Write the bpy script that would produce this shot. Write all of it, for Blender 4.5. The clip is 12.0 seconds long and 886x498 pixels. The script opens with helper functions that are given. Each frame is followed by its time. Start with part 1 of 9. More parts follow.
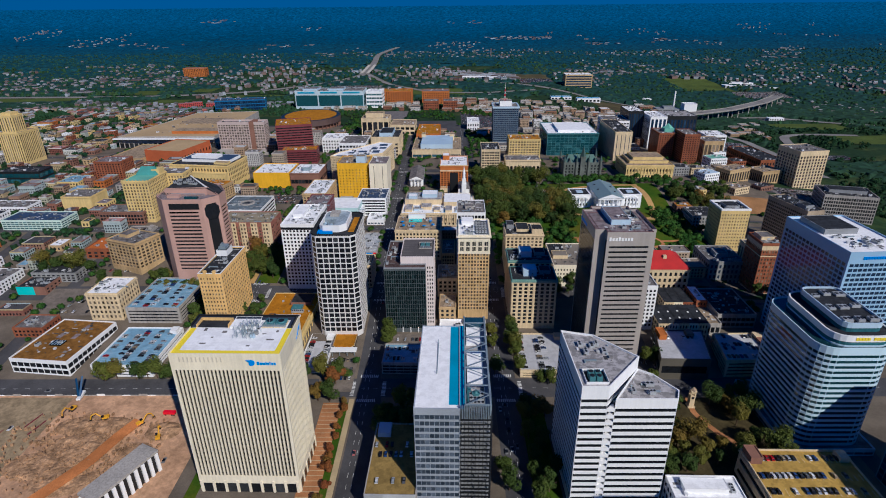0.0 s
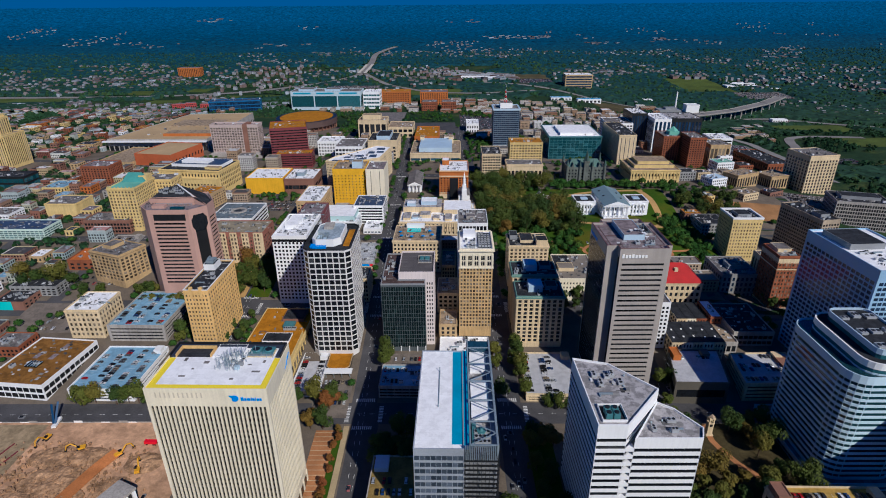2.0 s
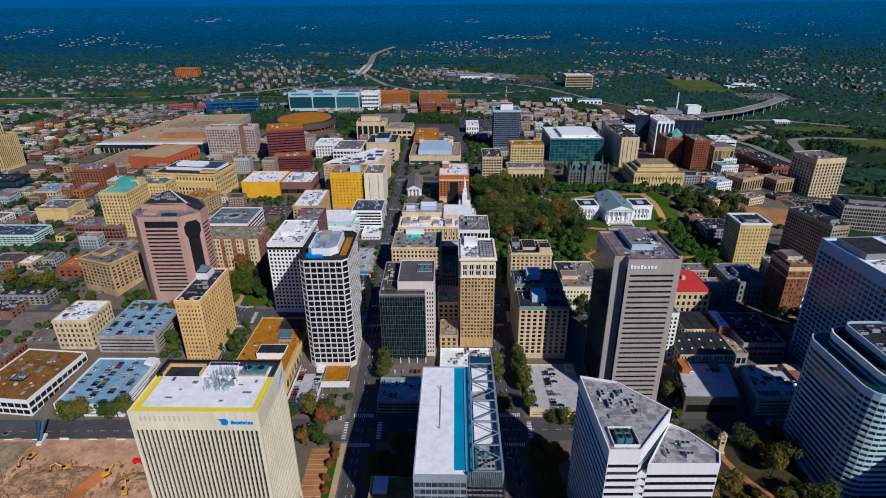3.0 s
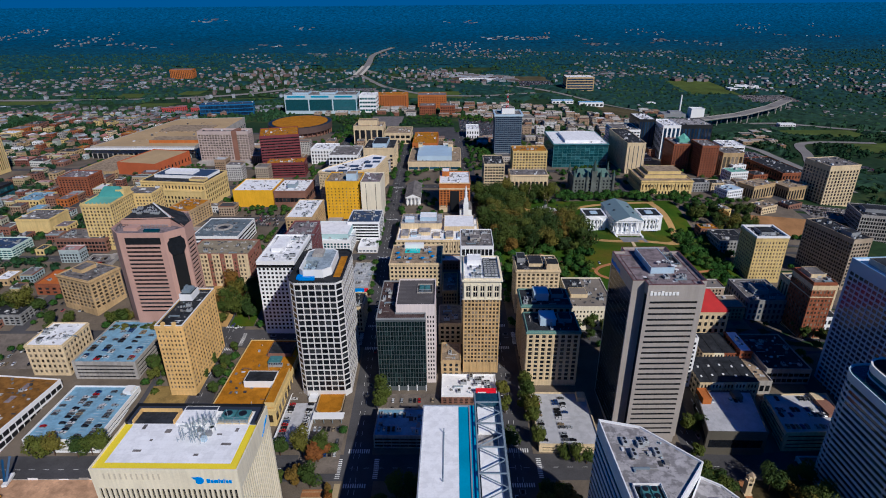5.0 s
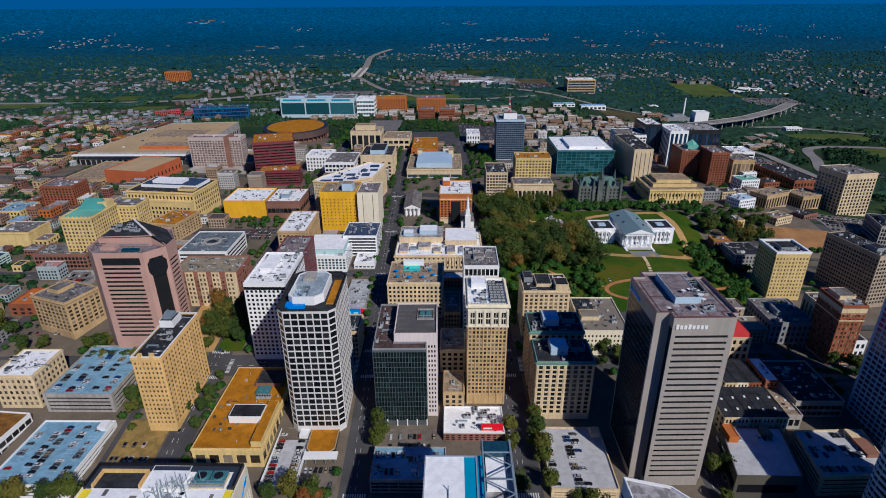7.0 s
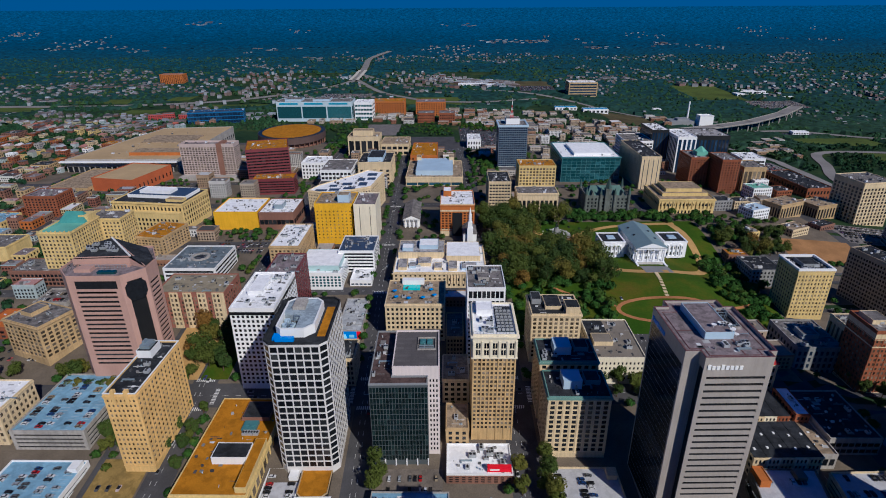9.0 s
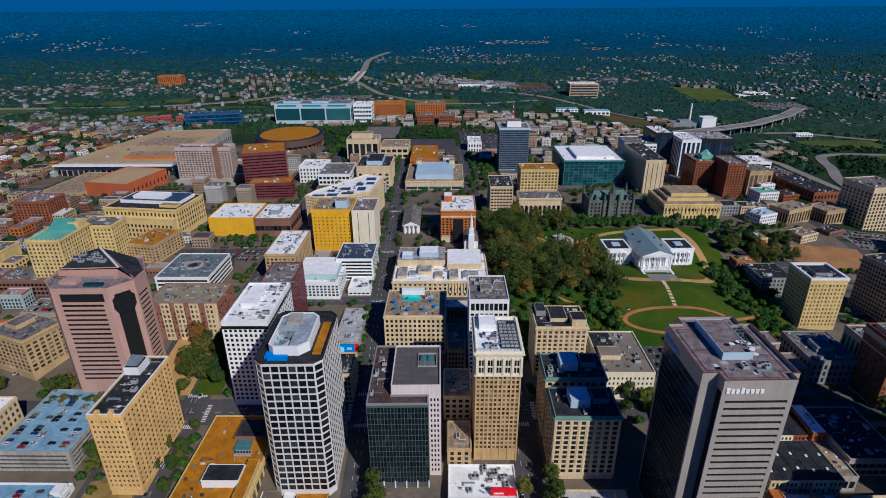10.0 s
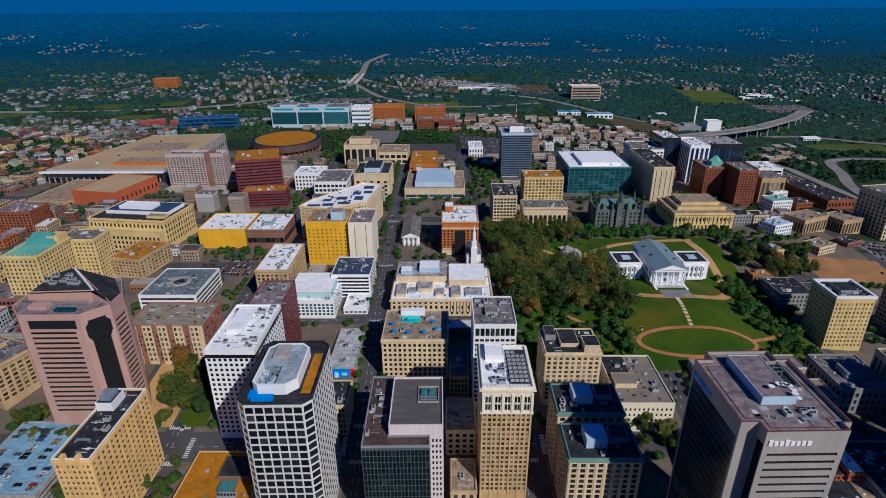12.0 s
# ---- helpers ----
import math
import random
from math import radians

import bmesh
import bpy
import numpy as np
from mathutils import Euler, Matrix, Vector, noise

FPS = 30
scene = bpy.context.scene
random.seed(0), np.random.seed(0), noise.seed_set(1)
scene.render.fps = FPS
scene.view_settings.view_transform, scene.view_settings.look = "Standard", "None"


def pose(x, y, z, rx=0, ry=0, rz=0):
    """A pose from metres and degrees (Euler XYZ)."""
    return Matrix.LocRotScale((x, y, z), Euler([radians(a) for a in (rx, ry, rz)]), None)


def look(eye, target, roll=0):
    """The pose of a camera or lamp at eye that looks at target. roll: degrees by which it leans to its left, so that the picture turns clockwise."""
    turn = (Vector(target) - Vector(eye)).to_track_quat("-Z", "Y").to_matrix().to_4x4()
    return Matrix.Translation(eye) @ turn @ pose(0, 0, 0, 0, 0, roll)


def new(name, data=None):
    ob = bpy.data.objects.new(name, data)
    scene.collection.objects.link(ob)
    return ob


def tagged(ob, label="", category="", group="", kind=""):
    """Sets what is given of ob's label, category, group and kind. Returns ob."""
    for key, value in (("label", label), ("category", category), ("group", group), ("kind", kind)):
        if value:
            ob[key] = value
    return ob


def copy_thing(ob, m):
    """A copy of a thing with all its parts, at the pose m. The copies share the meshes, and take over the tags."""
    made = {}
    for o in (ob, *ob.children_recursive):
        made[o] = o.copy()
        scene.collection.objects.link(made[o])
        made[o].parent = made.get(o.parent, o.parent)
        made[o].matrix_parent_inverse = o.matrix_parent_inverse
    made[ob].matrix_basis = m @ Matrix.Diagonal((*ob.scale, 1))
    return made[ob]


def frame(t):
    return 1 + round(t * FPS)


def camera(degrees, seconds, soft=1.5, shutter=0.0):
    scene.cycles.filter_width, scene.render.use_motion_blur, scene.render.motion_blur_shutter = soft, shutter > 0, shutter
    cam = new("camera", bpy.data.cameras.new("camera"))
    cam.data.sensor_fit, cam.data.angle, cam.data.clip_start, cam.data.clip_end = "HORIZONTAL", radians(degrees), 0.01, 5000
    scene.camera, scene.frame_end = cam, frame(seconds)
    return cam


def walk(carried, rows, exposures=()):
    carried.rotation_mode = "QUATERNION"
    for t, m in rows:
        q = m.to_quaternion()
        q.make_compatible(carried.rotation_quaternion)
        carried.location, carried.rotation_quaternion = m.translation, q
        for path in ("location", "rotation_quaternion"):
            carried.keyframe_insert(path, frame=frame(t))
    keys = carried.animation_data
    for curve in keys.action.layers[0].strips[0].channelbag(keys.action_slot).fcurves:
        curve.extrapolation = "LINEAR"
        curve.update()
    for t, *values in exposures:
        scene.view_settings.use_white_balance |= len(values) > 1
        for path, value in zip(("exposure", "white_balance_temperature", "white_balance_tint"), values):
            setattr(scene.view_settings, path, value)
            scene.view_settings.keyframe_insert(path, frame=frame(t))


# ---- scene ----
cam = camera(77.7, 12.0, soft=1.0)
PATH = [
    (0.00, pose(6.965, 10.460, 248.944, 66.182, 0, 0.733) @ pose(0, 0, 0, 0, 0, -0.574)),
    (0.75, pose(6.071, 20.670, 249.210, 66.130, 0, 0.632) @ pose(0, 0, 0, 0, 0, -0.542)),
    (1.50, pose(5.158, 31.398, 249.497, 66.093, 0, 0.537) @ pose(0, 0, 0, 0, 0, -0.512)),
    (2.25, pose(4.232, 42.578, 249.798, 66.072, 0, 0.448) @ pose(0, 0, 0, 0, 0, -0.486)),
    (3.00, pose(3.299, 54.148, 250.107, 66.064, 0, 0.364) @ pose(0, 0, 0, 0, 0, -0.463)),
    (3.75, pose(2.366, 66.042, 250.415, 66.069, 0, 0.285) @ pose(0, 0, 0, 0, 0, -0.443)),
    (4.50, pose(1.439, 78.196, 250.717, 66.084, 0, 0.211) @ pose(0, 0, 0, 0, 0, -0.426)),
    (5.25, pose(0.526, 90.545, 251.006, 66.109, 0, 0.143) @ pose(0, 0, 0, 0, 0, -0.411)),
    (6.00, pose(-0.369, 103.026, 251.274, 66.142, 0, 0.080) @ pose(0, 0, 0, 0, 0, -0.400)),
    (6.75, pose(-1.238, 115.574, 251.515, 66.183, 0, 0.023) @ pose(0, 0, 0, 0, 0, -0.392)),
    (7.50, pose(-2.075, 128.125, 251.721, 66.229, 0, -0.030) @ pose(0, 0, 0, 0, 0, -0.387)),
    (8.25, pose(-2.874, 140.614, 251.886, 66.279, 0, -0.076) @ pose(0, 0, 0, 0, 0, -0.384)),
    (9.00, pose(-3.628, 152.978, 252.003, 66.333, 0, -0.118) @ pose(0, 0, 0, 0, 0, -0.385)),
    (9.75, pose(-4.330, 165.150, 252.066, 66.388, 0, -0.154) @ pose(0, 0, 0, 0, 0, -0.389)),
    (10.50, pose(-4.975, 177.069, 252.066, 66.444, 0, -0.184) @ pose(0, 0, 0, 0, 0, -0.395)),
    (11.25, pose(-5.555, 188.668, 251.998, 66.499, 0, -0.210) @ pose(0, 0, 0, 0, 0, -0.405)),
    (12.00, pose(-6.065, 199.884, 251.854, 66.552, 0, -0.230) @ pose(0, 0, 0, 0, 0, -0.418)),
]
walk(cam, PATH, exposures=[(0.0, -0.65, 4740, 19), (6.0, -0.68, 4740, 19), (12.0, -0.76, 4720, 19)])
# world, sun
world = bpy.data.worlds.new("sky")
scene.world = world
world.use_nodes = True
SUN_EL, SUN_AZ = 38.3, math.degrees(math.atan2(0.559, -0.829))
sky = world.node_tree.nodes.new("ShaderNodeTexSky")
sky.sky_type = "NISHITA"
sky.sun_disc = False
sky.sun_elevation, sky.sun_rotation = radians(SUN_EL), radians(SUN_AZ)
sky.air_density, sky.dust_density, sky.ozone_density = 1.0, 0.6, 2.5
background = world.node_tree.nodes["Background"]
background.inputs[1].default_value = 0.063
richer = world.node_tree.nodes.new("ShaderNodeHueSaturation")
richer.inputs["Hue"].default_value, richer.inputs["Saturation"].default_value = 0.515, 3.0
world.node_tree.links.new(sky.outputs[0], richer.inputs["Color"])
world.node_tree.links.new(richer.outputs[0], background.inputs[0])
sun = new("sun", bpy.data.lights.new("sun", "SUN"))
sun.data.energy, sun.data.angle, sun.data.color = 6.9, radians(0.6), (1.0, 0.81, 0.5)
sun.matrix_world = look((400, -500, 500), (400 - 0.559 * 0.785, -500 + 0.829 * 0.785, 500 - 0.62))


# ---------------------------------------------------------------- materials
def nodes_of(name):
    m = bpy.data.materials.new(name)
    m.use_nodes = True
    return m, m.node_tree.nodes, m.node_tree.links, m.node_tree.nodes["Principled BSDF"]


def ramp(n, l, fac, stops):
    r = n.new("ShaderNodeValToRGB")
    while len(r.color_ramp.elements) < len(stops):
        r.color_ramp.elements.new(0.5)
    for e, (p, c) in zip(r.color_ramp.elements, stops):
        e.position, e.color = p, (*c, 1)
    l.new(fac, r.inputs[0])
    return r.outputs[0]


def noise_at(n, l, scale, detail=4, rough=0.6, stretch=(1, 1, 1)):
    c, m, t = n.new("ShaderNodeNewGeometry"), n.new("ShaderNodeMapping"), n.new("ShaderNodeTexNoise")
    m.inputs["Scale"].default_value = stretch
    t.inputs["Scale"].default_value, t.inputs["Detail"].default_value, t.inputs["Roughness"].default_value = scale, detail, rough
    l.new(c.outputs["Position"], m.inputs[0])
    l.new(m.outputs[0], t.inputs["Vector"])
    return t.outputs[0]


def mul(n, l, a, b, kind="MULTIPLY", fac=1.0):
    x = n.new("ShaderNodeMix")
    x.data_type, x.blend_type = "RGBA", kind
    x.inputs[0].default_value = fac
    l.new(a, x.inputs[6])
    l.new(b, x.inputs[7])
    return x.outputs[2]


def grey(v):
    return (v, v, v)


def surface(name, col, rough=0.8, var=0.25, fine=1.2, broad=0.06, metal=0.0, streak=0.0, bump=0.15, tint=0.0, stain=0.0, seam=0.0):
    """A weathered surface: broad stains, fine grain, upright streaks of dirt, and a shift of tone from piece to piece."""
    m, n, l, p = nodes_of(name)
    a = ramp(n, l, noise_at(n, l, broad), [(0.3, tuple(v * (1 - var) for v in col)), (0.7, tuple(min(1, v * (1 + var * 0.6)) for v in col))])
    g = noise_at(n, l, fine, 5, 0.7)
    out = mul(n, l, a, ramp(n, l, g, [(0.3, grey(1 - var)), (0.65, grey(1.0))]))
    if streak:
        s = noise_at(n, l, 0.8, 3, 0.6, (1, 1, 0.06))
        out = mul(n, l, out, ramp(n, l, s, [(0.35, grey(1 - streak)), (0.6, grey(1.0))]))
    if stain:
        s = noise_at(n, l, 0.22, 5, 0.65)
        out = mul(n, l, out, ramp(n, l, s, [(0.44, grey(1 - stain)), (0.53, grey(1.0))]))
    if seam:
        k, c = n.new("ShaderNodeTexBrick"), n.new("ShaderNodeNewGeometry")
        k.inputs["Color1"].default_value, k.inputs["Color2"].default_value, k.inputs["Mortar"].default_value = (1, 1, 1, 1), (*grey(1 - seam), 1), (*grey(1 - 1.6 * seam), 1)
        k.inputs["Scale"].default_value, k.inputs["Brick Width"].default_value, k.inputs["Row Height"].default_value, k.inputs["Mortar Size"].default_value = 1.0, 9.0, 2.6, 0.09
        l.new(c.outputs["Position"], k.inputs["Vector"])
        out = mul(n, l, out, k.outputs["Color"])
    if tint:
        o = n.new("ShaderNodeObjectInfo")
        out = mul(n, l, out, ramp(n, l, o.outputs["Random"], [(0, grey(1 - tint)), (1, grey(1.0))]))
    l.new(out, p.inputs["Base Color"])
    p.inputs["Roughness"].default_value, p.inputs["Metallic"].default_value = rough, metal
    if rough >= 0.85:
        p.inputs["Specular IOR Level"].default_value = 0.15
    if bump:
        b = n.new("ShaderNodeBump")
        b.inputs["Strength"].default_value, b.inputs["Distance"].default_value = bump, 0.05
        l.new(g, b.inputs["Height"])
        l.new(b.outputs[0], p.inputs["Normal"])
    return m


def glazing(name, dark, light, rough=0.12, share=0.75, island=False, gloss=0.5):
    """Window glass before a dim room; some panes show pale blinds."""
    m, n, l, p = nodes_of(name)
    if island:
        r = n.new("ShaderNodeNewGeometry").outputs["Random Per Island"]
    else:
        r = n.new("ShaderNodeObjectInfo").outputs["Random"]
    c = ramp(n, l, r, [(0, dark), (share, tuple(0.7 * a + 0.3 * b for a, b in zip(dark, light))), (1, light)])
    g = noise_at(n, l, 0.5, 2)
    c = mul(n, l, c, ramp(n, l, g, [(0.3, grey(0.6)), (0.7, grey(1.0))]))
    l.new(c, p.inputs["Base Color"])
    p.inputs["Roughness"].default_value = rough
    p.inputs["Specular IOR Level"].default_value = gloss
    b = n.new("ShaderNodeBump")
    b.inputs["Strength"].default_value, b.inputs["Distance"].default_value = 0.04, 0.3
    l.new(noise_at(n, l, 0.35, 1), b.inputs["Height"])
    l.new(b.outputs[0], p.inputs["Normal"])
    return m


def glass_pair(name, dark, light, rough=0.12, share=0.75, gloss=0.5):
    return glazing(name, dark, light, rough, share, False, gloss), glazing(name + "_far", dark, light, rough, share, True, gloss)


def foliage(name, stops):
    m, n, l, p = nodes_of(name)
    g = n.new("ShaderNodeNewGeometry").outputs["Random Per Island"]
    o = n.new("ShaderNodeObjectInfo").outputs["Random"]
    c = ramp(n, l, o, stops)
    c = mul(n, l, c, ramp(n, l, g, [(0, grey(0.82)), (1, grey(1.2))]))
    l.new(c, p.inputs["Base Color"])
    p.inputs["Roughness"].default_value = 0.75
    p.inputs["Specular IOR Level"].default_value = 0.2
    return m


CREAM = surface("cream_precast_concrete", (0.84, 0.76, 0.56), 0.75, 0.1, streak=0.1)
WHITE = surface("white_precast_concrete", (0.84, 0.84, 0.83), 0.6, 0.05, streak=0.05)
GRANITE = surface("grey_granite", (0.4, 0.36, 0.32), 0.5, 0.12, streak=0.08)
ROOF_PINK = surface("pinkish_gravel_roof", (0.29, 0.24, 0.25), 0.9, 0.25, broad=0.12, stain=0.35, seam=0.16)
TAN = surface("tan_brick", (0.8, 0.53, 0.19), 0.85, 0.18, streak=0.15)
BUFF = surface("buff_brick", (0.56, 0.4, 0.2), 0.85, 0.2, streak=0.2)
LIMESTONE = surface("limestone", (0.74, 0.59, 0.35), 0.8, 0.15, streak=0.2)
YELLOW = surface("pale_yellow_brick", (0.74, 0.56, 0.22), 0.85, 0.15, streak=0.15)
MUSTARD = surface("mustard_brick", (0.81, 0.45, 0.000992), 0.85, 0.15, streak=0.1)
PINK = surface("pink_granite", (0.5, 0.31, 0.245), 0.55, 0.1, streak=0.06)
BRICK = surface("red_brick", (0.32, 0.11, 0.0502), 0.9, 0.25, streak=0.15)
BROWN = surface("brown_brick", (0.27, 0.14, 0.0966), 0.9, 0.2, streak=0.1)
ORANGE = surface("orange_brick", (0.52, 0.17, 0.0351), 0.9, 0.2, streak=0.1)
MAROON = surface("maroon_cladding", (0.18, 0.0341, 0.0388), 0.6, 0.15)
CONCRETE = surface("plain_concrete", (0.44, 0.41, 0.37), 0.85, 0.2, streak=0.25)
GREYSTONE = surface("grey_stone", (0.34, 0.34, 0.33), 0.85, 0.25, streak=0.25)
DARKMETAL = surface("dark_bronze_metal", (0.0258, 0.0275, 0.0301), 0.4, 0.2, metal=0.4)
MIDGREY = surface("grey_panel", (0.26, 0.27, 0.28), 0.6, 0.15)
STEEL = surface("painted_steel", (0.30, 0.37, 0.42), 0.45, 0.2, metal=0.3)
BLUEFRAME = surface("blue_panel", (0.03, 0.32, 0.52), 0.4, 0.15)
PALEBLUE = surface("pale_blue_panel", (0.47, 0.60, 0.71), 0.4, 0.1)
TEALPANEL = surface("teal_panel", (0.07, 0.2, 0.22), 0.5, 0.15)
ROOF_WHITE = surface("white_membrane_roof", (0.92, 0.92, 0.92), 0.7, 0.06, broad=0.15, stain=0.1, seam=0.05)
ROOF_GREY = surface("grey_ballast_roof", (0.26, 0.24, 0.23), 0.95, 0.3, broad=0.12, stain=0.35, seam=0.2)
ROOF_DARK = surface("black_bitumen_roof", (0.0473, 0.0516, 0.0602), 0.85, 0.35, broad=0.12, stain=0.35, seam=0.25)
ROOF_BROWN = surface("rusty_gravel_roof", (0.46, 0.19, 0.00088), 0.95, 0.2, broad=0.08, stain=0.2)
ROOF_TAN = surface("tan_gravel_roof", (0.43, 0.33, 0.22), 0.95, 0.25, broad=0.1, stain=0.35, seam=0.16)
ROOF_GREEN = surface("green_copper", (0.18, 0.47, 0.36), 0.6, 0.2)
ROOF_RED = surface("red_clay_tile", (0.47, 0.0128, 0.00792), 0.7, 0.25, fine=2)
ROOF_ORANGE = surface("orange_roof", (0.52, 0.15, 0.0264), 0.85, 0.2)
DECK = surface("pale_parking_deck", (0.24, 0.42, 0.57), 0.9, 0.2, broad=0.1, stain=0.18)
BLUE_ROOF = surface("dark_blue_roofing", (0.03, 0.06, 0.13), 0.7, 0.2)
DECK_GREY = surface("grey_concrete_deck", (0.5, 0.5, 0.52), 0.9, 0.12, broad=0.1, stain=0.12)
ROOF_PALE = surface("pale_stained_roof", (0.46, 0.44, 0.44), 0.9, 0.2, broad=0.12, stain=0.45, seam=0.12)
PAINT_YELLOW = surface("yellow_roof_paint", (0.88, 0.70, 0.001), 0.6, 0.08)
PAINT_BLUE = surface("bright_blue_paint", (0.00098, 0.24, 0.78), 0.4, 0.05)
PAINT_WHITE = surface("white_paint", (0.82, 0.82, 0.80), 0.5, 0.05)
PAINT_RED = surface("red_paint", (0.78, 0.00098, 0.0167), 0.4, 0.1)
TURQUOISE = surface("turquoise_water", (0.0612, 0.59, 0.57), 0.1, 0.05)
ASPHALT = surface("asphalt", (0.085, 0.083, 0.087), 0.9, 0.3, broad=0.05)
PAVING = surface("concrete_paving", (0.17, 0.14, 0.105), 0.9, 0.3, broad=0.05)
BRICKPAVING = surface("brick_paving", (0.46, 0.21, 0.08), 0.9, 0.3)


def turf():
    """Mown grass with drier, browner stretches."""
    m, n, l, p = nodes_of("mown_lawn")
    c = ramp(n, l, noise_at(n, l, 0.022, 5, 0.65), [(0.34, (0.034, 0.085, 0.003)), (0.5, (0.055, 0.105, 0.004)), (0.62, (0.095, 0.11, 0.006)), (0.75, (0.13, 0.1, 0.012))])
    l.new(mul(n, l, c, ramp(n, l, noise_at(n, l, 0.7, 5, 0.7), [(0.3, grey(0.65)), (0.7, grey(1.0))])), p.inputs["Base Color"])
    p.inputs["Roughness"].default_value, p.inputs["Specular IOR Level"].default_value = 0.95, 0.1
    return m


LAWN = turf()
DIRT = surface("bare_earth", (0.64, 0.39, 0.22), 0.95, 0.35, fine=0.35, broad=0.05, bump=0.5, stain=0.15)
GRAVELPATH = surface("sandy_path", (0.51, 0.32, 0.11), 0.95, 0.2)
TANLOT = surface("tan_gravel_lot", (0.32, 0.22, 0.0651), 0.95, 0.25, stain=0.25)
NAVY = surface("blue_grey_steel", (0.11, 0.16, 0.24), 0.5, 0.15)
LINE = surface("road_paint", (0.73, 0.73, 0.71), 0.8, 0.25)
RUBBER = surface("tyre_rubber", (0.0172, 0.0172, 0.0172), 0.8, 0.2)
BARK = surface("bark", (0.11, 0.0728, 0.0492), 0.95, 0.3)
GLASS = glass_pair("window_glass", (0.006, 0.008, 0.012), (0.06, 0.065, 0.07), 0.16, 0.88, 0.3)
GLASS_BLUE = glass_pair("blue_window_glass", (0.012, 0.05, 0.085), (0.06, 0.16, 0.24), 0.08)
GLASS_TEAL = glass_pair("teal_window_glass", (0.01, 0.06, 0.075), (0.05, 0.17, 0.2), 0.08)
GLASS_NAVY = glass_pair("navy_window_glass", (0.01, 0.025, 0.06), (0.03, 0.07, 0.14), 0.1)
GLASS_SLATE = glass_pair("slate_window_glass", (0.006, 0.014, 0.016), (0.025, 0.05, 0.05), 0.1, 0.9, 0.35)
GLASS_DUSK = glass_pair("dusky_teal_glass", (0.008, 0.035, 0.045), (0.03, 0.09, 0.11), 0.06)
# Pale pane colours stand in for what this glass reflects.
GLASS_PALE = glass_pair("reflection_pale_glass", (0.02, 0.035, 0.055), (0.16, 0.2, 0.26), 0.08, 0.6)
GLASS_WARM = glass_pair("warm_window_glass", (0.025, 0.018, 0.012), (0.34, 0.28, 0.2), 0.2, 0.6)
LEAF = foliage("leaves", [(0, (0.026, 0.05, 0.008)), (0.4, (0.046, 0.072, 0.009)), (0.72, (0.078, 0.095, 0.011)), (0.92, (0.12, 0.105, 0.013)), (1, (0.16, 0.085, 0.013))])

RUST = foliage("rusty_leaves", [(0, (0.09, 0.08, 0.012)), (0.5, (0.16, 0.07, 0.012)), (1, (0.15, 0.045, 0.012))])


# ---------------------------------------------------------------- the lie of the land
# Beyond y = 3300 the land is raised to meet the camera's horizon.
LAND = [(-900, -14), (200, -13), (340, -10.5), (470, 4), (610, 19.5), (740, 20), (900, 17), (1100, 10), (1400, 0), (1800, -12), (2500, -4), (3300, 6), (4000, 48), (4700, 135), (5350, 246)]


def smooth(a, b, x):
    t = min(1.0, max(0.0, (x - a) / (b - a)))
    return t * t * (3 - 2 * t)


def land(x, y):
    z = LAND[-1][1]
    for (a, za), (b, zb) in zip(LAND, LAND[1:]):
        if y < b:
            z = za + (zb - za) * max(0.0, (y - a) / (b - a))
            break
    z -= 8 * smooth(20, 160, x) * smooth(590, 690, y) * (1 - smooth(1400, 2200, y))
    z -= 22 * smooth(210, 325, x) * smooth(430, 545, y) * (1 - smooth(640, 770, y))
    return z - 32 * smooth(330, 720, x) * smooth(500, 760, y) * (1 - smooth(1800, 3000, y))


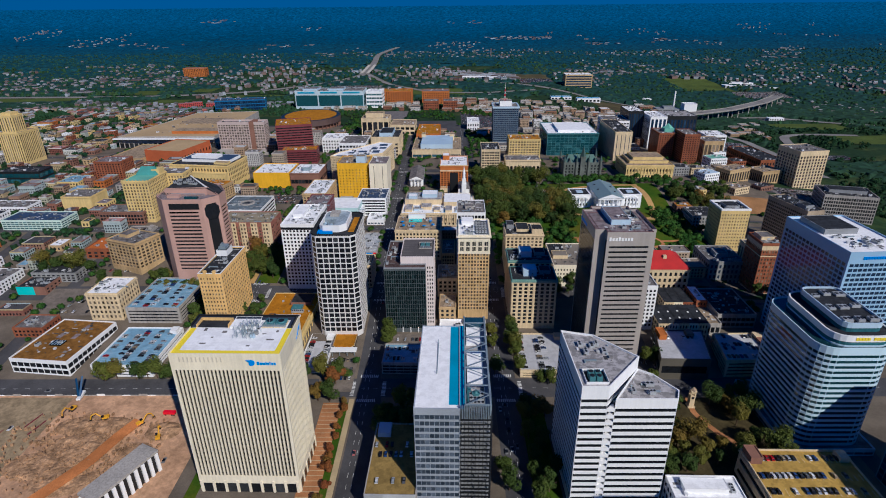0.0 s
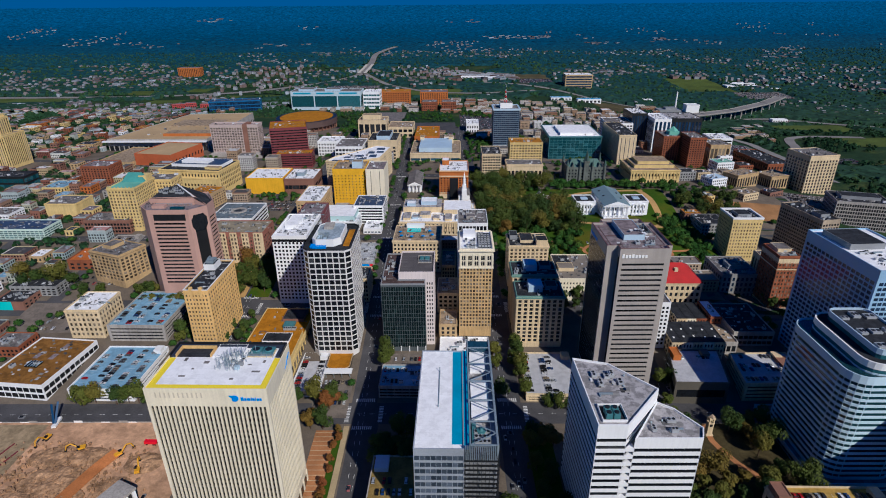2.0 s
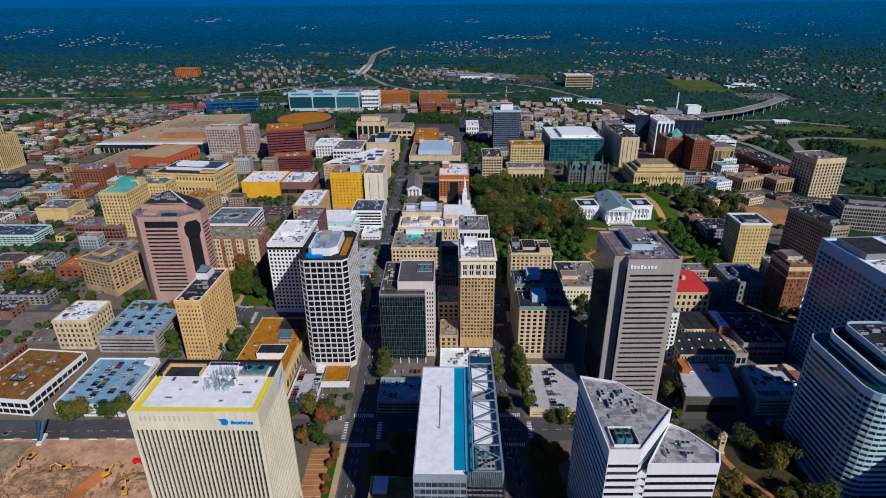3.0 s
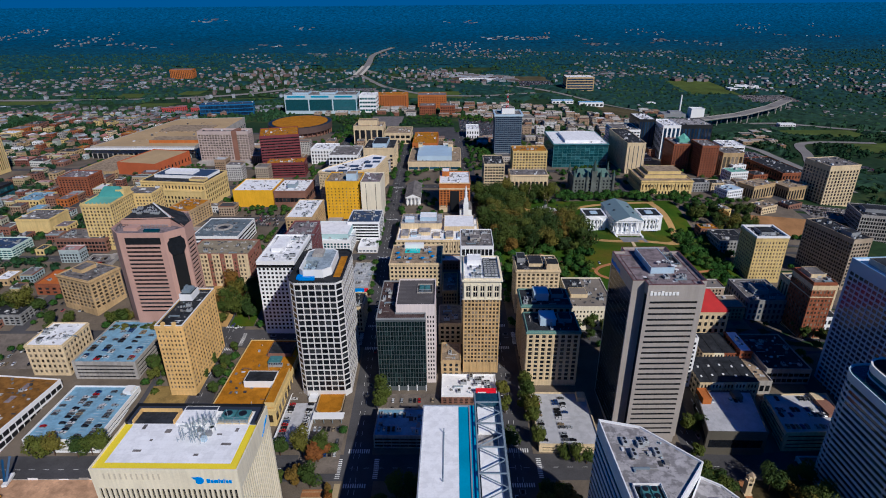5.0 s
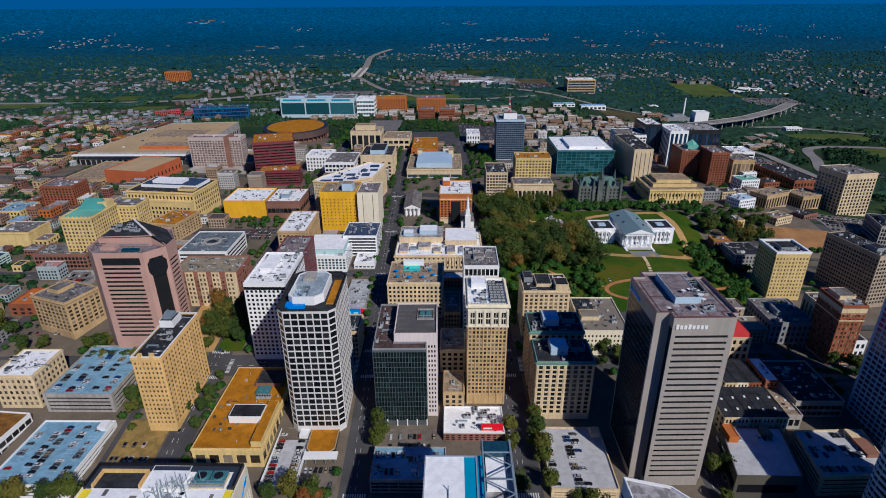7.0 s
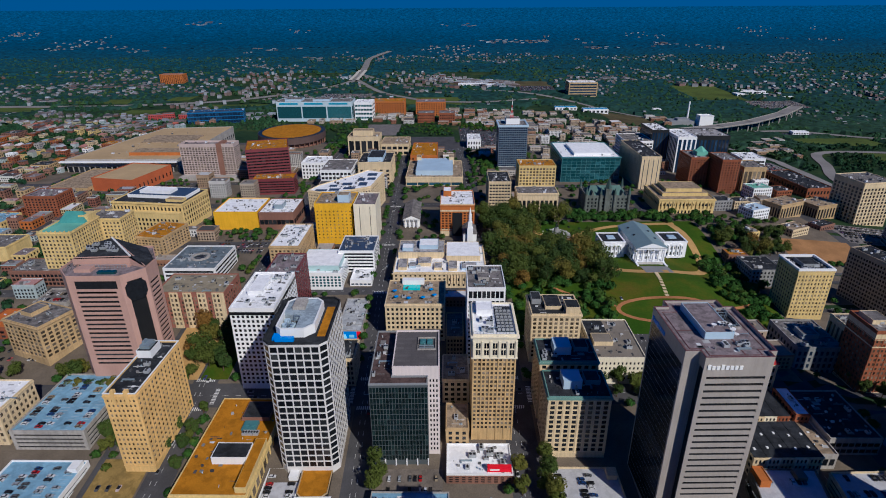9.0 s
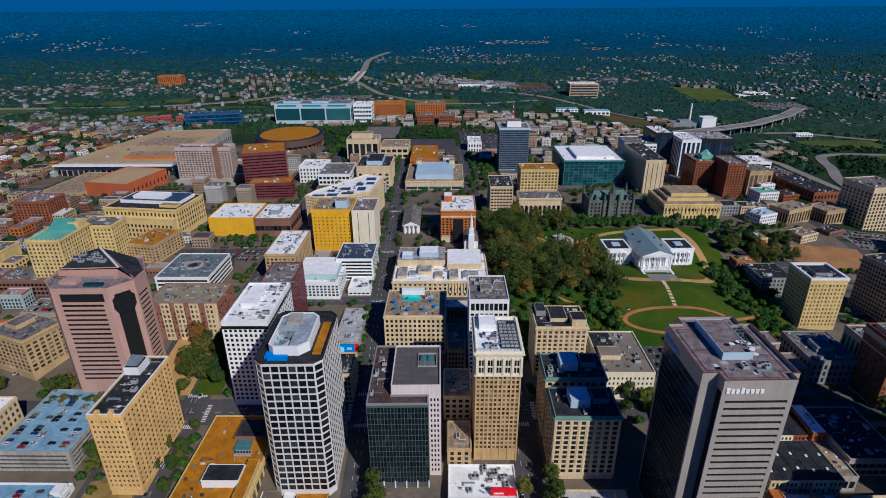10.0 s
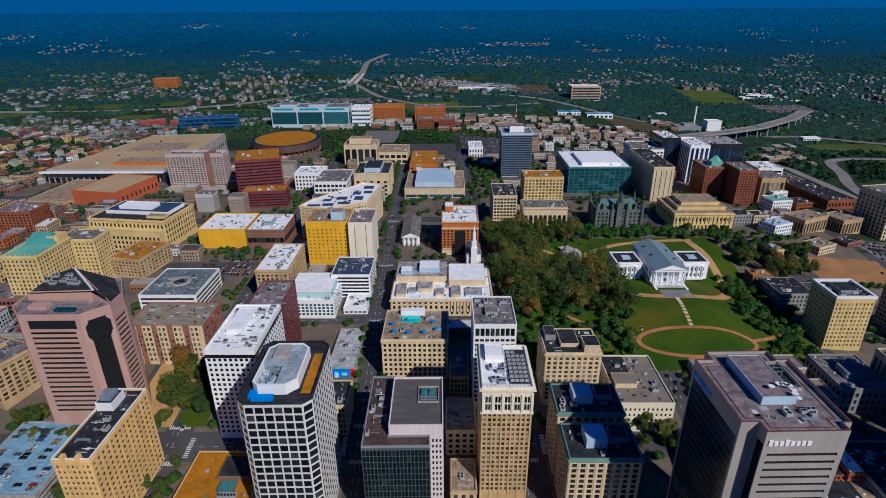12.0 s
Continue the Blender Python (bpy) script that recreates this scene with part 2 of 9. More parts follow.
# ---------------------------------------------------------------- mesh helpers
class Shape:
    """Gathers prisms and boxes into one mesh."""

    def __init__(self):
        self.v, self.f, self.mi, self.seen = [], [], [], {}

    def quad(self, *pts):
        """A face whose corners are shared with its neighbours, so that a wall is one piece."""
        ids = []
        for p in pts:
            k = (round(p[0], 3), round(p[1], 3), round(p[2], 3))
            if k not in self.seen:
                self.seen[k] = len(self.v)
                self.v.append(p)
            ids.append(self.seen[k])
        if len(set(ids)) > 2:
            self.f.append(tuple(dict.fromkeys(ids)))
            self.mi.append(0)

    def prism(self, poly, za, zb, mi=0, cap=True):
        k, n = len(self.v), len(poly)
        self.v += [(x, y, za) for x, y in poly] + [(x, y, zb) for x, y in poly]
        for i in range(n):
            j = (i + 1) % n
            self.f.append((k + i, k + j, k + n + j, k + n + i))
        self.mi += [mi] * n
        if cap:
            self.f += [tuple(range(k + n, k + 2 * n)), tuple(reversed(range(k, k + n)))]
            self.mi += [mi, mi]
        return self

    def box(self, x0, x1, y0, y1, z0, z1, mi=0):
        return self.prism([(x0, y0), (x1, y0), (x1, y1), (x0, y1)], z0, z1, mi)

    def obox(self, o, ux, uy, u0, u1, n0, n1, z0, z1, mi=0):
        """A box along the direction (ux, uy) from o; n counts outward, to its right."""
        nx, ny = uy, -ux
        P = [(o[0] + ux * u + nx * n, o[1] + uy * u + ny * n) for u, n in ((u0, n1), (u1, n1), (u1, n0), (u0, n0))]
        return self.prism(P, z0, z1, mi)

    def plate(self, pts, o, ux, uy, n0, n1, mi=0):
        """A flat shape drawn in (along, up) on the wall that runs along (ux, uy) from o."""
        k, n = len(self.v), len(pts)
        for d in (n0, n1):
            self.v += [(o[0] + ux * u + uy * d, o[1] + uy * u - ux * d, z) for u, z in pts]
        for i in range(n):
            j = (i + 1) % n
            self.f.append((k + i, k + j, k + n + j, k + n + i)[::-1])
        self.f += [tuple(range(k + n, k + 2 * n)), tuple(reversed(range(k, k + n)))]
        self.mi += [mi] * (n + 2)
        return self

    def ring(self, poly, n0, n1, za, zb, mi=0):
        """A band round a footprint from offset n0 (inner) to n1 (outer)."""
        A, B, n, k = offset(poly, n0), offset(poly, n1), len(poly), len(self.v)
        for P, z in ((A, za), (B, za), (B, zb), (A, zb)):
            self.v += [(x, y, z) for x, y in P]
        for i in range(n):
            j = (i + 1) % n
            for a, b in ((0, 1), (1, 2), (2, 3), (3, 0)):
                self.f.append((k + b * n + i, k + a * n + i, k + a * n + j, k + b * n + j)[::-1])
            self.mi += [mi] * 4
        return self

    def beam(self, a, b, r, mi=0):
        a, b = Vector(a), Vector(b)
        d = (b - a).normalized()
        s = d.cross(Vector((0.31, 0.2, 0.93))).normalized() * r
        t = d.cross(s).normalized() * r
        k = len(self.v)
        for p in (a, b):
            self.v += [tuple(p + q) for q in (s + t, s - t, -s - t, -s + t)]
        for i in range(4):
            j = (i + 1) % 4
            self.f.append((k + i, k + j, k + 4 + j, k + 4 + i))
        self.f += [(k + 3, k + 2, k + 1, k), (k + 4, k + 5, k + 6, k + 7)]
        self.mi += [mi] * 6
        return self

    def cone(self, x, y, r0, r1, z0, z1, n=12, mi=0):
        k = len(self.v)
        for r, z in ((r0, z0), (r1, z1)):
            self.v += [(x + r * math.cos(i * math.tau / n), y + r * math.sin(i * math.tau / n), z) for i in range(n)]
        for i in range(n):
            j = (i + 1) % n
            self.f.append((k + i, k + j, k + n + j, k + n + i))
        self.f += [tuple(range(k + n, k + 2 * n)), tuple(reversed(range(k, k + n)))]
        self.mi += [mi] * (n + 2)
        return self

    def gable(self, x0, x1, y0, y1, z0, z1, along="x", mi=0, hip=0.0):
        k = len(self.v)
        if along == "x":
            m = (y0 + y1) / 2
            r = [(x0 + hip, m, z1), (x1 - hip, m, z1)]
            self.f += [(k, k + 1, k + 5, k + 4), (k + 2, k + 3, k + 4, k + 5), (k + 3, k, k + 4), (k + 1, k + 2, k + 5), (k + 3, k + 2, k + 1, k)]
        else:
            m = (x0 + x1) / 2
            r = [(m, y0 + hip, z1), (m, y1 - hip, z1)]
            self.f += [(k + 1, k + 2, k + 5, k + 4), (k + 3, k, k + 4, k + 5), (k, k + 1, k + 4), (k + 2, k + 3, k + 5), (k + 3, k + 2, k + 1, k)]
        self.v += [(x0, y0, z0), (x1, y0, z0), (x1, y1, z0), (x0, y1, z0)] + r
        self.mi += [mi] * 5
        return self

    def mesh(self, name, mats):
        me = bpy.data.meshes.new(name)
        me.from_pydata(self.v, [], self.f)
        for m in (mats if isinstance(mats, (list, tuple)) else [mats]):
            me.materials.append(m)
        if len(me.materials) > 1:
            me.polygons.foreach_set("material_index", self.mi)
        me.update()
        return me


def offset(poly, d):
    """The footprint (counter-clockwise) grown by d."""
    n, out = len(poly), []
    for i in range(n):
        p, q, r = Vector(poly[i - 1]), Vector(poly[i]), Vector(poly[(i + 1) % n])
        a, b = (q - p).normalized(), (r - q).normalized()
        na, nb = Vector((a.y, -a.x)), Vector((b.y, -b.x))
        s = na + nb
        out.append(tuple(q + s * (d / max(0.2, 1 + na.dot(nb)))))
    return out


def part(name, shape, mats, parent, label="", kind=""):
    """One mesh object under a thing or a part, in the thing's own axes."""
    ob = new(name, shape.mesh(name, mats) if isinstance(shape, Shape) else shape)
    ob.parent = parent
    return tagged(ob, label=label, kind=kind)


def thing(name, label, category, x, y, z, yaw=0.0, group="", kind=""):
    ob = new(name)
    ob.empty_display_size = 1
    ob.matrix_basis = pose(x, y, z, 0, 0, yaw)
    return tagged(ob, label=label, category=category, group=group, kind=kind)


def rect(w, d, x=0.0, y=0.0):
    return [(x, y), (x + w, y), (x + w, y + d), (x, y + d)]


PANES = {}
BUILT = []


def pane_mesh(w, h, mat):
    key = (round(w, 2), round(h, 2), mat.name)
    if key not in PANES:
        PANES[key] = Shape().box(-w / 2, w / 2, -0.06, 0.06, -h / 2, h / 2).mesh("pane", mat)
    return PANES[key]


def style(c, r, wf=0.6, hf=0.6, base=0.0, top=1.5, m=0.6, rec=0.3, proud=0.06, single=True, pw="pane"):
    """How a facade is divided: c columns and r rows of openings, the share of glass in each, and the plain height below and above."""
    return dict(c=c, r=r, wf=wf, hf=hf, base=base, top=top, m=m, rec=rec, proud=proud, single=single, pw=pw)


def facade(b, walls, rest, a, e, z0, z1, s, glass):
    """One side of a building, from a to e: a wall with real openings and reveals, and the panes set back in them."""
    L = math.hypot(e[0] - a[0], e[1] - a[1])
    ux, uy = (e[0] - a[0]) / L, (e[1] - a[1]) / L

    def at(u, z, n=0.0):
        return (a[0] + ux * u + uy * n, a[1] + uy * u - ux * n, z)

    if s is None:
        walls.quad(at(0, z0), at(L, z0), at(L, z1), at(0, z1))
        return
    rec, lo, hi = s["rec"], z0 + s["base"], z1 - s["top"]
    fh, cw = (hi - lo) / s["r"], (L - 2 * s["m"]) / s["c"]
    gw, gh = cw * s["wf"], fh * s["hf"]
    zs = [z0] + [v for i in range(s["r"]) for v in (lo + fh * (i + 0.5) - gh / 2, lo + fh * (i + 0.5) + gh / 2)] + [z1]
    us = [0] + [v for i in range(s["c"]) for v in (s["m"] + cw * (i + 0.5) - gw / 2, s["m"] + cw * (i + 0.5) + gw / 2)] + [L]
    for j in range(len(zs) - 1):
        for i in range(len(us) - 1):
            u0, u1, v0, v1 = us[i], us[i + 1], zs[j], zs[j + 1]
            if i % 2 and j % 2:
                A, B, C, D = at(u0, v0), at(u1, v0), at(u1, v1), at(u0, v1)
                E, F, G, H = at(u0, v0, -rec), at(u1, v0, -rec), at(u1, v1, -rec), at(u0, v1, -rec)
                walls.quad(A, B, F, E)
                walls.quad(B, C, G, F)
                walls.quad(C, D, H, G)
                walls.quad(D, A, E, H)
            else:
                walls.quad(at(u0, v0), at(u1, v0), at(u1, v1), at(u0, v1))
    turn = math.degrees(math.atan2(uy, ux))
    for r in range(s["r"]):
        z = lo + fh * (r + 0.5)
        for c in range(s["c"]):
            x, y, z = at(s["m"] + cw * (c + 0.5), z, 0.1 - rec)
            if s["single"]:
                ob = part(s["pw"], pane_mesh(gw + 0.1, gh + 0.1, glass[0]), None, b)
                ob.matrix_basis = pose(x, y, z, 0, 0, turn)
            else:
                rest.obox((x, y), ux, uy, -gw / 2 - 0.05, gw / 2 + 0.05, -0.06, 0.06, z - gh / 2 - 0.05, z + gh / 2 + 0.05)


COURSED = [TAN, BUFF, LIMESTONE, YELLOW, BRICK, BROWN, ORANGE]


def building(name, label, category, x, y, z1, poly, sides, wall, glass=GLASS, roof=ROOF_GREY, yaw=-1.0, parapet=1.2, cornice=0.0, cmat=None, z0=None, group=""):
    """A building on the footprint poly (its own axes, counter-clockwise from the front left corner at x, y) up to z1."""
    if z0 is None:
        ca, sa = math.cos(radians(yaw)), math.sin(radians(yaw))
        z0 = min(land(x + ca * px - sa * py, y + sa * px + ca * py) for px, py in poly) - 0.2
    b = thing(name, label, category, x, y, z0, yaw, group)
    ca, sa = math.cos(radians(yaw)), math.sin(radians(yaw))
    wx, wy = [x + ca * px - sa * py for px, py in poly], [y + sa * px + ca * py for px, py in poly]
    BUILT.append((min(wx) - 2, min(wy) - 2, max(wx) - min(wx) + 4, max(wy) - min(wy) + 4))
    h = z1 - z0
    walls, rest = Shape(), Shape()
    for i in range(len(poly)):
        facade(b, walls, rest, poly[i], poly[(i + 1) % len(poly)], 0, h - parapet, sides[i % len(sides)], glass)
    s0 = sides[0]
    if s0 and wall in COURSED and s0["r"] >= 2:
        fh = (h - parapet - s0["top"] - s0["base"]) / s0["r"]
        starts = []
        for r in range(s0["r"]):
            starts.append(len(walls.v))
            zs = s0["base"] + fh * (r + 0.5) - fh * s0["hf"] / 2
            walls.ring(poly, -0.1, 0.12, zs - 0.42, zs - 0.08)
        starts.append(len(walls.v))
        if s0["base"] > 2:
            walls.ring(poly, -0.1, 0.28, s0["base"] - 0.9, s0["base"] - 0.45)
            starts.append(len(walls.v))
        walls.ring(poly, -0.1, 0.25, h - parapet - s0["top"] + 0.1, h - parapet - s0["top"] + 0.5)
        for i, k in enumerate(starts):
            walls.f.append((starts[i - 1] if i else 0, k, k + 3 * len(poly)))
            walls.mi.append(0)
    if wall in COURSED and h > 12 and y < 1000:
        relief = Shape().ring(poly, -0.1, 0.5, h - parapet - 0.7, h - parapet - 0.25).ring(poly, -0.1, 0.3, h - parapet - 1.2, h - parapet - 0.7)
        for i in range(len(poly)):
            t = sides[i % len(sides)]
            if not t or t["c"] < 4:
                continue
            p, q = poly[i], poly[(i + 1) % len(poly)]
            L = math.hypot(q[0] - p[0], q[1] - p[1])
            cw = (L - 2 * t["m"]) / t["c"]
            half = min(0.42, cw * (1 - t["wf"]) * 0.36)
            every = 1 if cw > 4 else 2
            for k in range(0, t["c"] + 1, every):
                u = min(max(t["m"] + cw * k, half), L - half)
                relief.obox(p, (q[0] - p[0]) / L, (q[1] - p[1]) / L, u - half, u + half, -0.1, 0.2, max(0.2, t["base"] - 0.6), h - parapet - max(1.2, t["top"] - 0.3))
        part("wall_relief", relief, wall, b, kind="stuff")
    part("wall", walls, wall, b)
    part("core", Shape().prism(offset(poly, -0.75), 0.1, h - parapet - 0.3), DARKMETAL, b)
    if rest.v:
        part("window_panes", rest, glass[1], b, kind="stuff")
    part("roof", Shape().prism(offset(poly, -0.5), h - parapet - 0.35, h - parapet + 0.1), roof, b)
    part("parapet", Shape().ring(poly, -0.55, 0.03, h - parapet - 0.02, h), cmat or wall, b)
    if cornice:
        part("cornice", Shape().ring(poly, -0.3, cornice, h - parapet - 0.9, h - parapet - 0.1).ring(poly, -0.3, cornice * 0.5, h - parapet - 1.5, h - parapet - 0.9), cmat or wall, b)
    b["h"] = h - parapet + 0.1
    return b


def unit_mesh():
    s = Shape().box(-1.6, 1.6, -1.1, 1.1, 0.25, 1.9)
    for x in (-1.4, 1.1):
        s.box(x, x + 0.3, -1.0, 1.0, 0, 0.26)
    for x in (-0.8, 0.8):
        s.cone(x, 0, 0.62, 0.55, 1.88, 2.2, 12, 1)
    return s.mesh("air_handler", [surface("galvanised_sheet", (0.50, 0.52, 0.53), 0.5, 0.2, metal=0.3), DARKMETAL])


UNIT = unit_mesh()
VENT = Shape().cone(0, 0, 0.35, 0.35, 0, 0.9, 10).cone(0, 0, 0.55, 0.2, 0.9, 1.25, 10).mesh("roof_vent", [STEEL])


CLUTTER = []


def roof_kit(b, x0, x1, y0, y1, units=4, vents=5, seed=1):
    """Air handlers, ducts, vents and small plant on a roof."""
    R = random.Random(seed)
    far = b.matrix_basis.translation.y > 640
    z = b["h"]
    if not far and units and x1 - x0 > 10:
        units += 2
    small = Shape()
    for i in range(units):
        x, y, t = R.uniform(x0, x1), R.uniform(y0, y1), R.choice((0, 90))
        sx, sy, sz = R.uniform(0.7, 1.5), R.uniform(0.8, 1.4), R.uniform(0.8, 1.3)
        if far:
            w, d = (1.6 * sx, 1.1 * sy) if t == 0 else (1.1 * sy, 1.6 * sx)
            small.box(x - w, x + w, y - d, y + d, z, z + 1.9 * sz).cone(x, y, 0.6, 0.5, z + 1.9 * sz, z + 2.2 * sz, 8)
        else:
            part("air_handler", UNIT, None, b).matrix_basis = pose(x, y, z, 0, 0, t) @ Matrix.Diagonal((sx, sy, sz, 1))
    for i in range(min(vents, 2) if not far else 0):
        part("roof_vent", VENT, None, b).matrix_basis = pose(R.uniform(x0, x1), R.uniform(y0, y1), z)
    if vents > 3 and not far:
        x, y = R.uniform(x0, x1), R.uniform(y0, y1)
        part("duct", Shape().box(x, x + min(7, x1 - x0), y, y + 0.8, z + 0.2, z + 1.0).box(x, x + 0.8, y - 1.6, y, z + 0.2, z + 0.9), STEEL, b)
    n = int(min(46, max(5, (x1 - x0) * (y1 - y0) / 22)))
    for i in range(n if units or vents else 0):
        x, y, w, d = R.uniform(x0, x1), R.uniform(y0, y1), R.uniform(0.25, 1.0), R.uniform(0.25, 1.0)
        if R.random() < 0.25:
            small.box(x - 2.4 * w, x + 2.4 * w, y - 2 * d, y + 2 * d, z - 0.02, z + 0.03)
        elif R.random() < 0.3:
            small.box(x, x + R.uniform(2, 7), y, y + 0.18, z + 0.1, z + 0.35)
        elif R.random() < 0.4:
            small.cone(x, y, 0.22, 0.2, z, z + R.uniform(0.6, 1.6), 6)
        else:
            small.box(x - w, x + w, y - d, y + d, z, z + R.uniform(0.4, 1.5))
    if small.v:
        if not CLUTTER:
            CLUTTER.append(tones("roof_plant_paint", [(0, (0.03, 0.03, 0.035)), (0.35, (0.1, 0.1, 0.1)), (0.6, (0.28, 0.27, 0.26)), (0.8, (0.5, 0.5, 0.5)), (1, (0.75, 0.76, 0.78))]))
        part("roof_clutter", small, CLUTTER[0], b, kind="stuff")


def penthouse(b, x0, x1, y0, y1, h, mat, roof=ROOF_GREY, name="penthouse", z=None):
    z = b["h"] - 0.05 if z is None else z
    p = part(name, Shape().box(x0, x1, y0, y1, z, z + h).ring(rect(x1 - x0, y1 - y0, x0, y0), -0.25, 0.04, z + h - 0.3, z + h + 0.4), mat, b)
    part("roof_deck", Shape().box(x0 + 0.3, x1 - 0.3, y0 + 0.3, y1 - 0.3, z + h - 0.1, z + h + 0.12), roof, p)
    return p


def tones(name, stops):
    """One tone for each separate piece of a joined mesh."""
    m, n, l, p = nodes_of(name)
    c = ramp(n, l, n.new("ShaderNodeNewGeometry").outputs["Random Per Island"], stops)
    l.new(mul(n, l, c, ramp(n, l, noise_at(n, l, 0.6, 3), [(0.3, grey(0.7)), (0.7, grey(1.0))])), p.inputs["Base Color"])
    p.inputs["Roughness"].default_value = 0.85
    return m


# ---------------------------------------------------------------- ground, roads, pavements
def far_ground():
    m, n, l, p = nodes_of("grass_and_woodland_floor")
    a = noise_at(n, l, 0.011, 6, 0.65)
    b = noise_at(n, l, 0.12, 5, 0.7)
    c = ramp(n, l, a, [(0.3, (0.0172, 0.043, 0.0189)), (0.52, (0.0301, 0.0602, 0.0224)), (0.64, (0.0645, 0.0903, 0.0258)), (0.78, (0.14, 0.12, 0.0602))])
    d = ramp(n, l, b, [(0.3, grey(0.5)), (0.7, grey(1.0))])
    l.new(mul(n, l, c, d), p.inputs["Base Color"])
    p.inputs["Roughness"].default_value = 0.95
    p.inputs["Specular IOR Level"].default_value = 0.1
    return m


def span(a, b, step, extra=()):
    k = max(1, math.ceil((b - a) / step))
    return sorted({a + (b - a) * i / k for i in range(k + 1)} | {e for e in extra if a < e < b})


def sheet(name, xs, ys, lift, mat, skirt=0.0):
    """A piece of ground that follows the land, lifted by so much."""
    s = Shape()
    for y in ys:
        for x in xs:
            s.v.append((x, y, land(x, y) + lift))
    k = len(xs)
    for j in range(len(ys) - 1):
        for i in range(k - 1):
            s.f.append((j * k + i, j * k + i + 1, (j + 1) * k + i + 1, (j + 1) * k + i))
            s.mi.append(0)
    if skirt:
        loop = [(i, 0) for i in range(k)] + [(k - 1, j) for j in range(1, len(ys))] + [(i, len(ys) - 1) for i in range(k - 2, -1, -1)] + [(0, j) for j in range(len(ys) - 2, 0, -1)]
        o = len(s.v)
        for i, j in loop:
            v = s.v[j * k + i]
            s.v.append((v[0], v[1], v[2] - skirt))
        q = len(loop)
        for a in range(q):
            b = (a + 1) % q
            s.f.append((o + a, o + b, loop[b][1] * k + loop[b][0], loop[a][1] * k + loop[a][0]))
            s.mi.append(0)
    return new(name, s.mesh(name, mat))


MEADOW = surface("meadow_grass", (0.0869, 0.12, 0.0206), 0.95, 0.35, fine=0.2, broad=0.02)
BREAKS = [y for y, z in LAND]
GROUND = far_ground()
gx = span(-4700, -900, 200) + span(-900, 900, 20)[1:] + span(900, 4700, 200)[1:]
gy = span(-900, 200, 100) + span(200, 1400, 20, BREAKS)[1:] + span(1400, 5350, 90, BREAKS)[1:]
tagged(sheet("ground", gx, gy, 0, GROUND), label="grassy ground, raised far off to reach the camera's horizon", category="ground", kind="structure")

# downtown: the asphalt lies over the ground, and kerbed blocks over the asphalt
tagged(sheet("road", span(-700, 480, 20), span(150, 1260, 20, BREAKS), 0.06, ASPHALT), label="dark worn asphalt of the downtown streets", category="road", kind="structure")


COLS = [(-690, -575), (-562, -470), (-457, -358), (-345, -214), (-208, -180), (-162, -62), (-44, 38), (58, 154), (168, 262), (274, 465)]
ROWS = [(150, 332), (352, 455), (478, 588), (600, 690), (706, 820), (838, 930), (946, 1070), (1084, 1240)]
for cx0, cx1 in COLS:
    for ry0, ry1 in ROWS:
        if cx0 > 50 and cx0 < 170 and ry0 == 600:
            continue
        dx = -0.018 * ((ry0 + ry1) / 2 - 300)
        tagged(sheet("pavement", span(cx0 + dx, cx1 + dx, 20), span(ry0, ry1, 20, BREAKS), 0.2, PAVING, 0.16), label="grey concrete pavement of a city block with kerb", category="pavement", kind="structure")


def stripes(name, boxes, lift=0.085):
    s = Shape()
    for x0, x1, y0, y1 in boxes:
        k = len(s.v)
        s.v += [(x, y, land(x, y) + lift) for x, y in ((x0, y0), (x1, y0), (x1, y1), (x0, y1))]
        s.f.append((k, k + 1, k + 2, k + 3))
        s.mi.append(0)
    return tagged(new(name, s.mesh(name, LINE)), label="worn white road markings on asphalt", category="road marking", kind="structure")


marks = []
for y in range(160, 1200, 9):
    for off in (-53, 48, -172, 161):
        x = off - 0.018 * (y - 300)
        marks += [(x - 0.1, x + 0.1, y, y + 3.5), (x - 3.4, x - 3.2, y, y + 3.5)]
for xx in range(-680, 460, 9):
    for y in (342, 466, 594, 698, 829, 938):
        marks.append((xx, xx + 3.5, y - 0.1, y + 0.1))
stripes("lane_markings", marks)
walks = []
for off in (-53, 48, -172):
    for yy in (327, 353, 452, 480, 590, 693, 822):
        x = off - 0.018 * (yy - 300)
        walks += [(x - 7 + 1.4 * i, x - 6.3 + 1.4 * i, yy, yy + 3.2) for i in range(10)]
    for yy in (342, 466):
        x = off - 0.018 * (yy - 300)
        for sx in (-13, 10):
            walks += [(x + sx, x + sx + 3, yy - 8 + 1.4 * i, yy - 7.3 + 1.4 * i) for i in range(11)]
stripes("zebra_crossing", walks, 0.09)

# capitol square
tagged(sheet("lawn", span(58, 300, 10), span(530, 780, 10, BREAKS), 0.5, LAWN, 0.3), label="mown green lawn of the capitol square", category="lawn", kind="structure")
# building site
tagged(sheet("bare_site", span(-345, -158, 10), span(160, 334, 10), 0.3, DIRT, 0.3), label="pale orange earth of a demolition site", category="ground", kind="structure")
tagged(sheet("plaza", span(-84, -70.5, 8), span(215, 326, 10), 0.3, BRICKPAVING, 0.2), label="red brick plaza beside the white tower", category="pavement", kind="structure")
# Brown ground whose colour is darkened for the shade between the towers.
tagged(sheet("garden_lawn", span(128, 218, 10), span(258, 331, 10), 0.26, surface("shade_dark_ground", (0.075, 0.06, 0.025), 0.95, 0.4, fine=0.6, broad=0.12), 0.2), label="brown garden ground between the towers, darkened for its shade", category="ground", kind="structure")
bands = Shape()
for x in (-82.5, -79, -75.5, -72):
    bands.box(x - 0.2, x + 0.2, 215, 326, land(x, 216) + 0.2, land(x, 216) + 0.345)
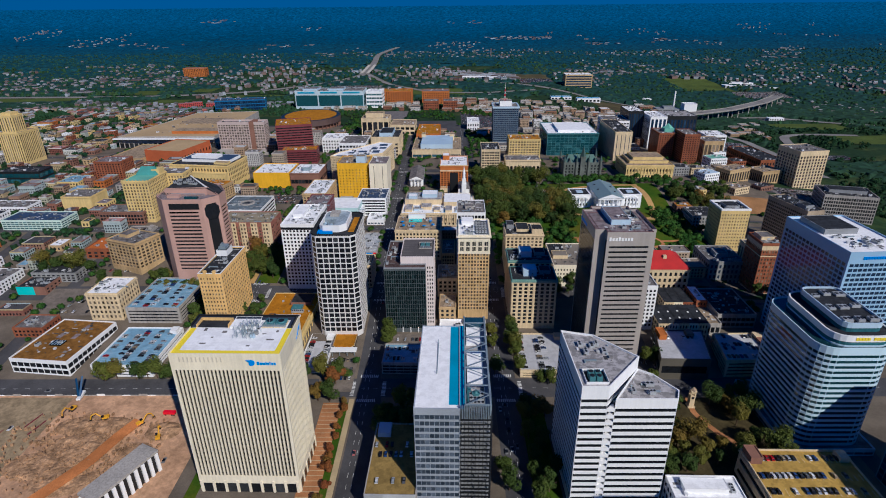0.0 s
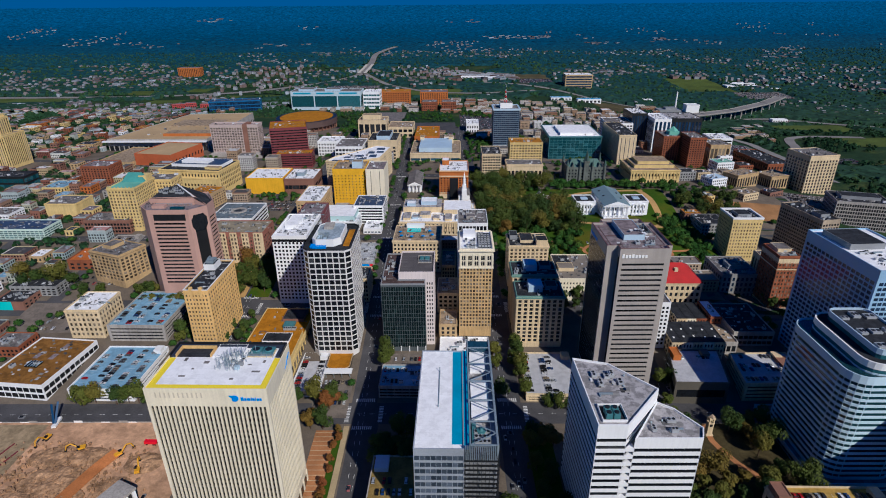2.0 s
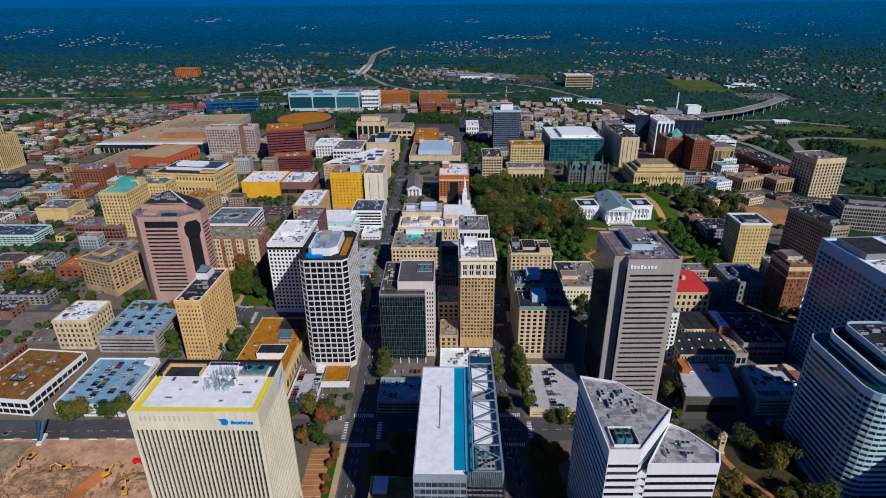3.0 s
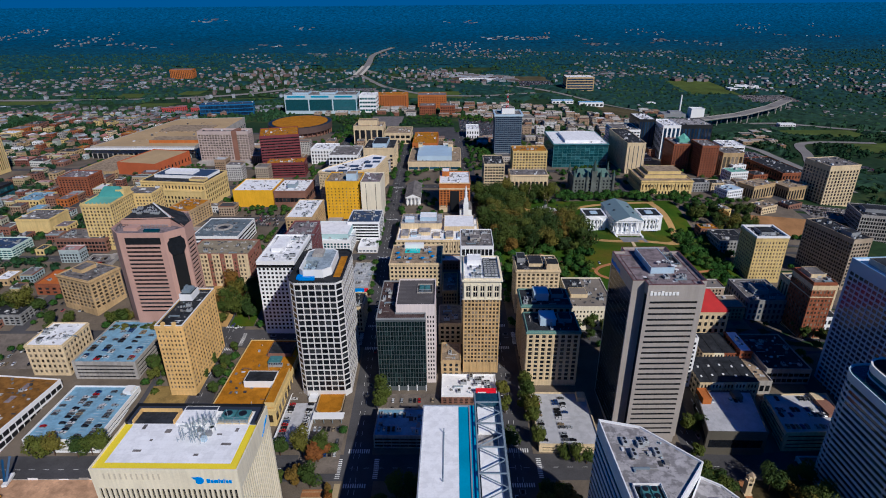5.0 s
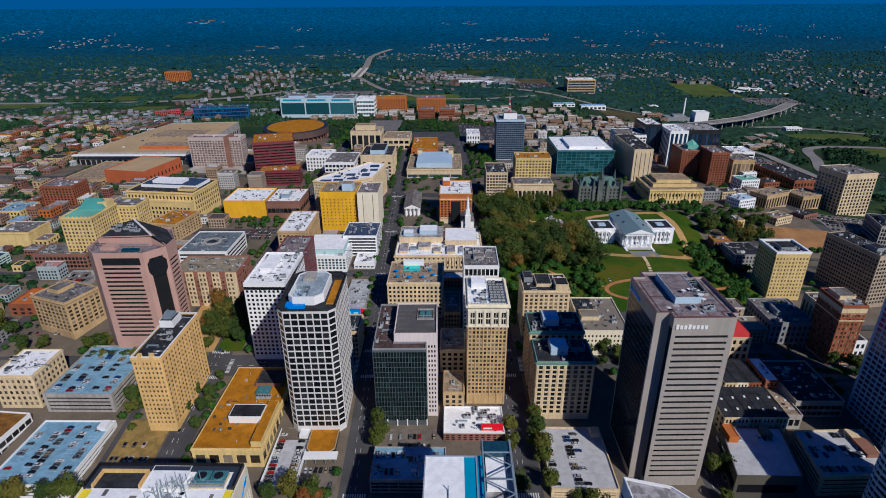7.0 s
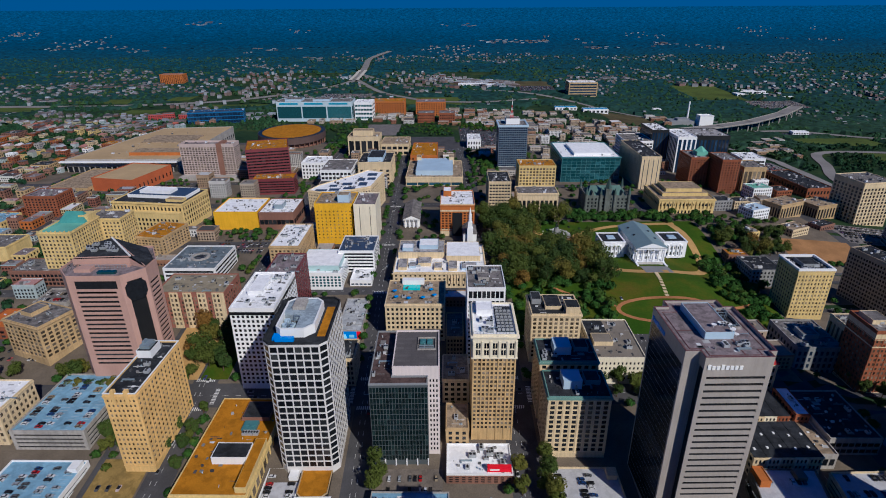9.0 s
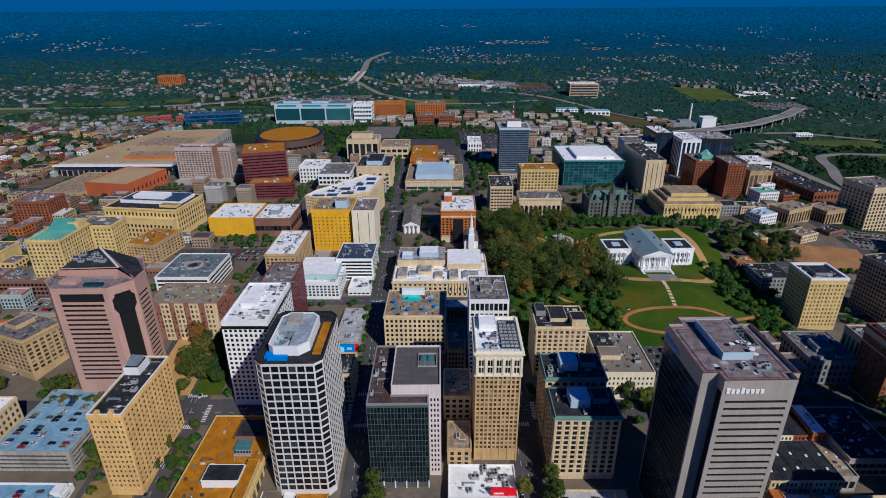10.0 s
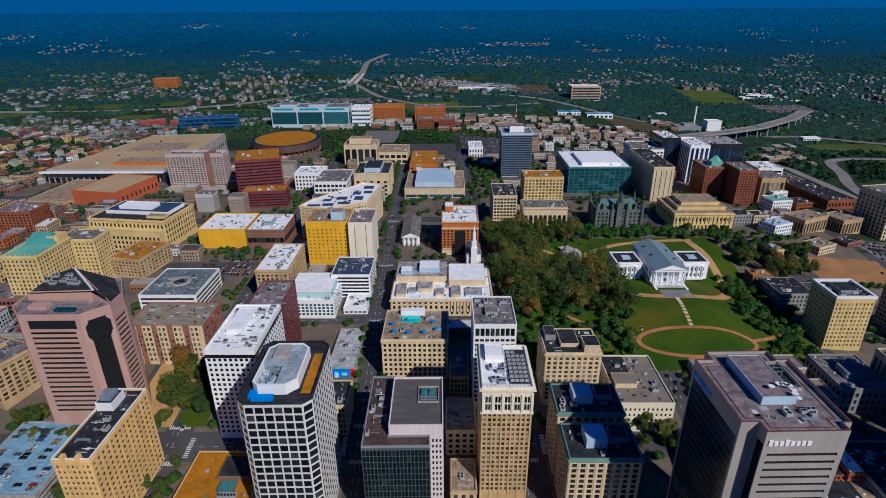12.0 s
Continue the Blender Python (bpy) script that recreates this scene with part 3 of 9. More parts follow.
for y in range(216, 326, 4):
    bands.box(-83.8, -70.7, y, y + 0.4, land(-75, y) + 0.2, land(-75, y) + 0.35)
tagged(new("paving_bands", bands.mesh("paving_bands", surface("pale_paving_band", (0.55, 0.42, 0.24), 0.9, 0.2))), label="pale stone bands across the brick plaza", category="pavement", kind="structure")
tagged(sheet("footway", [-65.9, -62.2], span(170, 330, 10), 0.33, surface("sandy_concrete_footway", (0.46, 0.36, 0.2), 0.9, 0.2), 0.2), label="sandy concrete footway along the avenue", category="pavement", kind="structure")
tagged(sheet("garden_lawn", [-70.4, -68, -66], span(216, 326, 10), 0.34, LAWN, 0.2), label="strip of lawn beside the plaza", category="lawn", kind="structure")
tagged(sheet("garden_lawn", span(-149, -142, 5), span(200, 330, 10), 0.34, LAWN, 0.2), label="strip of lawn behind the ribbed tower", category="lawn", kind="structure")
tagged(sheet("garden_lawn", span(56, 72, 8), span(200, 330, 10), 0.26, LAWN, 0.2), label="planted strip beside the striped tower", category="lawn", kind="structure")
tagged(sheet("square", span(-214, -182, 8), span(482, 556, 10, BREAKS), 0.3, GRAVELPATH, 0.2), label="sandy square under trees", category="square", kind="structure")
tagged(sheet("square", span(-180, -160, 8), span(482, 556, 10, BREAKS), 0.3, LAWN, 0.2), label="lawn of the small square", category="lawn", kind="structure")
tagged(sheet("parking_lot", span(-40, -4, 9), span(370, 404, 8), 0.3, surface("pale_asphalt_lot", (0.2, 0.17, 0.14), 0.95, 0.25, stain=0.2), 0.2), label="pale asphalt parking lot below the dark office", category="parking lot", kind="structure")
tagged(sheet("parking_lot", span(-372, -312, 10), span(432, 474, 8, BREAKS), 0.3, bpy.data.materials["pale_asphalt_lot"], 0.2), label="pale asphalt parking lot beside the cream loft house", category="parking lot", kind="structure")
tagged(sheet("parking_lot", span(-92, -66, 9), span(338, 374, 8), 0.3, bpy.data.materials["pale_asphalt_lot"], 0.2), label="small asphalt parking lot below the pavilion", category="parking lot", kind="structure")
tagged(sheet("parking_lot", span(-212, -183, 10), span(370, 413, 10), 0.32, TANLOT, 0.2), label="tan gravel parking lot", category="parking lot", kind="structure")
LOTS = [(-175, -98, 1330, 1475), (-72, 24, 1160, 1310), (36, 170, 1180, 1440), (-420, -180, 1640, 1760), (270, 395, 2080, 2200), (180, 300, 1250, 1290), (490, 640, 1040, 1200), (470, 560, 738, 796), (1000, 1170, 1900, 2030), (-395, -230, 1930, 2050), (840, 930, 1500, 1545), (690, 790, 1050, 1090)]
MEADOWS = [(860, 1030, 2040, 2320), (830, 1010, 1380, 1470), (880, 1100, 1200, 1300), (1240, 1500, 1000, 1130), (-1060, -960, 1880, 1960), (-890, -790, 1660, 1760), (-870, -800, 1930, 2010), (-140, 60, 1800, 1960), (-1500, -1150, 1700, 1840), (-700, -520, 1800, 1850)]
SCRUB = surface("brown_scrub", (0.11, 0.0912, 0.0391), 0.95, 0.4, fine=0.15, broad=0.02)
for lx0, lx1, ly0, ly1 in LOTS:
    tagged(sheet("parking_lot", span(lx0, lx1, 20), span(ly0, ly1, 20, BREAKS), 0.4, ROOF_GREY if lx0 % 3 else ASPHALT, 0.3), label="wide grey asphalt parking lot", category="parking lot", kind="structure")
for mx0, mx1, my0, my1 in MEADOWS:
    tagged(sheet("meadow", span(mx0, mx1, 20), span(my0, my1, 20, BREAKS), 0.3, MEADOW, 0.2), label="mown yellow-green meadow among woods", category="meadow", kind="structure")
for mx0, mx1, my0, my1 in ((440, 570, 1560, 1740), (30, 400, 2190, 2330), (-1680, -1500, 2530, 2580), (-1320, -980, 2170, 2230)):
    tagged(sheet("scrub", span(mx0, mx1, 20), span(my0, my1, 20, BREAKS), 0.3, SCRUB, 0.2), label="brown scrub and bare earth among woods", category="scrub", kind="structure")
tagged(sheet("bare_lot", span(380, 464, 10), span(694, 736, 10, BREAKS), 0.34, surface("brown_bare_lot", (0.32, 0.17, 0.0665), 0.95, 0.25), 0.2), label="brown bare lot between houses", category="ground", kind="structure")
OPEN = [(a, c, b - a, d - c) for a, b, c, d in LOTS + MEADOWS + [(378, 466, 690, 740), (440, 570, 1560, 1740), (30, 400, 2190, 2330), (-1680, -1500, 2530, 2580)]]
tagged(sheet("works_yard", span(-345, -268, 8), span(236, 332, 8), 0.36, surface("grey_clay", (0.37, 0.28, 0.16), 0.95, 0.4, fine=0.4, broad=0.08), 0.2), label="grey clay yard beside the demolition site", category="ground", kind="structure")


# ---------------------------------------------------------------- the towers near the camera
G = lambda c, r, **k: style(c, r, **k)
F = lambda c, r, **k: style(c, r, single=False, **k)


DUN = surface("dun_spandrel_panel", (0.11, 0.0992, 0.0755), 0.6, 0.15)


def office_tower_ribbed():
    w, d, z1 = 59, 38, 85
    rib = style(27, 1, 0.6, 0.985, 12, 9, 1.2, 0.9, 0.05)
    ribs = style(18, 1, 0.6, 0.985, 12, 9, 1.2, 0.9, 0.05)
    b = building("office_tower", "cream concrete office tower with close upright ribs and a yellow-edged roof", "office tower", -140, 249, z1, rect(w, d), [rib, ribs, dict(rib, single=False), dict(ribs, single=False)], CREAM, GLASS, ROOF_WHITE, parapet=0.8)
    h = b["h"]
    band = Shape()
    for x0, x1, y0, y1 in ((0.6, w - 0.6, 0.6, 4), (0.6, 4, 4, 26), (w - 4, w - 0.6, 4, 26)):
        band.box(x0, x1, y0, y1, h, h + 0.03)
    part("yellow_edge_band", band, PAINT_YELLOW, b, "bright yellow painted roof border")
    back = Shape().box(0.6, w - 0.6, d - 1.2, d - 0.6, h, h + 2.2).box(0.6, 1.2, d - 12, d - 1.2, h, h + 2.2).box(w - 1.2, w - 0.6, d - 12, d - 1.2, h, h + 2.2)
    part("screen_wall", back, DARKMETAL, b, "dark screen round the cooling plant")
    penthouse(b, 23, 38, 25.5, 37, 0.9, WHITE, ROOF_WHITE)
    for i in range(9):
        part("arcade_pier", Shape().obox((0, 0), 1, 0, 0.6 + i * 7.05, 2.0 + i * 7.05, -0.8, 0.5, 0, 9), CREAM, b)
    for i in range(6):
        part("arcade_pier", Shape().obox((w, 0), 0, 1, 0.6 + i * 7.1, 2.0 + i * 7.1, -0.8, 0.5, 0, 9), CREAM, b)
    # Dark flat panels stand in for the shade of the open arcade.
    arc = Shape()
    for i in range(8):
        arc.obox((0, 0), 1, 0, 2.2 + i * 7.05, 7.5 + i * 7.05, 0.02, 0.12, 0.3, 7)
    for i in range(5):
        arc.obox((w, 0), 0, 1, 2.2 + i * 7.1, 7.5 + i * 7.1, 0.02, 0.12, 0.3, 7)
    part("arcade_opening", arc, GLASS[1], b, "dark panels for the shaded ground-floor arcade", "stuff")
    for i in range(21):
        z = 12.6 + i * 3.52
        part("spandrel", Shape().obox((0, 0), 1, 0, 1.3, w - 1.3, -0.85, -0.55, z, z + 1.3), DUN, b)
        part("spandrel", Shape().obox((w, 0), 0, 1, 1.3, d - 1.3, -0.85, -0.55, z, z + 1.3), DUN, b)
    for i in range(11):
        part("louvre_slot", Shape().obox((0, 0), 1, 0, 5 + i * 2.2, 5.7 + i * 2.2, 0.0, 0.07, h - 4.6, h - 1.6), surface("cream_louvre", (0.58, 0.51, 0.38), 0.8, 0.1) if i == 0 else bpy.data.materials["cream_louvre"], b)
    part("roof_walkway", Shape().box(1.3, w - 1.3, d - 3.4, d - 1.3, h + 0.3, h + 1.1).box(1.3, 3.4, d - 12, d - 3.4, h + 0.3, h + 1.1).box(w - 3.4, w - 1.3, d - 12, d - 3.4, h + 0.3, h + 1.1), surface("navy_roof_deck", (0.0244, 0.0338, 0.0622), 0.8, 0.2), b)
    part("brown_well", Shape().box(4, 21.5, d - 11.5, d - 4, h + 0.05, h + 0.12), ROOF_DARK, b)
    part("well_wall", Shape().box(4, 21.5, d - 4, d - 3.5, h, h + 1.8).box(3.5, 4, d - 11.5, d - 3.5, h, h + 1.8).box(21.5, 22, d - 11.5, d - 3.5, h, h + 1.8), TAN, b, "tan boarded well wall")
    part("louvred_well", Shape().box(40.5, w - 5, d - 11.5, d - 4.5, h + 0.05, h + 0.5), LIMESTONE, b)
    swoosh = [(27.0, h - 7.6), (29.5, h - 6.6), (32.4, h - 3.9), (35.6, h - 2.6), (33.4, h - 4.9), (31.2, h - 5.2), (30.4, h - 6.6)]
    part("sign_emblem", Shape().plate(swoosh, (w, 0), 0, 1, 0.03, 0.33), PAINT_BLUE, b, "blue company emblem")
    for i in range(2):
        x = 44.2 + i * 6.4
        part("cooling_fan", Shape().box(x - 2.9, x + 2.9, 28.4, 34.2, h, h + 1.5).cone(x, 31.3, 2.4, 2.2, h + 1.5, h + 2.1, 20).cone(x, 31.3, 1.8, 1.8, h + 2.1, h + 2.15, 16, 1), [TEALPANEL, DARKMETAL], b)
    pip = Shape()
    for i in range(5):
        pip.beam((40.6, 27.2 + i * 0.5, h + 0.6 + 0.2 * i), (w - 5, 27.2 + i * 0.5, h + 0.6 + 0.2 * i), 0.14)
        pip.beam((41 + i * 3.2, 26.6, h), (41 + i * 3.2, 26.6, h + 1.8), 0.14)
    part("pipework", pip, STEEL, b)
    tar = Shape()
    for x, y, u, v in ((12, 10, 3.4, 1.2), (20, 21, 2.6, 2.2), (9, 23, 1.6, 3), (47, 14, 4.2, 1.4), (38, 8, 2, 1.2), (50, 22, 1.4, 2.2), (16, 16, 1.2, 1.2), (43, 20, 2.2, 0.8)):
        tar.box(x, x + u, y, y + v, h, h + 0.035)
    part("roof_patch", tar, ROOF_GREY, b, "grey mended patches of the white roof")
    mast = Shape()
    R = random.Random(4)
    for i in range(80):
        x, y, z = R.gauss(34, 4.4), R.uniform(14.5, 29), h
        mast.beam((x, y, z), (x, y, z + R.uniform(2, 6.5)), 0.09)
        mast.beam((x, y, z + 1.5), (x + R.uniform(-2, 2), y + R.uniform(-2, 2), z + 2.5), 0.07)
    part("antenna_frame", mast, STEEL, b)
    for i in range(5):
        x, y = R.uniform(27, 40), R.uniform(15, 25)
        part("radio_cabinet", Shape().box(x - 1.1, x + 1.1, y - 3.0, y - 1.4, h, h + R.uniform(1.2, 2.2)), PALEBLUE if i % 2 else MIDGREY, b)
    for i in range(9):
        x, y = R.uniform(26, 42), R.uniform(15, 27)
        part("dish_antenna", Shape().cone(x, y, 0.1, 1.0, h + 1.4, h + 1.9, 12).beam((x, y, h), (x, y, h + 1.5), 0.1), PAINT_WHITE, b)
    disc = [(43.2 + 1.9 * math.cos(k * math.tau / 16), h - 4.7 + 1.8 * math.sin(k * math.tau / 16)) for k in range(-6, 7)]
    part("sign_emblem", Shape().plate(disc, (0, 0), 1, 0, 0.03, 0.33).plate([(40.4, h - 2.9), (44.4, h - 2.9), (43.2, h - 4.2), (41.4, h - 4.0)], (0, 0), 1, 0, 0.34, 0.4), PAINT_BLUE, b, "blue company emblem")
    word = Shape()
    for i, x in enumerate((46.2, 47.8, 49.1, 51.0, 51.7, 53.0, 53.8, 55.1)):
        u = (1.3, 1.0, 1.6, 0.4, 1.0, 0.4, 1.0, 1.0)[i]
        word.obox((0, 0), 1, 0, x, x + u, 0.03, 0.33, h - 5.9, h - (4.0 if i in (0, 3, 5) else 4.5))
    part("sign_letters", word, PAINT_BLUE, b, "blue sign letters")
    return b


def tower_under_construction():
    w, d, z1 = 40, 90, 62
    gl = style(9, 15, 0.93, 0.66, 6, 3, 0.3, 0.25)
    b = building("glass_tower", "unfinished glass office tower with white roof and steel crown frame", "office tower", -12, 236, z1 - 2, rect(24, 80), [gl, None, None, style(20, 15, 0.95, 0.8, 6, 3, 0.3, 0.25, single=False)], surface("pale_steel_spandrel", (0.46, 0.5, 0.56), 0.4, 0.2, metal=0.3), GLASS_PALE, ROOF_WHITE, parapet=0.7)
    h = b["h"]
    for i in range(16):
        z = 2 + i * (h - 6) / 15
        part("floor_slab", Shape().box(24.1, 40, 0.3, 84, z, z + 0.5), MIDGREY, b, "bare concrete floor of the open bay")
    col = Shape()
    for x in (25, 32, 39.2):
        for y in range(1, 84, 9):
            col.box(x, x + 0.6, y, y + 0.6, 0, h - 3)
    part("columns", col, MIDGREY, b)
    # Solid dark box stands in for the shade inside the open floors.
    part("backing", Shape().box(24.6, 39, 9, 83, 0.2, h - 5), GLASS_NAVY[1], b)
    sc = Shape()
    for i in range(24):
        z = 1 + i * (h - 4) / 24
        sc.beam((24.5, -1.2, z), (40, -1.2, z), 0.09)
        sc.beam((40.9, -1, z), (40.9, 60, z), 0.09)
        sc.box(24.5, 40, -1.6, -0.4, z - 0.06, z)
    for i in range(9):
        sc.beam((24.5 + i * 1.95, -1.3, 0), (24.5 + i * 1.95, -1.3, h), 0.08)
    for i in range(12):
        sc.beam((24.5 + (i % 6) * 2.6, -1.3, 4 + i * 4), (27 + (i % 6) * 2.6, -1.3, 8 + i * 4), 0.07)
    part("scaffolding", sc, DARKMETAL, b)
    part("blue_upstand", Shape().box(18.2, 23.4, 3.5, 79.4, h - 0.02, h + 0.05).box(24.0, 26.4, 0.4, 80, h - 0.2, h + 0.5), BLUEFRAME, b, "blue membrane strip")
    part("inner_deck", Shape().box(26.9, 38.8, 0.4, 84, h - 3.2, h - 2.7), ROOF_PALE, b)
    part("white_inner_roof", Shape().box(28, 37.5, 22, 52, h - 2.6, h - 0.4).box(28, 37, 62, 80, h - 2.6, h - 0.4), ROOF_WHITE, b)
    fr = Shape()
    for x in (26.8, 39.6):
        for z in (h + 2.8, h - 0.4):
            fr.beam((x, 0.5, z), (x, 88, z), 0.3)
        for i in range(12):
            y = 0.5 + i * 7.95
            fr.beam((x, y, h - 3), (x, y, h + 2.8), 0.38)
    for i in range(12):
        y = 0.5 + i * 7.95
        if i % 2 == 0:
            fr.beam((26.8, y, h + 2.8), (39.6, y, h + 2.8), 0.3)
        if i % 2 == 0 and i < 10:
            fr.beam((26.8, y, h + 2.8), (39.6, y + 7.95, h + 2.8), 0.2)
            fr.beam((39.6, y + 7.95, h + 2.8), (26.8, y + 15.9, h + 2.8), 0.2)
    part("crown_frame", fr, STEEL, b, "grey-blue steel truss frame")
    for i in range(40):
        part("screen_fin", Shape().box(40.1, 40.4, 0.4 + i * 2.2, 1.9 + i * 2.2, h - 6, h + 2.8), STEEL, b)
    for i in range(18):
        part("front_fin", Shape().box(24.3 + i * 0.88, 24.7 + i * 0.88, -0.3, 0.2, h - 6, h + 2.8), STEEL, b)
    for i in range(6):
        o = part("air_handler", UNIT, None, b)
        o.matrix_basis = pose(31 + 4 * (i % 2), 6 + 3.4 * (i // 2), h - 2.7) @ Matrix.Diagonal((1.2, 1.2, 1.4, 1))
    part("side_gutter", Shape().box(37.2, 39.4, 2, 86, h - 2.7, h + 0.4), NAVY, b, "blue-grey side gallery")
    part("teal_tank", Shape().cone(32.5, 13, 2.6, 2.2, h - 2.7, h + 0.4, 16).cone(32.5, 13, 1.2, 0.6, h + 0.4, h + 1.6, 12).box(28, 30, 5, 20, h - 2.6, h - 0.6), TEALPANEL, b, "teal plant tank")
    part("end_gallery", Shape().box(27, 39.4, 80, 87.6, h - 2.7, h + 2.4), GLASS_BLUE[0], b, "blue glazed end gallery")
    davit = Shape().beam((11, 30, h), (11, 60, h + 0.4), 0.25).beam((11, 60, h), (11, 60, h + 3), 0.2).beam((11, 30, h), (11, 30, h + 2), 0.2)
    part("roof_crane_rail", davit, STEEL, b)
    return b


def podium():
    b = building("parking_podium", "pale concrete parking podium with open roof deck", "parking garage", -41, 232, 4, rect(29, 57), [F(3, 3, wf=0.9, hf=0.45), None, None, F(10, 3, wf=0.9, hf=0.45)], CONCRETE, GLASS, TANLOT, parapet=1.0)
    part("pale_louvre_band", Shape().obox((0, 0), 1, 0, 0.4, 28.6, 0.05, 0.5, b["h"] - 4.6, b["h"] + 1.4), surface("pale_ribbed_metal", (0.55, 0.56, 0.56), 0.5, 0.2, seam=0.2), b, "pale ribbed metal front band")
    part("service_block", Shape().box(2, 10, 45, 55, b["h"], b["h"] + 3.2), PALEBLUE, b)
    return b


def striped_tower(name, label, x, y, z1, poly, rows, hf=0.45, glass=GLASS, wall=WHITE, base=5, top=4, roof=ROOF_GREY, roof_h=1.2, flags=None, yaw=0.0, cornice=0.0):
    s = style(1, rows, 0.999, hf, base, top, 0.15, 0.5, -0.2)
    flags = flags or [True] * len(poly)
    return building(name, label, "office tower", x, y, z1, poly, [s if f else dict(s, single=False) for f in flags], wall, glass, roof, yaw=yaw, parapet=roof_h, cornice=cornice)


def twin_roof_tower():
    main = [(0, 0), (14, 0), (37, 26), (17, 48), (-1, 53)]
    b = striped_tower("striped_tower", "white office tower with black window bands and stepped notched front", 74, 238, 72, main, 17, 0.5, flags=[1, 0, 0, 0, 1], top=6, roof=ROOF_PALE)
    roof_kit(b, 4, 24, 20, 40, 4, 7, 3)
    h = b["h"]
    for i in range(4):
        part("cooling_tower", Shape().box(5 + 3.6 * (i % 2), 8 + 3.6 * (i % 2), 5 + 3.6 * (i // 2), 8 + 3.6 * (i // 2), h, h + 3).cone(6.5 + 3.6 * (i % 2), 6.5 + 3.6 * (i // 2), 1.2, 1.1, h + 3, h + 3.4, 14, 1), [TEALPANEL, DARKMETAL], b)
    # Flat dark sheet stands in for the shaded depth of a pit.
    part("plant_pit", Shape().box(3.2, 14, 3.2, 14, h, h + 0.06), ROOF_DARK, b)
    part("plant_screen", Shape().ring(rect(11.6, 11.6, 2.9, 2.9), -0.25, 0, h, h + 1.5), WHITE, b)
    low = [(18, 0), (50, 0), (53, 7), (44, 21), (37, 26)]
    c = striped_tower("striped_tower_wing", "lower white wing of the striped tower with black window bands", 74, 238, 64, low, 15, 0.5, flags=[1, 1, 0, 0, 0], top=4, roof=ROOF_PALE)
    roof_kit(c, 28, 46, 5, 15, 1, 4, 5)
    # saw-toothed corner between the two fronts
    for i in range(15):
        z = 6 + i * 4.45
        part("notch_band", Shape().prism([(14, -0.02), (18.2, -0.02), (18.2, 3.4), (17.5, 3.4)], z, z + 2.2), WHITE, c)
    return b


def rounded(x0, y0, x1, y1, r, n=5):
    out = []
    for cx, cy, a in ((x1 - r, y0 + r, -90), (x1 - r, y1 - r, 0), (x0 + r, y1 - r, 90), (x0 + r, y0 + r, 180)):
        for i in range(n + 1):
            t = radians(a + 90 * i / n)
            out.append((cx + r * math.cos(t), cy + r * math.sin(t)))
    return out


def round_cornered_tower():
    P = rounded(0, 0, 46, 62, 11)
    n = len(P)
    # White bands; the blue in their base colour stands for sky-lit shade.
    b = striped_tower("round_cornered_tower", "white banded office tower with rounded corners, tinted blue for its shade", 222, 280, 66, P, 18, 0.55, GLASS_DUSK, surface("shade_blue_band", (0.55, 0.71, 0.8), 0.4, 0.06), 6, 3, roof=ROOF_WHITE, flags=[(i >= 16 or i <= 4) for i in range(n)])
    h = b["h"]
    part("terrace", Shape().prism(offset(P, -1.0), h - 0.05, h + 0.25), GLASS_DUSK[1], b, "dark glazed terrace behind the rim")
    Q = rounded(8, 2.5, 44.5, 58, 10)
    part("crown_wall", Shape().ring(Q, -0.8, 0, h, h + 1.2), PALEBLUE, b)
    part("crown_glazing", Shape().ring(Q, -0.8, -0.25, h + 1.2, h + 3.6), GLASS_TEAL[1], b)
    part("crown_band", Shape().ring(Q, -0.8, 0.15, h + 3.6, h + 7.6), PAINT_WHITE, b)
    part("crown_roof", Shape().prism(offset(Q, -0.7), h + 6.4, h + 6.9), ROOF_DARK, b)
    T = rounded(15, 8, 40, 54, 5, 3)
    part("plant_glazing", Shape().ring(T, -0.6, -0.2, h + 6.9, h + 9.6), GLASS_TEAL[1], b)
    part("plant_screen", Shape().ring(T, -0.6, 0.1, h + 9.6, h + 13), PALEBLUE, b)
    part("plant_roof", Shape().prism(offset(T, -0.5), h + 11.2, h + 11.7), ROOF_DARK, b)
    R = random.Random(14)
    for i in range(9):
        o = part("air_handler", UNIT, None, b)
        o.matrix_basis = pose(19 + 8 * (i % 3), 14 + 15 * (i // 3) + R.uniform(-2, 2), h + 11.7) @ Matrix.Diagonal((R.uniform(1, 2), R.uniform(1.2, 2.6), R.uniform(0.7, 1.2), 1))
    sg = Shape()
    for i in range(11):
        if i != 5:
            sg.box(20 + i * 1.7, 21.3 + i * 1.7, 2.05, 2.45, h + 4.8, h + 6.6)
    part("sign_letters", sg, PAINT_YELLOW, b, "gold sign letters")
    return b


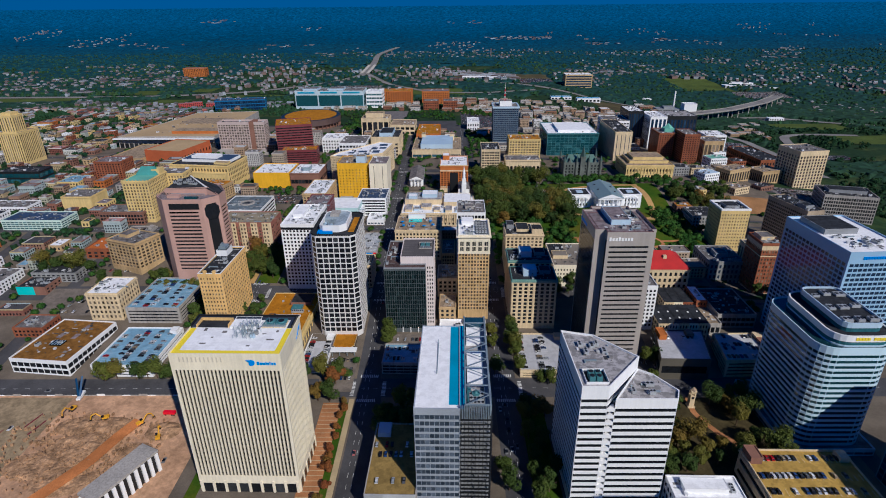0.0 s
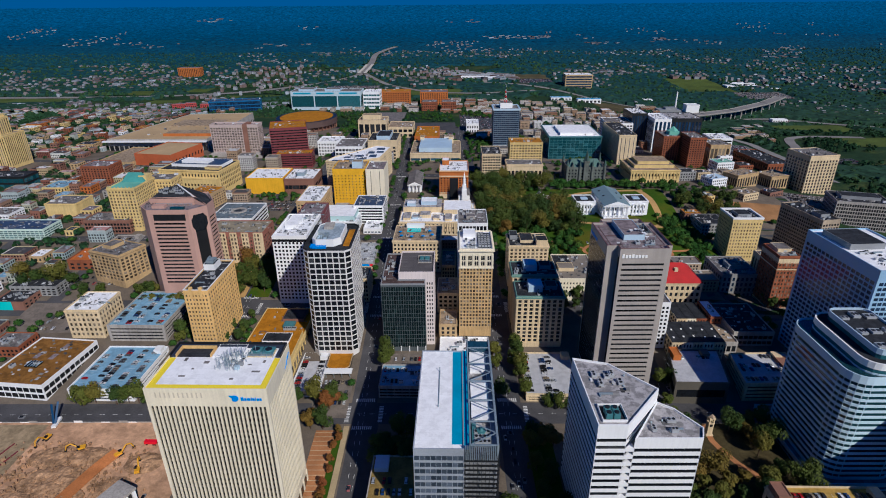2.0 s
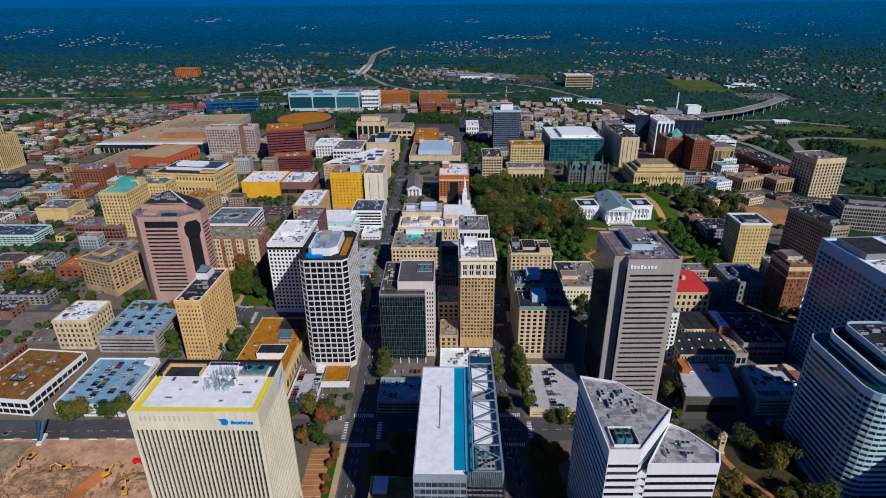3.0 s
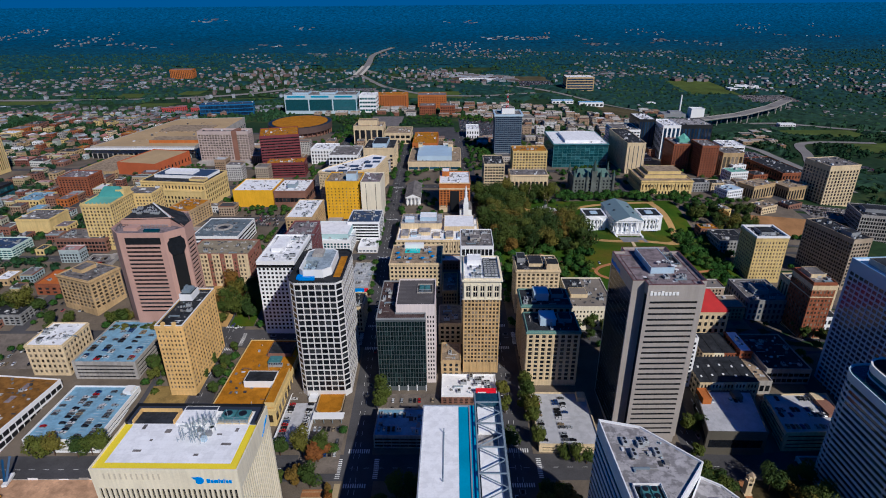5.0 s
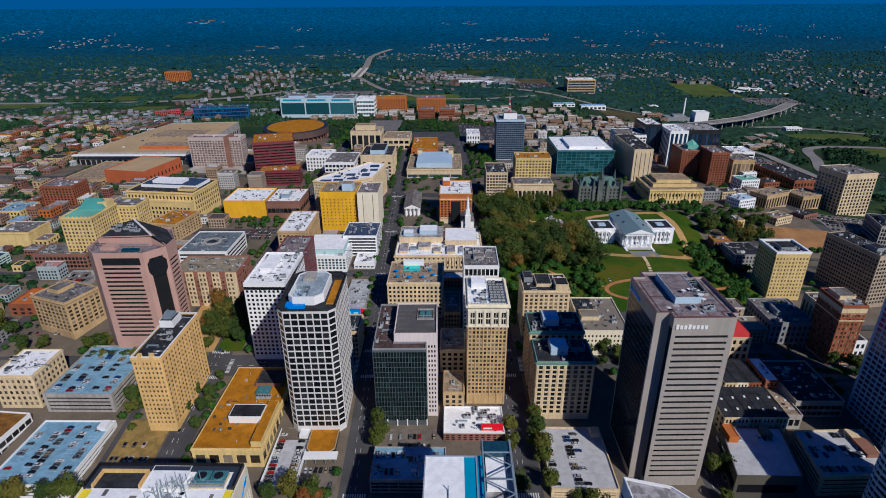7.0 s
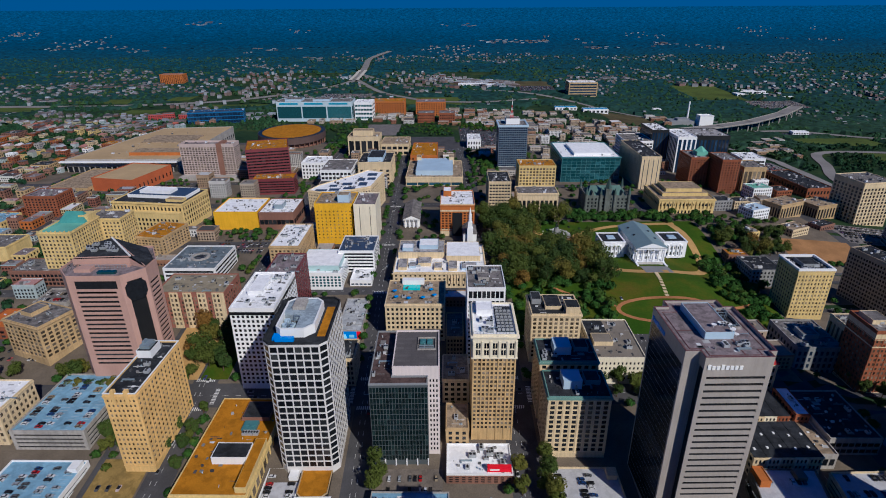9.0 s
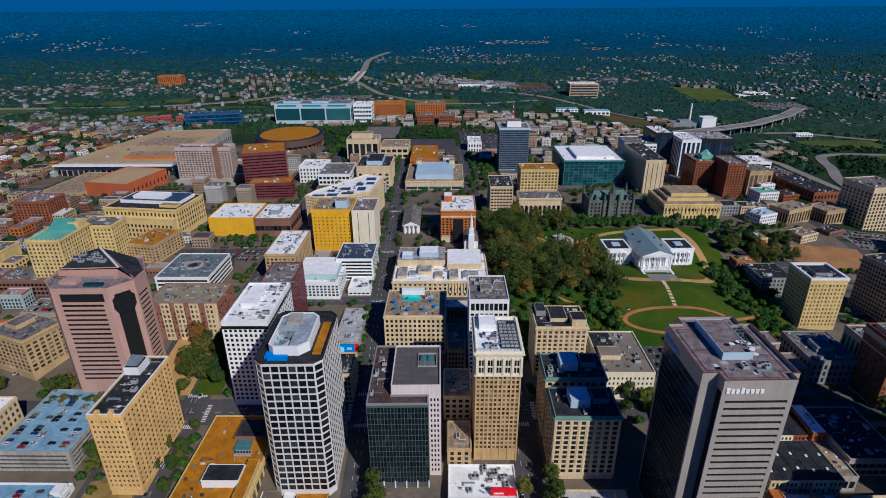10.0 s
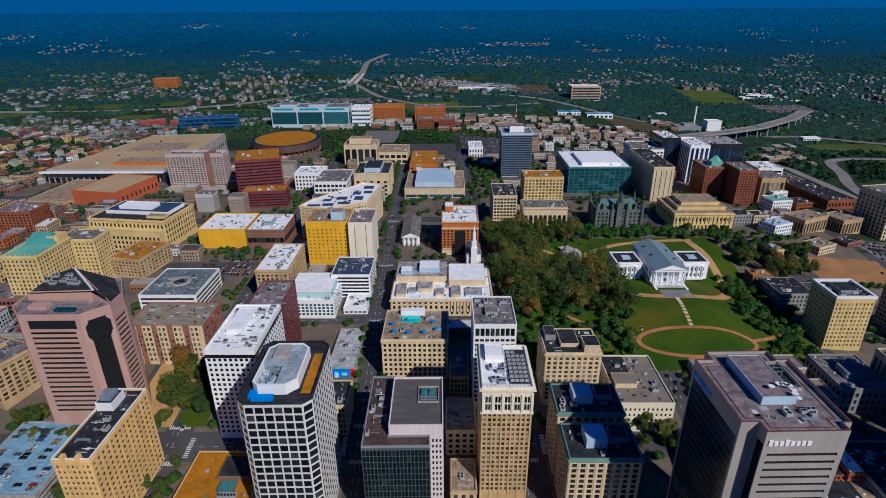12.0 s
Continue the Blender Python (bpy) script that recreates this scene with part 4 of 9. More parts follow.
def blue_grid_tower():
    f = style(12, 25, 0.84, 0.66, 5, 7, 1.5, 0.5, 0.05)
    l = style(16, 25, 0.84, 0.66, 5, 7, 1.5, 0.5, 0.05, False)
    # White panels; their blue base colour is that of the shaded side.
    b = building("grid_tower", "tall white office tower with square windows, walls coloured blue for shade", "office tower", 277, 350, 95, rect(45, 70), [dict(f, single=False), l, l, l], surface("shade_blue_panel", (0.31, 0.48, 0.66), 0.4, 0.08), GLASS_NAVY, ROOF_WHITE, yaw=3)
    h = b["h"]
    penthouse(b, 5, 30, 34, 62, 4, MIDGREY, ROOF_DARK)
    roof_kit(b, 6, 36, 6, 30, 8, 8, 8)
    s = Shape()
    for i in range(13):
        s.box(10 + i * 1.9, 11.4 + i * 1.9, -0.35, 0.02, h - 4.4, h - 2.4)
    part("sign_letters", s, PAINT_BLUE, b, "blue sign letters")
    return b


def granite_tower():
    """Grey tower with chamfered dark glass corners, bands of windows and a sign."""
    P = [(6, 0), (37.5, 0), (37.5, 4.5), (41, 4.5), (41, 46), (35.5, 46), (35.5, 53), (6.5, 53), (6.5, 46.5), (-1, 46.5), (-1, 5.5), (6, 5.5)]
    f = style(1, 26, 0.95, 0.42, 6, 8, 1.4, 0.6, 0.0, True)
    lf = style(1, 27, 0.97, 0.93, 6, 6.5, 0.6, 0.14, 0.0, True)
    lb = dict(lf, single=False)
    ch = style(1, 1, 0.86, 0.98, 4, 4, 0.1, 0.8, 0.1, True)
    b = building("granite_tower", "grey granite office tower with dark window bands and white sign", "office tower", 109.5, 360.5, 106.5, P, [f, None, None, lb, None, None, lb, None, None, lf, None, ch], GRANITE, GLASS, ROOF_PINK, yaw=0.3, parapet=1.6)
    h = b["h"]
    part("coping", Shape().ring(P, -0.56, 0.1, h + 1.48, h + 1.62), surface("dark_red_coping", (0.13, 0.05, 0.05), 0.6, 0.15), b, "dark red metal coping")
    part("inner_kerb", Shape().ring(offset(P, -3.4), -0.35, 0, h - 0.02, h + 0.2), bpy.data.materials["dark_red_coping"], b)
    penthouse(b, 13, 27, 17, 46, 3.6, PALEBLUE, ROOF_PINK)
    part("plant_pit", Shape().box(27.4, 35, 26, 44, h, h + 0.06), ROOF_DARK, b)
    part("plant_screen", Shape().ring(rect(8, 19, 27.2, 25.5), -0.3, 0, h, h + 1.6), CONCRETE, b)
    part("roof_seam", Shape().box(3, 13, 25, 25.5, h, h + 0.12).box(26, 26.5, 4, 17, h, h + 0.12), bpy.data.materials["dark_red_coping"], b)
    R = random.Random(6)
    roof_kit(b, 8, 35, 6, 15, 2, 9, 11)
    for i in range(8):
        x, y = R.uniform(19, 33), R.uniform(14, 26)
        zz = h + (3.7 if x < 28.6 and y > 15.5 else 0)
        part("dish_antenna", Shape().cone(x, y, 0.15, 1.3, zz + 1.0, zz + 1.7, 14).beam((x, y, zz - 0.05), (x, y, zz + 1.2), 0.12), PAINT_WHITE, b)
    m = Shape()
    for i in range(14):
        x, y = R.uniform(28, 35), R.uniform(18, 44)
        m.beam((x, y, h), (x, y, h + R.uniform(2, 5)), 0.1)
        m.beam((x, y, h + 2), (x - 4, y, h + 2), 0.09)
    part("antenna_frame", m, STEEL, b)
    sg = Shape()
    for i in range(8):
        sg.box(7.6 + i * 2.1, 9.1 + i * 2.1, -0.4, 0.05, h - 5.2, h - (2.6 if i in (0, 3) else 3.2))
    part("sign_letters", sg, PAINT_WHITE, b, "white raised sign letters")
    # Same sign on the shaded side; the shade is put in as blue.
    ss = Shape()
    for i in range(8):
        ss.box(-1.4, -0.95, 43.2 - i * 2.1, 44.7 - i * 2.1, h - 5.2, h - (2.6 if i in (0, 3) else 3.2))
    part("side_sign_letters", ss, PAINT_BLUE, b, "raised sign letters coloured blue for the shade on this side")
    return b


def white_grid_tower():
    P = [(4, 0), (31, 0), (35, 4), (35, 47), (31, 51), (4, 51), (0, 47), (0, 4)]
    f = style(6, 19, 0.84, 0.8, 5, 1.2, 0.1, 0.4)
    sd = style(10, 19, 0.84, 0.8, 5, 1.2, 0.1, 0.4, single=False)
    c = style(1, 19, 0.82, 0.8, 5, 1.2, 0.1, 0.4)
    cf = dict(c, single=False)
    b = building("frame_tower", "office tower with white concrete frame and square black windows", "office tower", -101, 402, 89, P, [f, c, sd, cf, dict(f, single=False), cf, sd, c], surface("pale_grey_frame", (0.66, 0.64, 0.62), 0.6, 0.06), GLASS, ROOF_DARK, yaw=0, parapet=1.4, cmat=ROOF_DARK)
    h = b["h"]
    Q = [(6, 10), (9, 7), (22, 7), (27, 12), (27, 38), (23, 42), (10, 42), (6, 38)]
    part("penthouse", Shape().ring(Q, -1.0, 0, h - 0.1, h + 5.6), PAINT_WHITE, b, "white angular penthouse wall")
    part("penthouse_roof", Shape().prism([(7, 25), (17, 23), (17, 8), (21.6, 8), (26, 12.4), (26.2, 37.6), (22.6, 41.2), (10.4, 41.2), (7, 37.6)], h, h + 5.3), surface("blue_grey_roofing", (0.42, 0.5, 0.56), 0.7, 0.2, stain=0.3, seam=0.1), b, "pale blue-grey penthouse roof")
    part("plant_pit", Shape().box(7.2, 16.9, 8.2, 24, h, h + 0.5), ROOF_GREY, b)
    part("stair_box", Shape().box(11, 18, 28, 38, h + 5.3, h + 7.4).box(12, 17, 29.5, 36, h + 7.4, h + 7.5), CONCRETE, b)
    for i in range(5):
        part("cooling_fan", Shape().cone(9.6 + 4.2 * (i % 2), 11 + 4.6 * (i // 2), 1.9, 1.8, h + 0.5, h + 3.4, 14).cone(9.6 + 4.2 * (i % 2), 11 + 4.6 * (i // 2), 1.4, 1.4, h + 3.4, h + 3.5, 14), [PALEBLUE], b)
    part("blue_sheet", Shape().box(7, 17, 2, 5, h, h + 2.2).box(5, 9, 4, 9, h, h + 1.6), PAINT_BLUE, b, "bright blue tarpaulin")
    part("orange_walkway", Shape().box(28.5, 33, 8, 40, h, h + 0.3), ROOF_BROWN, b)
    R = random.Random(2)
    pr = Shape()
    for i in range(10):
        x, y = R.uniform(9, 15), R.uniform(9, 22)
        pr.beam((x, y, h + 0.5), (x, y, h + 6.5), 0.12)
        pr.beam((x, y, h + 5.5), (x + 3, y, h + 5.5), 0.12)
    part("plant_frame", pr, STEEL, b)
    return b


def dark_slab():
    f = style(18, 14, 0.86, 0.93, 4, 1.5, 0.2, 0.25)
    L = [(0, 0), (33.6, 0), (33.6, 7.6), (13, 7.6), (13, 56), (0, 56)]
    b = building("dark_office", "black metal and glass office building with grey gravel roof", "office building", -46, 407.5, 57.5, L, [dict(f, single=True), None, None, None, None, F(24, 14, wf=0.8, hf=0.9, base=4)], surface("slate_metal", (0.09, 0.105, 0.11), 0.5, 0.15), GLASS_SLATE, surface("rusty_brown_roof", (0.11, 0.075, 0.07), 0.9, 0.3, stain=0.4), yaw=0, cmat=MIDGREY)
    for i in range(6):
        part("white_pier", Shape().obox((0, 0), 1, 0, 0.3 + i * 6.5, 1.0 + i * 6.5, 0.1, 0.7, 0, 5.2), WHITE, b)
    roof_kit(b, 2, 11, 4, 50, 3, 6, 31)
    c = building("white_office", "pinkish white office block with small windows and brown roof", "office building", -32.9, 415.2, 63.6, [(0, 0), (20.4, 0), (27.2, 0), (27.2, 39), (0, 39)], [None, G(3, 15, wf=0.5, hf=0.55, base=3, top=7), G(5, 15, wf=0.5, hf=0.5, base=3, top=7), None, None], surface("pinkish_white_panel", (0.75, 0.66, 0.62), 0.6, 0.08, streak=0.1), GLASS, surface("brown_grey_roof", (0.13, 0.12, 0.12), 0.95, 0.25, seam=0.2), yaw=0)
    h = c["h"]
    part("plant_well", Shape().ring(rect(11, 13, 14, 18), -0.3, 0, h, h + 1.0), CONCRETE, c)
    for i in range(2):
        part("cooling_fan", Shape().box(15.5 + i * 4.2, 19 + i * 4.2, 24, 28, h, h + 1.6).cone(17.2 + i * 4.2, 26, 1.4, 1.3, h + 1.6, h + 1.9, 12), TEALPANEL, c, "teal cooling fan")
    part("pipework", Shape().beam((15, 20, h + 0.8), (24, 20, h + 0.8), 0.2).beam((15, 21.5, h + 1.1), (24, 21.5, h + 1.1), 0.2).beam((18, 19, h + 0.6), (18, 24, h + 0.6), 0.2), STEEL, c)
    return b


def classical_tower():
    ashlar = surface("weathered_tan_ashlar", (0.68, 0.47, 0.21), 0.85, 0.2, streak=0.2)
    f = style(10, 17, 0.62, 0.62, 9, 15, 0.5, 0.3)
    s = style(14, 17, 0.62, 0.62, 9, 15, 0.8, 0.3, single=False)
    b = building("bank_tower", "slim limestone bank tower with carved top storeys and white roof", "office tower", 14, 426, 78, rect(26, 38), [f, dict(s, single=False), dict(f, single=False), s], ashlar, GLASS_WARM, ROOF_WHITE, yaw=-1, cornice=1.3, cmat=CREAM)
    h = b["h"]
    top = Shape()
    for i in range(6):
        part("shaft_pilaster", Shape().obox((0, 0), 1, 0, 0.1 + i * 4.98, 0.95 + i * 4.98, 0.05, 0.3, 0, h - 15.7), ashlar, b)
    part("upper_facing", Shape().obox((0, 0), 1, 0, 0.0, 26, 0.005, 0.018, h - 15, h - 1.6), CREAM, b)
    arc = Shape()
    for i in range(6):
        part("pilaster", Shape().obox((0, 0), 1, 0, 0.2 + i * 4.98, 1.3 + i * 4.98, 0.05, 0.6, h - 15, h - 3.5), CREAM, b)
    for i in range(5):
        part("window_spandrel", Shape().obox((0, 0), 1, 0, 1.9 + i * 4.98, 4.6 + i * 4.98, 0.14, 0.3, h - 9.6, h - 8.6), CREAM, b)
        part("window_mullion", Shape().obox((0, 0), 1, 0, 3.1 + i * 4.98, 3.4 + i * 4.98, 0.14, 0.24, h - 13.2, h - 5), CREAM, b)
        part("tall_window", Shape().obox((0, 0), 1, 0, 1.9 + i * 4.98, 4.6 + i * 4.98, 0.02, 0.14, h - 13.2, h - 5), GLASS[0], b)
    for i in range(8):
        top.obox((26, 0), 0, 1, 0.2 + i * 5.1, 1.3 + i * 5.1, 0.05, 0.5, h - 15, h - 3.5)
        top.obox((0, 38), 0, -1, 0.2 + i * 5.1, 1.3 + i * 5.1, 0.05, 0.5, h - 15, h - 3.5)
        if i < 7:
            arc.obox((26, 0), 0, 1, 1.9 + i * 5.1, 4.6 + i * 5.1, 0.02, 0.14, h - 13.2, h - 5)
            arc.obox((0, 38), 0, -1, 1.9 + i * 5.1, 4.6 + i * 5.1, 0.02, 0.14, h - 13.2, h - 5)
    top.ring(rect(26, 38), -0.1, 0.7, h - 15.6, h - 14.8)
    part("upper_band", top, CREAM, b, kind="stuff")
    part("side_glazing", arc, GLASS[1], b, "tall dark arched windows", "stuff")
    roof_kit(b, 4, 12, 4, 22, 6, 6, 21)
    part("plant_grid", Shape().box(14.4, 24.6, 4, 34, h, h + 0.5), ROOF_DARK, b, "dark plant platform")
    for i in range(30):
        o = part("air_handler", UNIT, None, b)
        o.matrix_basis = pose(15.8 + 2.45 * (i % 4), 5.4 + 3.6 * (i // 4), h + 0.5) @ Matrix.Diagonal((0.62, 0.75, 0.9, 1))
    penthouse(b, 3, 13, 24, 35, 3.5, WHITE, ROOF_WHITE)
    rail = Shape()
    for i in range(14):
        rail.beam((0.5 + i * 1.9, 0.4, h), (0.5 + i * 1.9, 0.4, h + 2.6), 0.07)
    rail.beam((0.5, 0.4, h + 2.6), (25.5, 0.4, h + 2.6), 0.08)
    part("roof_railing", rail, STEEL, b)
    return b


for make in (office_tower_ribbed, tower_under_construction, podium, twin_roof_tower, round_cornered_tower, blue_grid_tower, granite_tower, white_grid_tower, dark_slab, classical_tower):
    make()


# ---------------------------------------------------------------- downtown blocks
def plain(name, label, x, y, z1, w, d, st, wall, glass=GLASS, roof=ROOF_GREY, yaw=-1.0, kit=(3, 5), cornice=0.0, pent=None, cat="office building", one=True, parapet=1.0, cmat=None):
    """A box-shaped building: st is (bays in front, bays at the side, storeys, glass across, glass up, base, top)."""
    cf, cs, r, wf, hf, base, top = st
    wf, hf = min(0.95, wf * 1.25), min(0.97, hf * 1.15)
    near = 1 if x + w / 2 < 0 else 3
    one = one and y < 580
    sides = []
    for i in range(4):
        k = style(cf if i % 2 == 0 else cs, r, wf, hf, base, top, 0.6, 0.3, 0.05, one and (i == 0 or (i == near and r * (cf + cs) <= 300)))
        sides.append(k if (cf if i % 2 == 0 else cs) else None)
    b = building(name, label, cat, x, y, z1, rect(w, d), sides, wall, glass, roof, yaw, parapet, cornice, cmat)
    if kit and min(w, d) > 8:
        roof_kit(b, 3, w - 3, 3, d - 3, kit[0], kit[1], int(abs(x * 7 + y)))
    if pent:
        penthouse(b, *pent[:5], pent[5], roof)
    return b


tt = plain("tan_tower", "narrow tan brick tower with dark flat roof", -195, 404, 54.6, 18.6, 54, (7, 14, 14, 0.36, 0.42, 6, 2), TAN, GLASS_WARM, ROOF_DARK, kit=(1, 5), pent=(1, 10, 36, 48, 5, WHITE), cornice=0.3)
part("roof_coping", Shape().ring(rect(18.6, 54), -0.6, 0.2, tt["h"] + 0.95, tt["h"] + 1.3), PAINT_WHITE, tt, "white roof coping")
for i in (4.6, 12.2):
    part("front_pier", Shape().box(i, i + 2.2, -0.6, 1.6, tt["h"] - 6, tt["h"] + 3.2), TAN, tt)
part("roof_plant", Shape().box(2.5, 8.5, 38, 46, tt["h"] + 5.2, tt["h"] + 7.6).box(3.5, 5, 40, 44, tt["h"] + 7.6, tt["h"] + 9.4), STEEL, tt)
wb = plain("white_block", "white office block with small square windows and white roof", -146, 473, 70, 30, 55, (9, 14, 16, 0.45, 0.5, 4, 4), WHITE, GLASS, ROOF_WHITE, kit=(9, 8), pent=(6, 16, 20, 46, 3, WHITE))
part("top_storey_glazing", Shape().ring(rect(30, 55), -0.2, 0.06, wb["h"] - 4.6, wb["h"] - 2.2), GLASS[1], wb, "dark glazed top storey")
plain("maroon_slab", "narrow dark red brick office slab behind the white block", -141, 532, 66, 24, 40, (6, 8, 14, 0.5, 0.5, 4, 2), MAROON, GLASS, ROOF_PINK, kit=(5, 4), one=False)
pool = plain("terrace_block", "pale yellow office block with rooftop pool terrace", -48, 524, 43.6, 46, 41, (13, 11, 7, 0.42, 0.5, 3, 2), LIMESTONE, GLASS, ROOF_TAN, kit=(1, 2), cornice=0.6)
part("turquoise_pool", Shape().box(12, 26, 24, 33, pool["h"], pool["h"] + 0.5), TURQUOISE, pool, "turquoise rooftop pool")
part("pool_house", Shape().box(11, 29, 34, 39, pool["h"], pool["h"] + 4), WHITE, pool)
for px, py in ((8, 10), (18, 8), (29, 9), (38, 13), (35, 22), (6, 20)):
    part("blue_parasol", Shape().cone(px, py, 1.9, 0.1, pool["h"] + 2.1, pool["h"] + 2.8, 8).cone(px, py, 0.07, 0.07, pool["h"], pool["h"] + 2.2, 6), PAINT_BLUE, pool, "blue parasol")
wm = plain("white_modern_block", "white office block with dark panels along its top storey", 14, 496, 72, 27, 37, (8, 9, 14, 0.6, 0.45, 5, 9), WHITE, GLASS, ROOF_GREY, kit=(4, 6), pent=(8, 16, 12, 20, 2.5, CONCRETE))
# Dark panels on the flat wall stand in for shaded loggia openings.
for i in range(8):
    part("loggia_opening", Shape().obox((0, 0), 1, 0, 1.2 + i * 3.15, 3.7 + i * 3.15, 0.02, 0.12, wm["h"] - 7.5, wm["h"] - 2.2), GLASS[0], wm, "tall dark panel for a shaded opening of the top storey")
for oy, oz in ((412, 44), (443, 47)):
    o = plain("beige_office", "beige stone office block with blue rooftop plant rooms", 58, oy, oz, 37, 26, (8, 6, 11, 0.45, 0.6, 5, 2), LIMESTONE, GLASS, ROOF_DARK, cornice=0.8, kit=(2, 3), one=oy < 420, cmat=surface("green_copper_cornice", (0.16, 0.3, 0.26), 0.6, 0.2) if oy < 420 else bpy.data.materials["green_copper_cornice"])
    penthouse(o, 10, 21, 8, 20, 5.5, PALEBLUE, PALEBLUE)
    penthouse(o, 24, 33, 12, 22, 3, MIDGREY, ROOF_DARK)
hotel = plain("old_hotel", "buff brick hotel with stepped roof pavilions", 61, 498, 49, 36, 30, (9, 8, 10, 0.45, 0.55, 5, 2), LIMESTONE, GLASS_WARM, ROOF_DARK, cornice=0.9, kit=(2, 4), pent=(25, 35, 2, 14, 5, LIMESTONE))
penthouse(hotel, 2, 9, 16, 28, 4, MIDGREY, ROOF_DARK)
penthouse(hotel, 11, 23, 8, 26, 2.5, LIMESTONE, ROOF_DARK)
flat = plain("flat_office", "white flat-roofed office block with brown gravel roof", 104, 475, 27, 35, 52, (12, 14, 4, 0.34, 0.4, 3, 2), CREAM, GLASS, surface("brown_gravel_roof", (0.24, 0.21, 0.17), 0.95, 0.2), kit=(3, 5), pent=(2, 16, 16, 28, 3, LIMESTONE))
part("roof_patch", Shape().box(1, 16, 29, 51, flat["h"], flat["h"] + 0.25), ROOF_DARK, flat)
ey = plain("yellow_tower", "cream yellow office tower with white roof rim", 304, 578, 43, 31, 31, (10, 9, 11, 0.36, 0.45, 4, 3), YELLOW, GLASS_WARM, ROOF_DARK, kit=(5, 6), pent=(8, 22, 8, 23, 3, MIDGREY))
part("white_rim", Shape().ring(rect(31, 31), -1.4, 0.5, ey["h"] + 0.3, ey["h"] + 2.2), PAINT_WHITE, ey, "bright white roof rim")
plain("dark_stone_block", "dark grey stone block with flat roof and plant", 260, 496, 20, 34, 40, (8, 9, 4, 0.4, 0.55, 2, 2), GREYSTONE, GLASS_NAVY, ROOF_GREY, kit=(5, 4), pent=(10, 22, 12, 24, 4, STEEL), one=False)
bkt = plain("brick_tower", "dark red brick tower with pale top storeys", 291, 470, 50, 18, 28, (6, 9, 12, 0.42, 0.5, 5, 6), BRICK, GLASS_WARM, ROOF_GREY, kit=(2, 4), pent=(3, 15, 10, 24, 3, LIMESTONE), cornice=0.6, one=False)
part("pale_top_storey", Shape().ring(rect(18, 28), -0.1, 0.16, bkt["h"] - 6.5, bkt["h"] - 1.2).ring(rect(18, 28), -0.1, 0.3, bkt["h"] - 12.5, bkt["h"] - 11.7).ring(rect(18, 28), -0.1, 0.2, 0, 5.5), LIMESTONE, bkt, "pale stone top storey and base")
plain("cream_annex", "low cream annex with tall windows", 302, 504, 30, 36, 24, (9, 5, 2, 0.4, 0.8, 4, 4), LIMESTONE, GLASS_WARM, ROOF_GREY, kit=(2, 2), one=False)
plain("white_slab", "slim white office slab with small windows", 157, 410, 39, 20, 30, (6, 7, 10, 0.45, 0.5, 3, 2), WHITE, GLASS, ROOF_GREY, one=False)
plain("shaded_office", "pale slab office block with rows of small windows", 388, 564, 46, 21, 58, (6, 20, 12, 0.5, 0.5, 4, 3), surface("dull_buff_stone", (0.42, 0.34, 0.24), 0.85, 0.2, streak=0.2), GLASS, ROOF_DARK, yaw=11, kit=(3, 4), one=False, pent=(4, 14, 8, 20, 4, MIDGREY))
plain("state_slab", "grey gridded office slab with flat roof", 502, 706, 18, 62, 46, (22, 16, 7, 0.6, 0.62, 2, 2), CONCRETE, GLASS, ROOF_DARK, yaw=-16, kit=(8, 5), pent=(8, 52, 14, 34, 4, MIDGREY))
court = plain("court_house", "long limestone court house with set-back upper floor", -48, 599, 34, 84, 66, (19, 13, 1, 0.36, 0.5, 6, 4), LIMESTONE, GLASS, ROOF_WHITE, cornice=0.9, kit=(6, 6))
attic = Shape()
for i in range(19):
    attic.obox((0, 0), 1, 0, 1.9 + i * 4.36, 3.5 + i * 4.36, 0.02, 0.12, 2.2, 4.4)
    if i < 11:
        attic.obox((0, 0), 1, 0, 1.9 + i * 4.36, 3.5 + i * 4.36, 0.02, 0.12, court["h"] - 3.4, court["h"] - 1.9)
part("attic_glazing", attic, GLASS[1], court, "", "stuff")
penthouse(court, 2, 46, 32, 62, 6, LIMESTONE, ROOF_PALE, "upper_floor")
for cx0, cx1, cy0, cy1, ch_ in ((4, 12, 6, 26, 2.6), (14, 20, 10, 20, 1.8), (22, 34, 14, 28, 3.2), (37, 44, 6, 18, 2.2), (50, 58, 4, 22, 2.4), (62, 76, 6, 20, 1.6)):
    penthouse(court, cx0, cx1, cy0, cy1, ch_, LIMESTONE if ch_ > 2 else PALEBLUE, ROOF_PALE, "roof_house")
for cx0, cx1, cy0, cy1, ch_ in ((6, 16, 36, 46, 3), (22, 40, 40, 56, 4)):
    penthouse(court, cx0, cx1, cy0, cy1, ch_, PALEBLUE, ROOF_WHITE, "roof_house", court["h"] + 5.9)
penthouse(court, 48, 80, 26, 60, 5, LIMESTONE, ROOF_WHITE, "upper_floor")
for i in range(13):
    part("column", Shape().cone(50 + i * 2.6, -0.6, 0.55, 0.48, 5, 15, 10), LIMESTONE, court)
rbh = plain("red_brick_hall", "orange brick office block with white roof and pale base", -5, 719, 57, 37, 50, (9, 10, 7, 0.45, 0.5, 8, 8), ORANGE, GLASS, ROOF_WHITE, cornice=0.6, pent=(3, 12, 30, 46, 6, ORANGE))
for z0_, z1_, out_ in ((0, 9, 0.14), (rbh["h"] - 7.5, rbh["h"] - 5.8, 0.16), (rbh["h"] - 1.6, rbh["h"] + 1.1, 0.2)):
    part("pale_band", Shape().ring(rect(37, 50), -0.1, out_, z0_, z1_), LIMESTONE, rbh, "pale stone band")
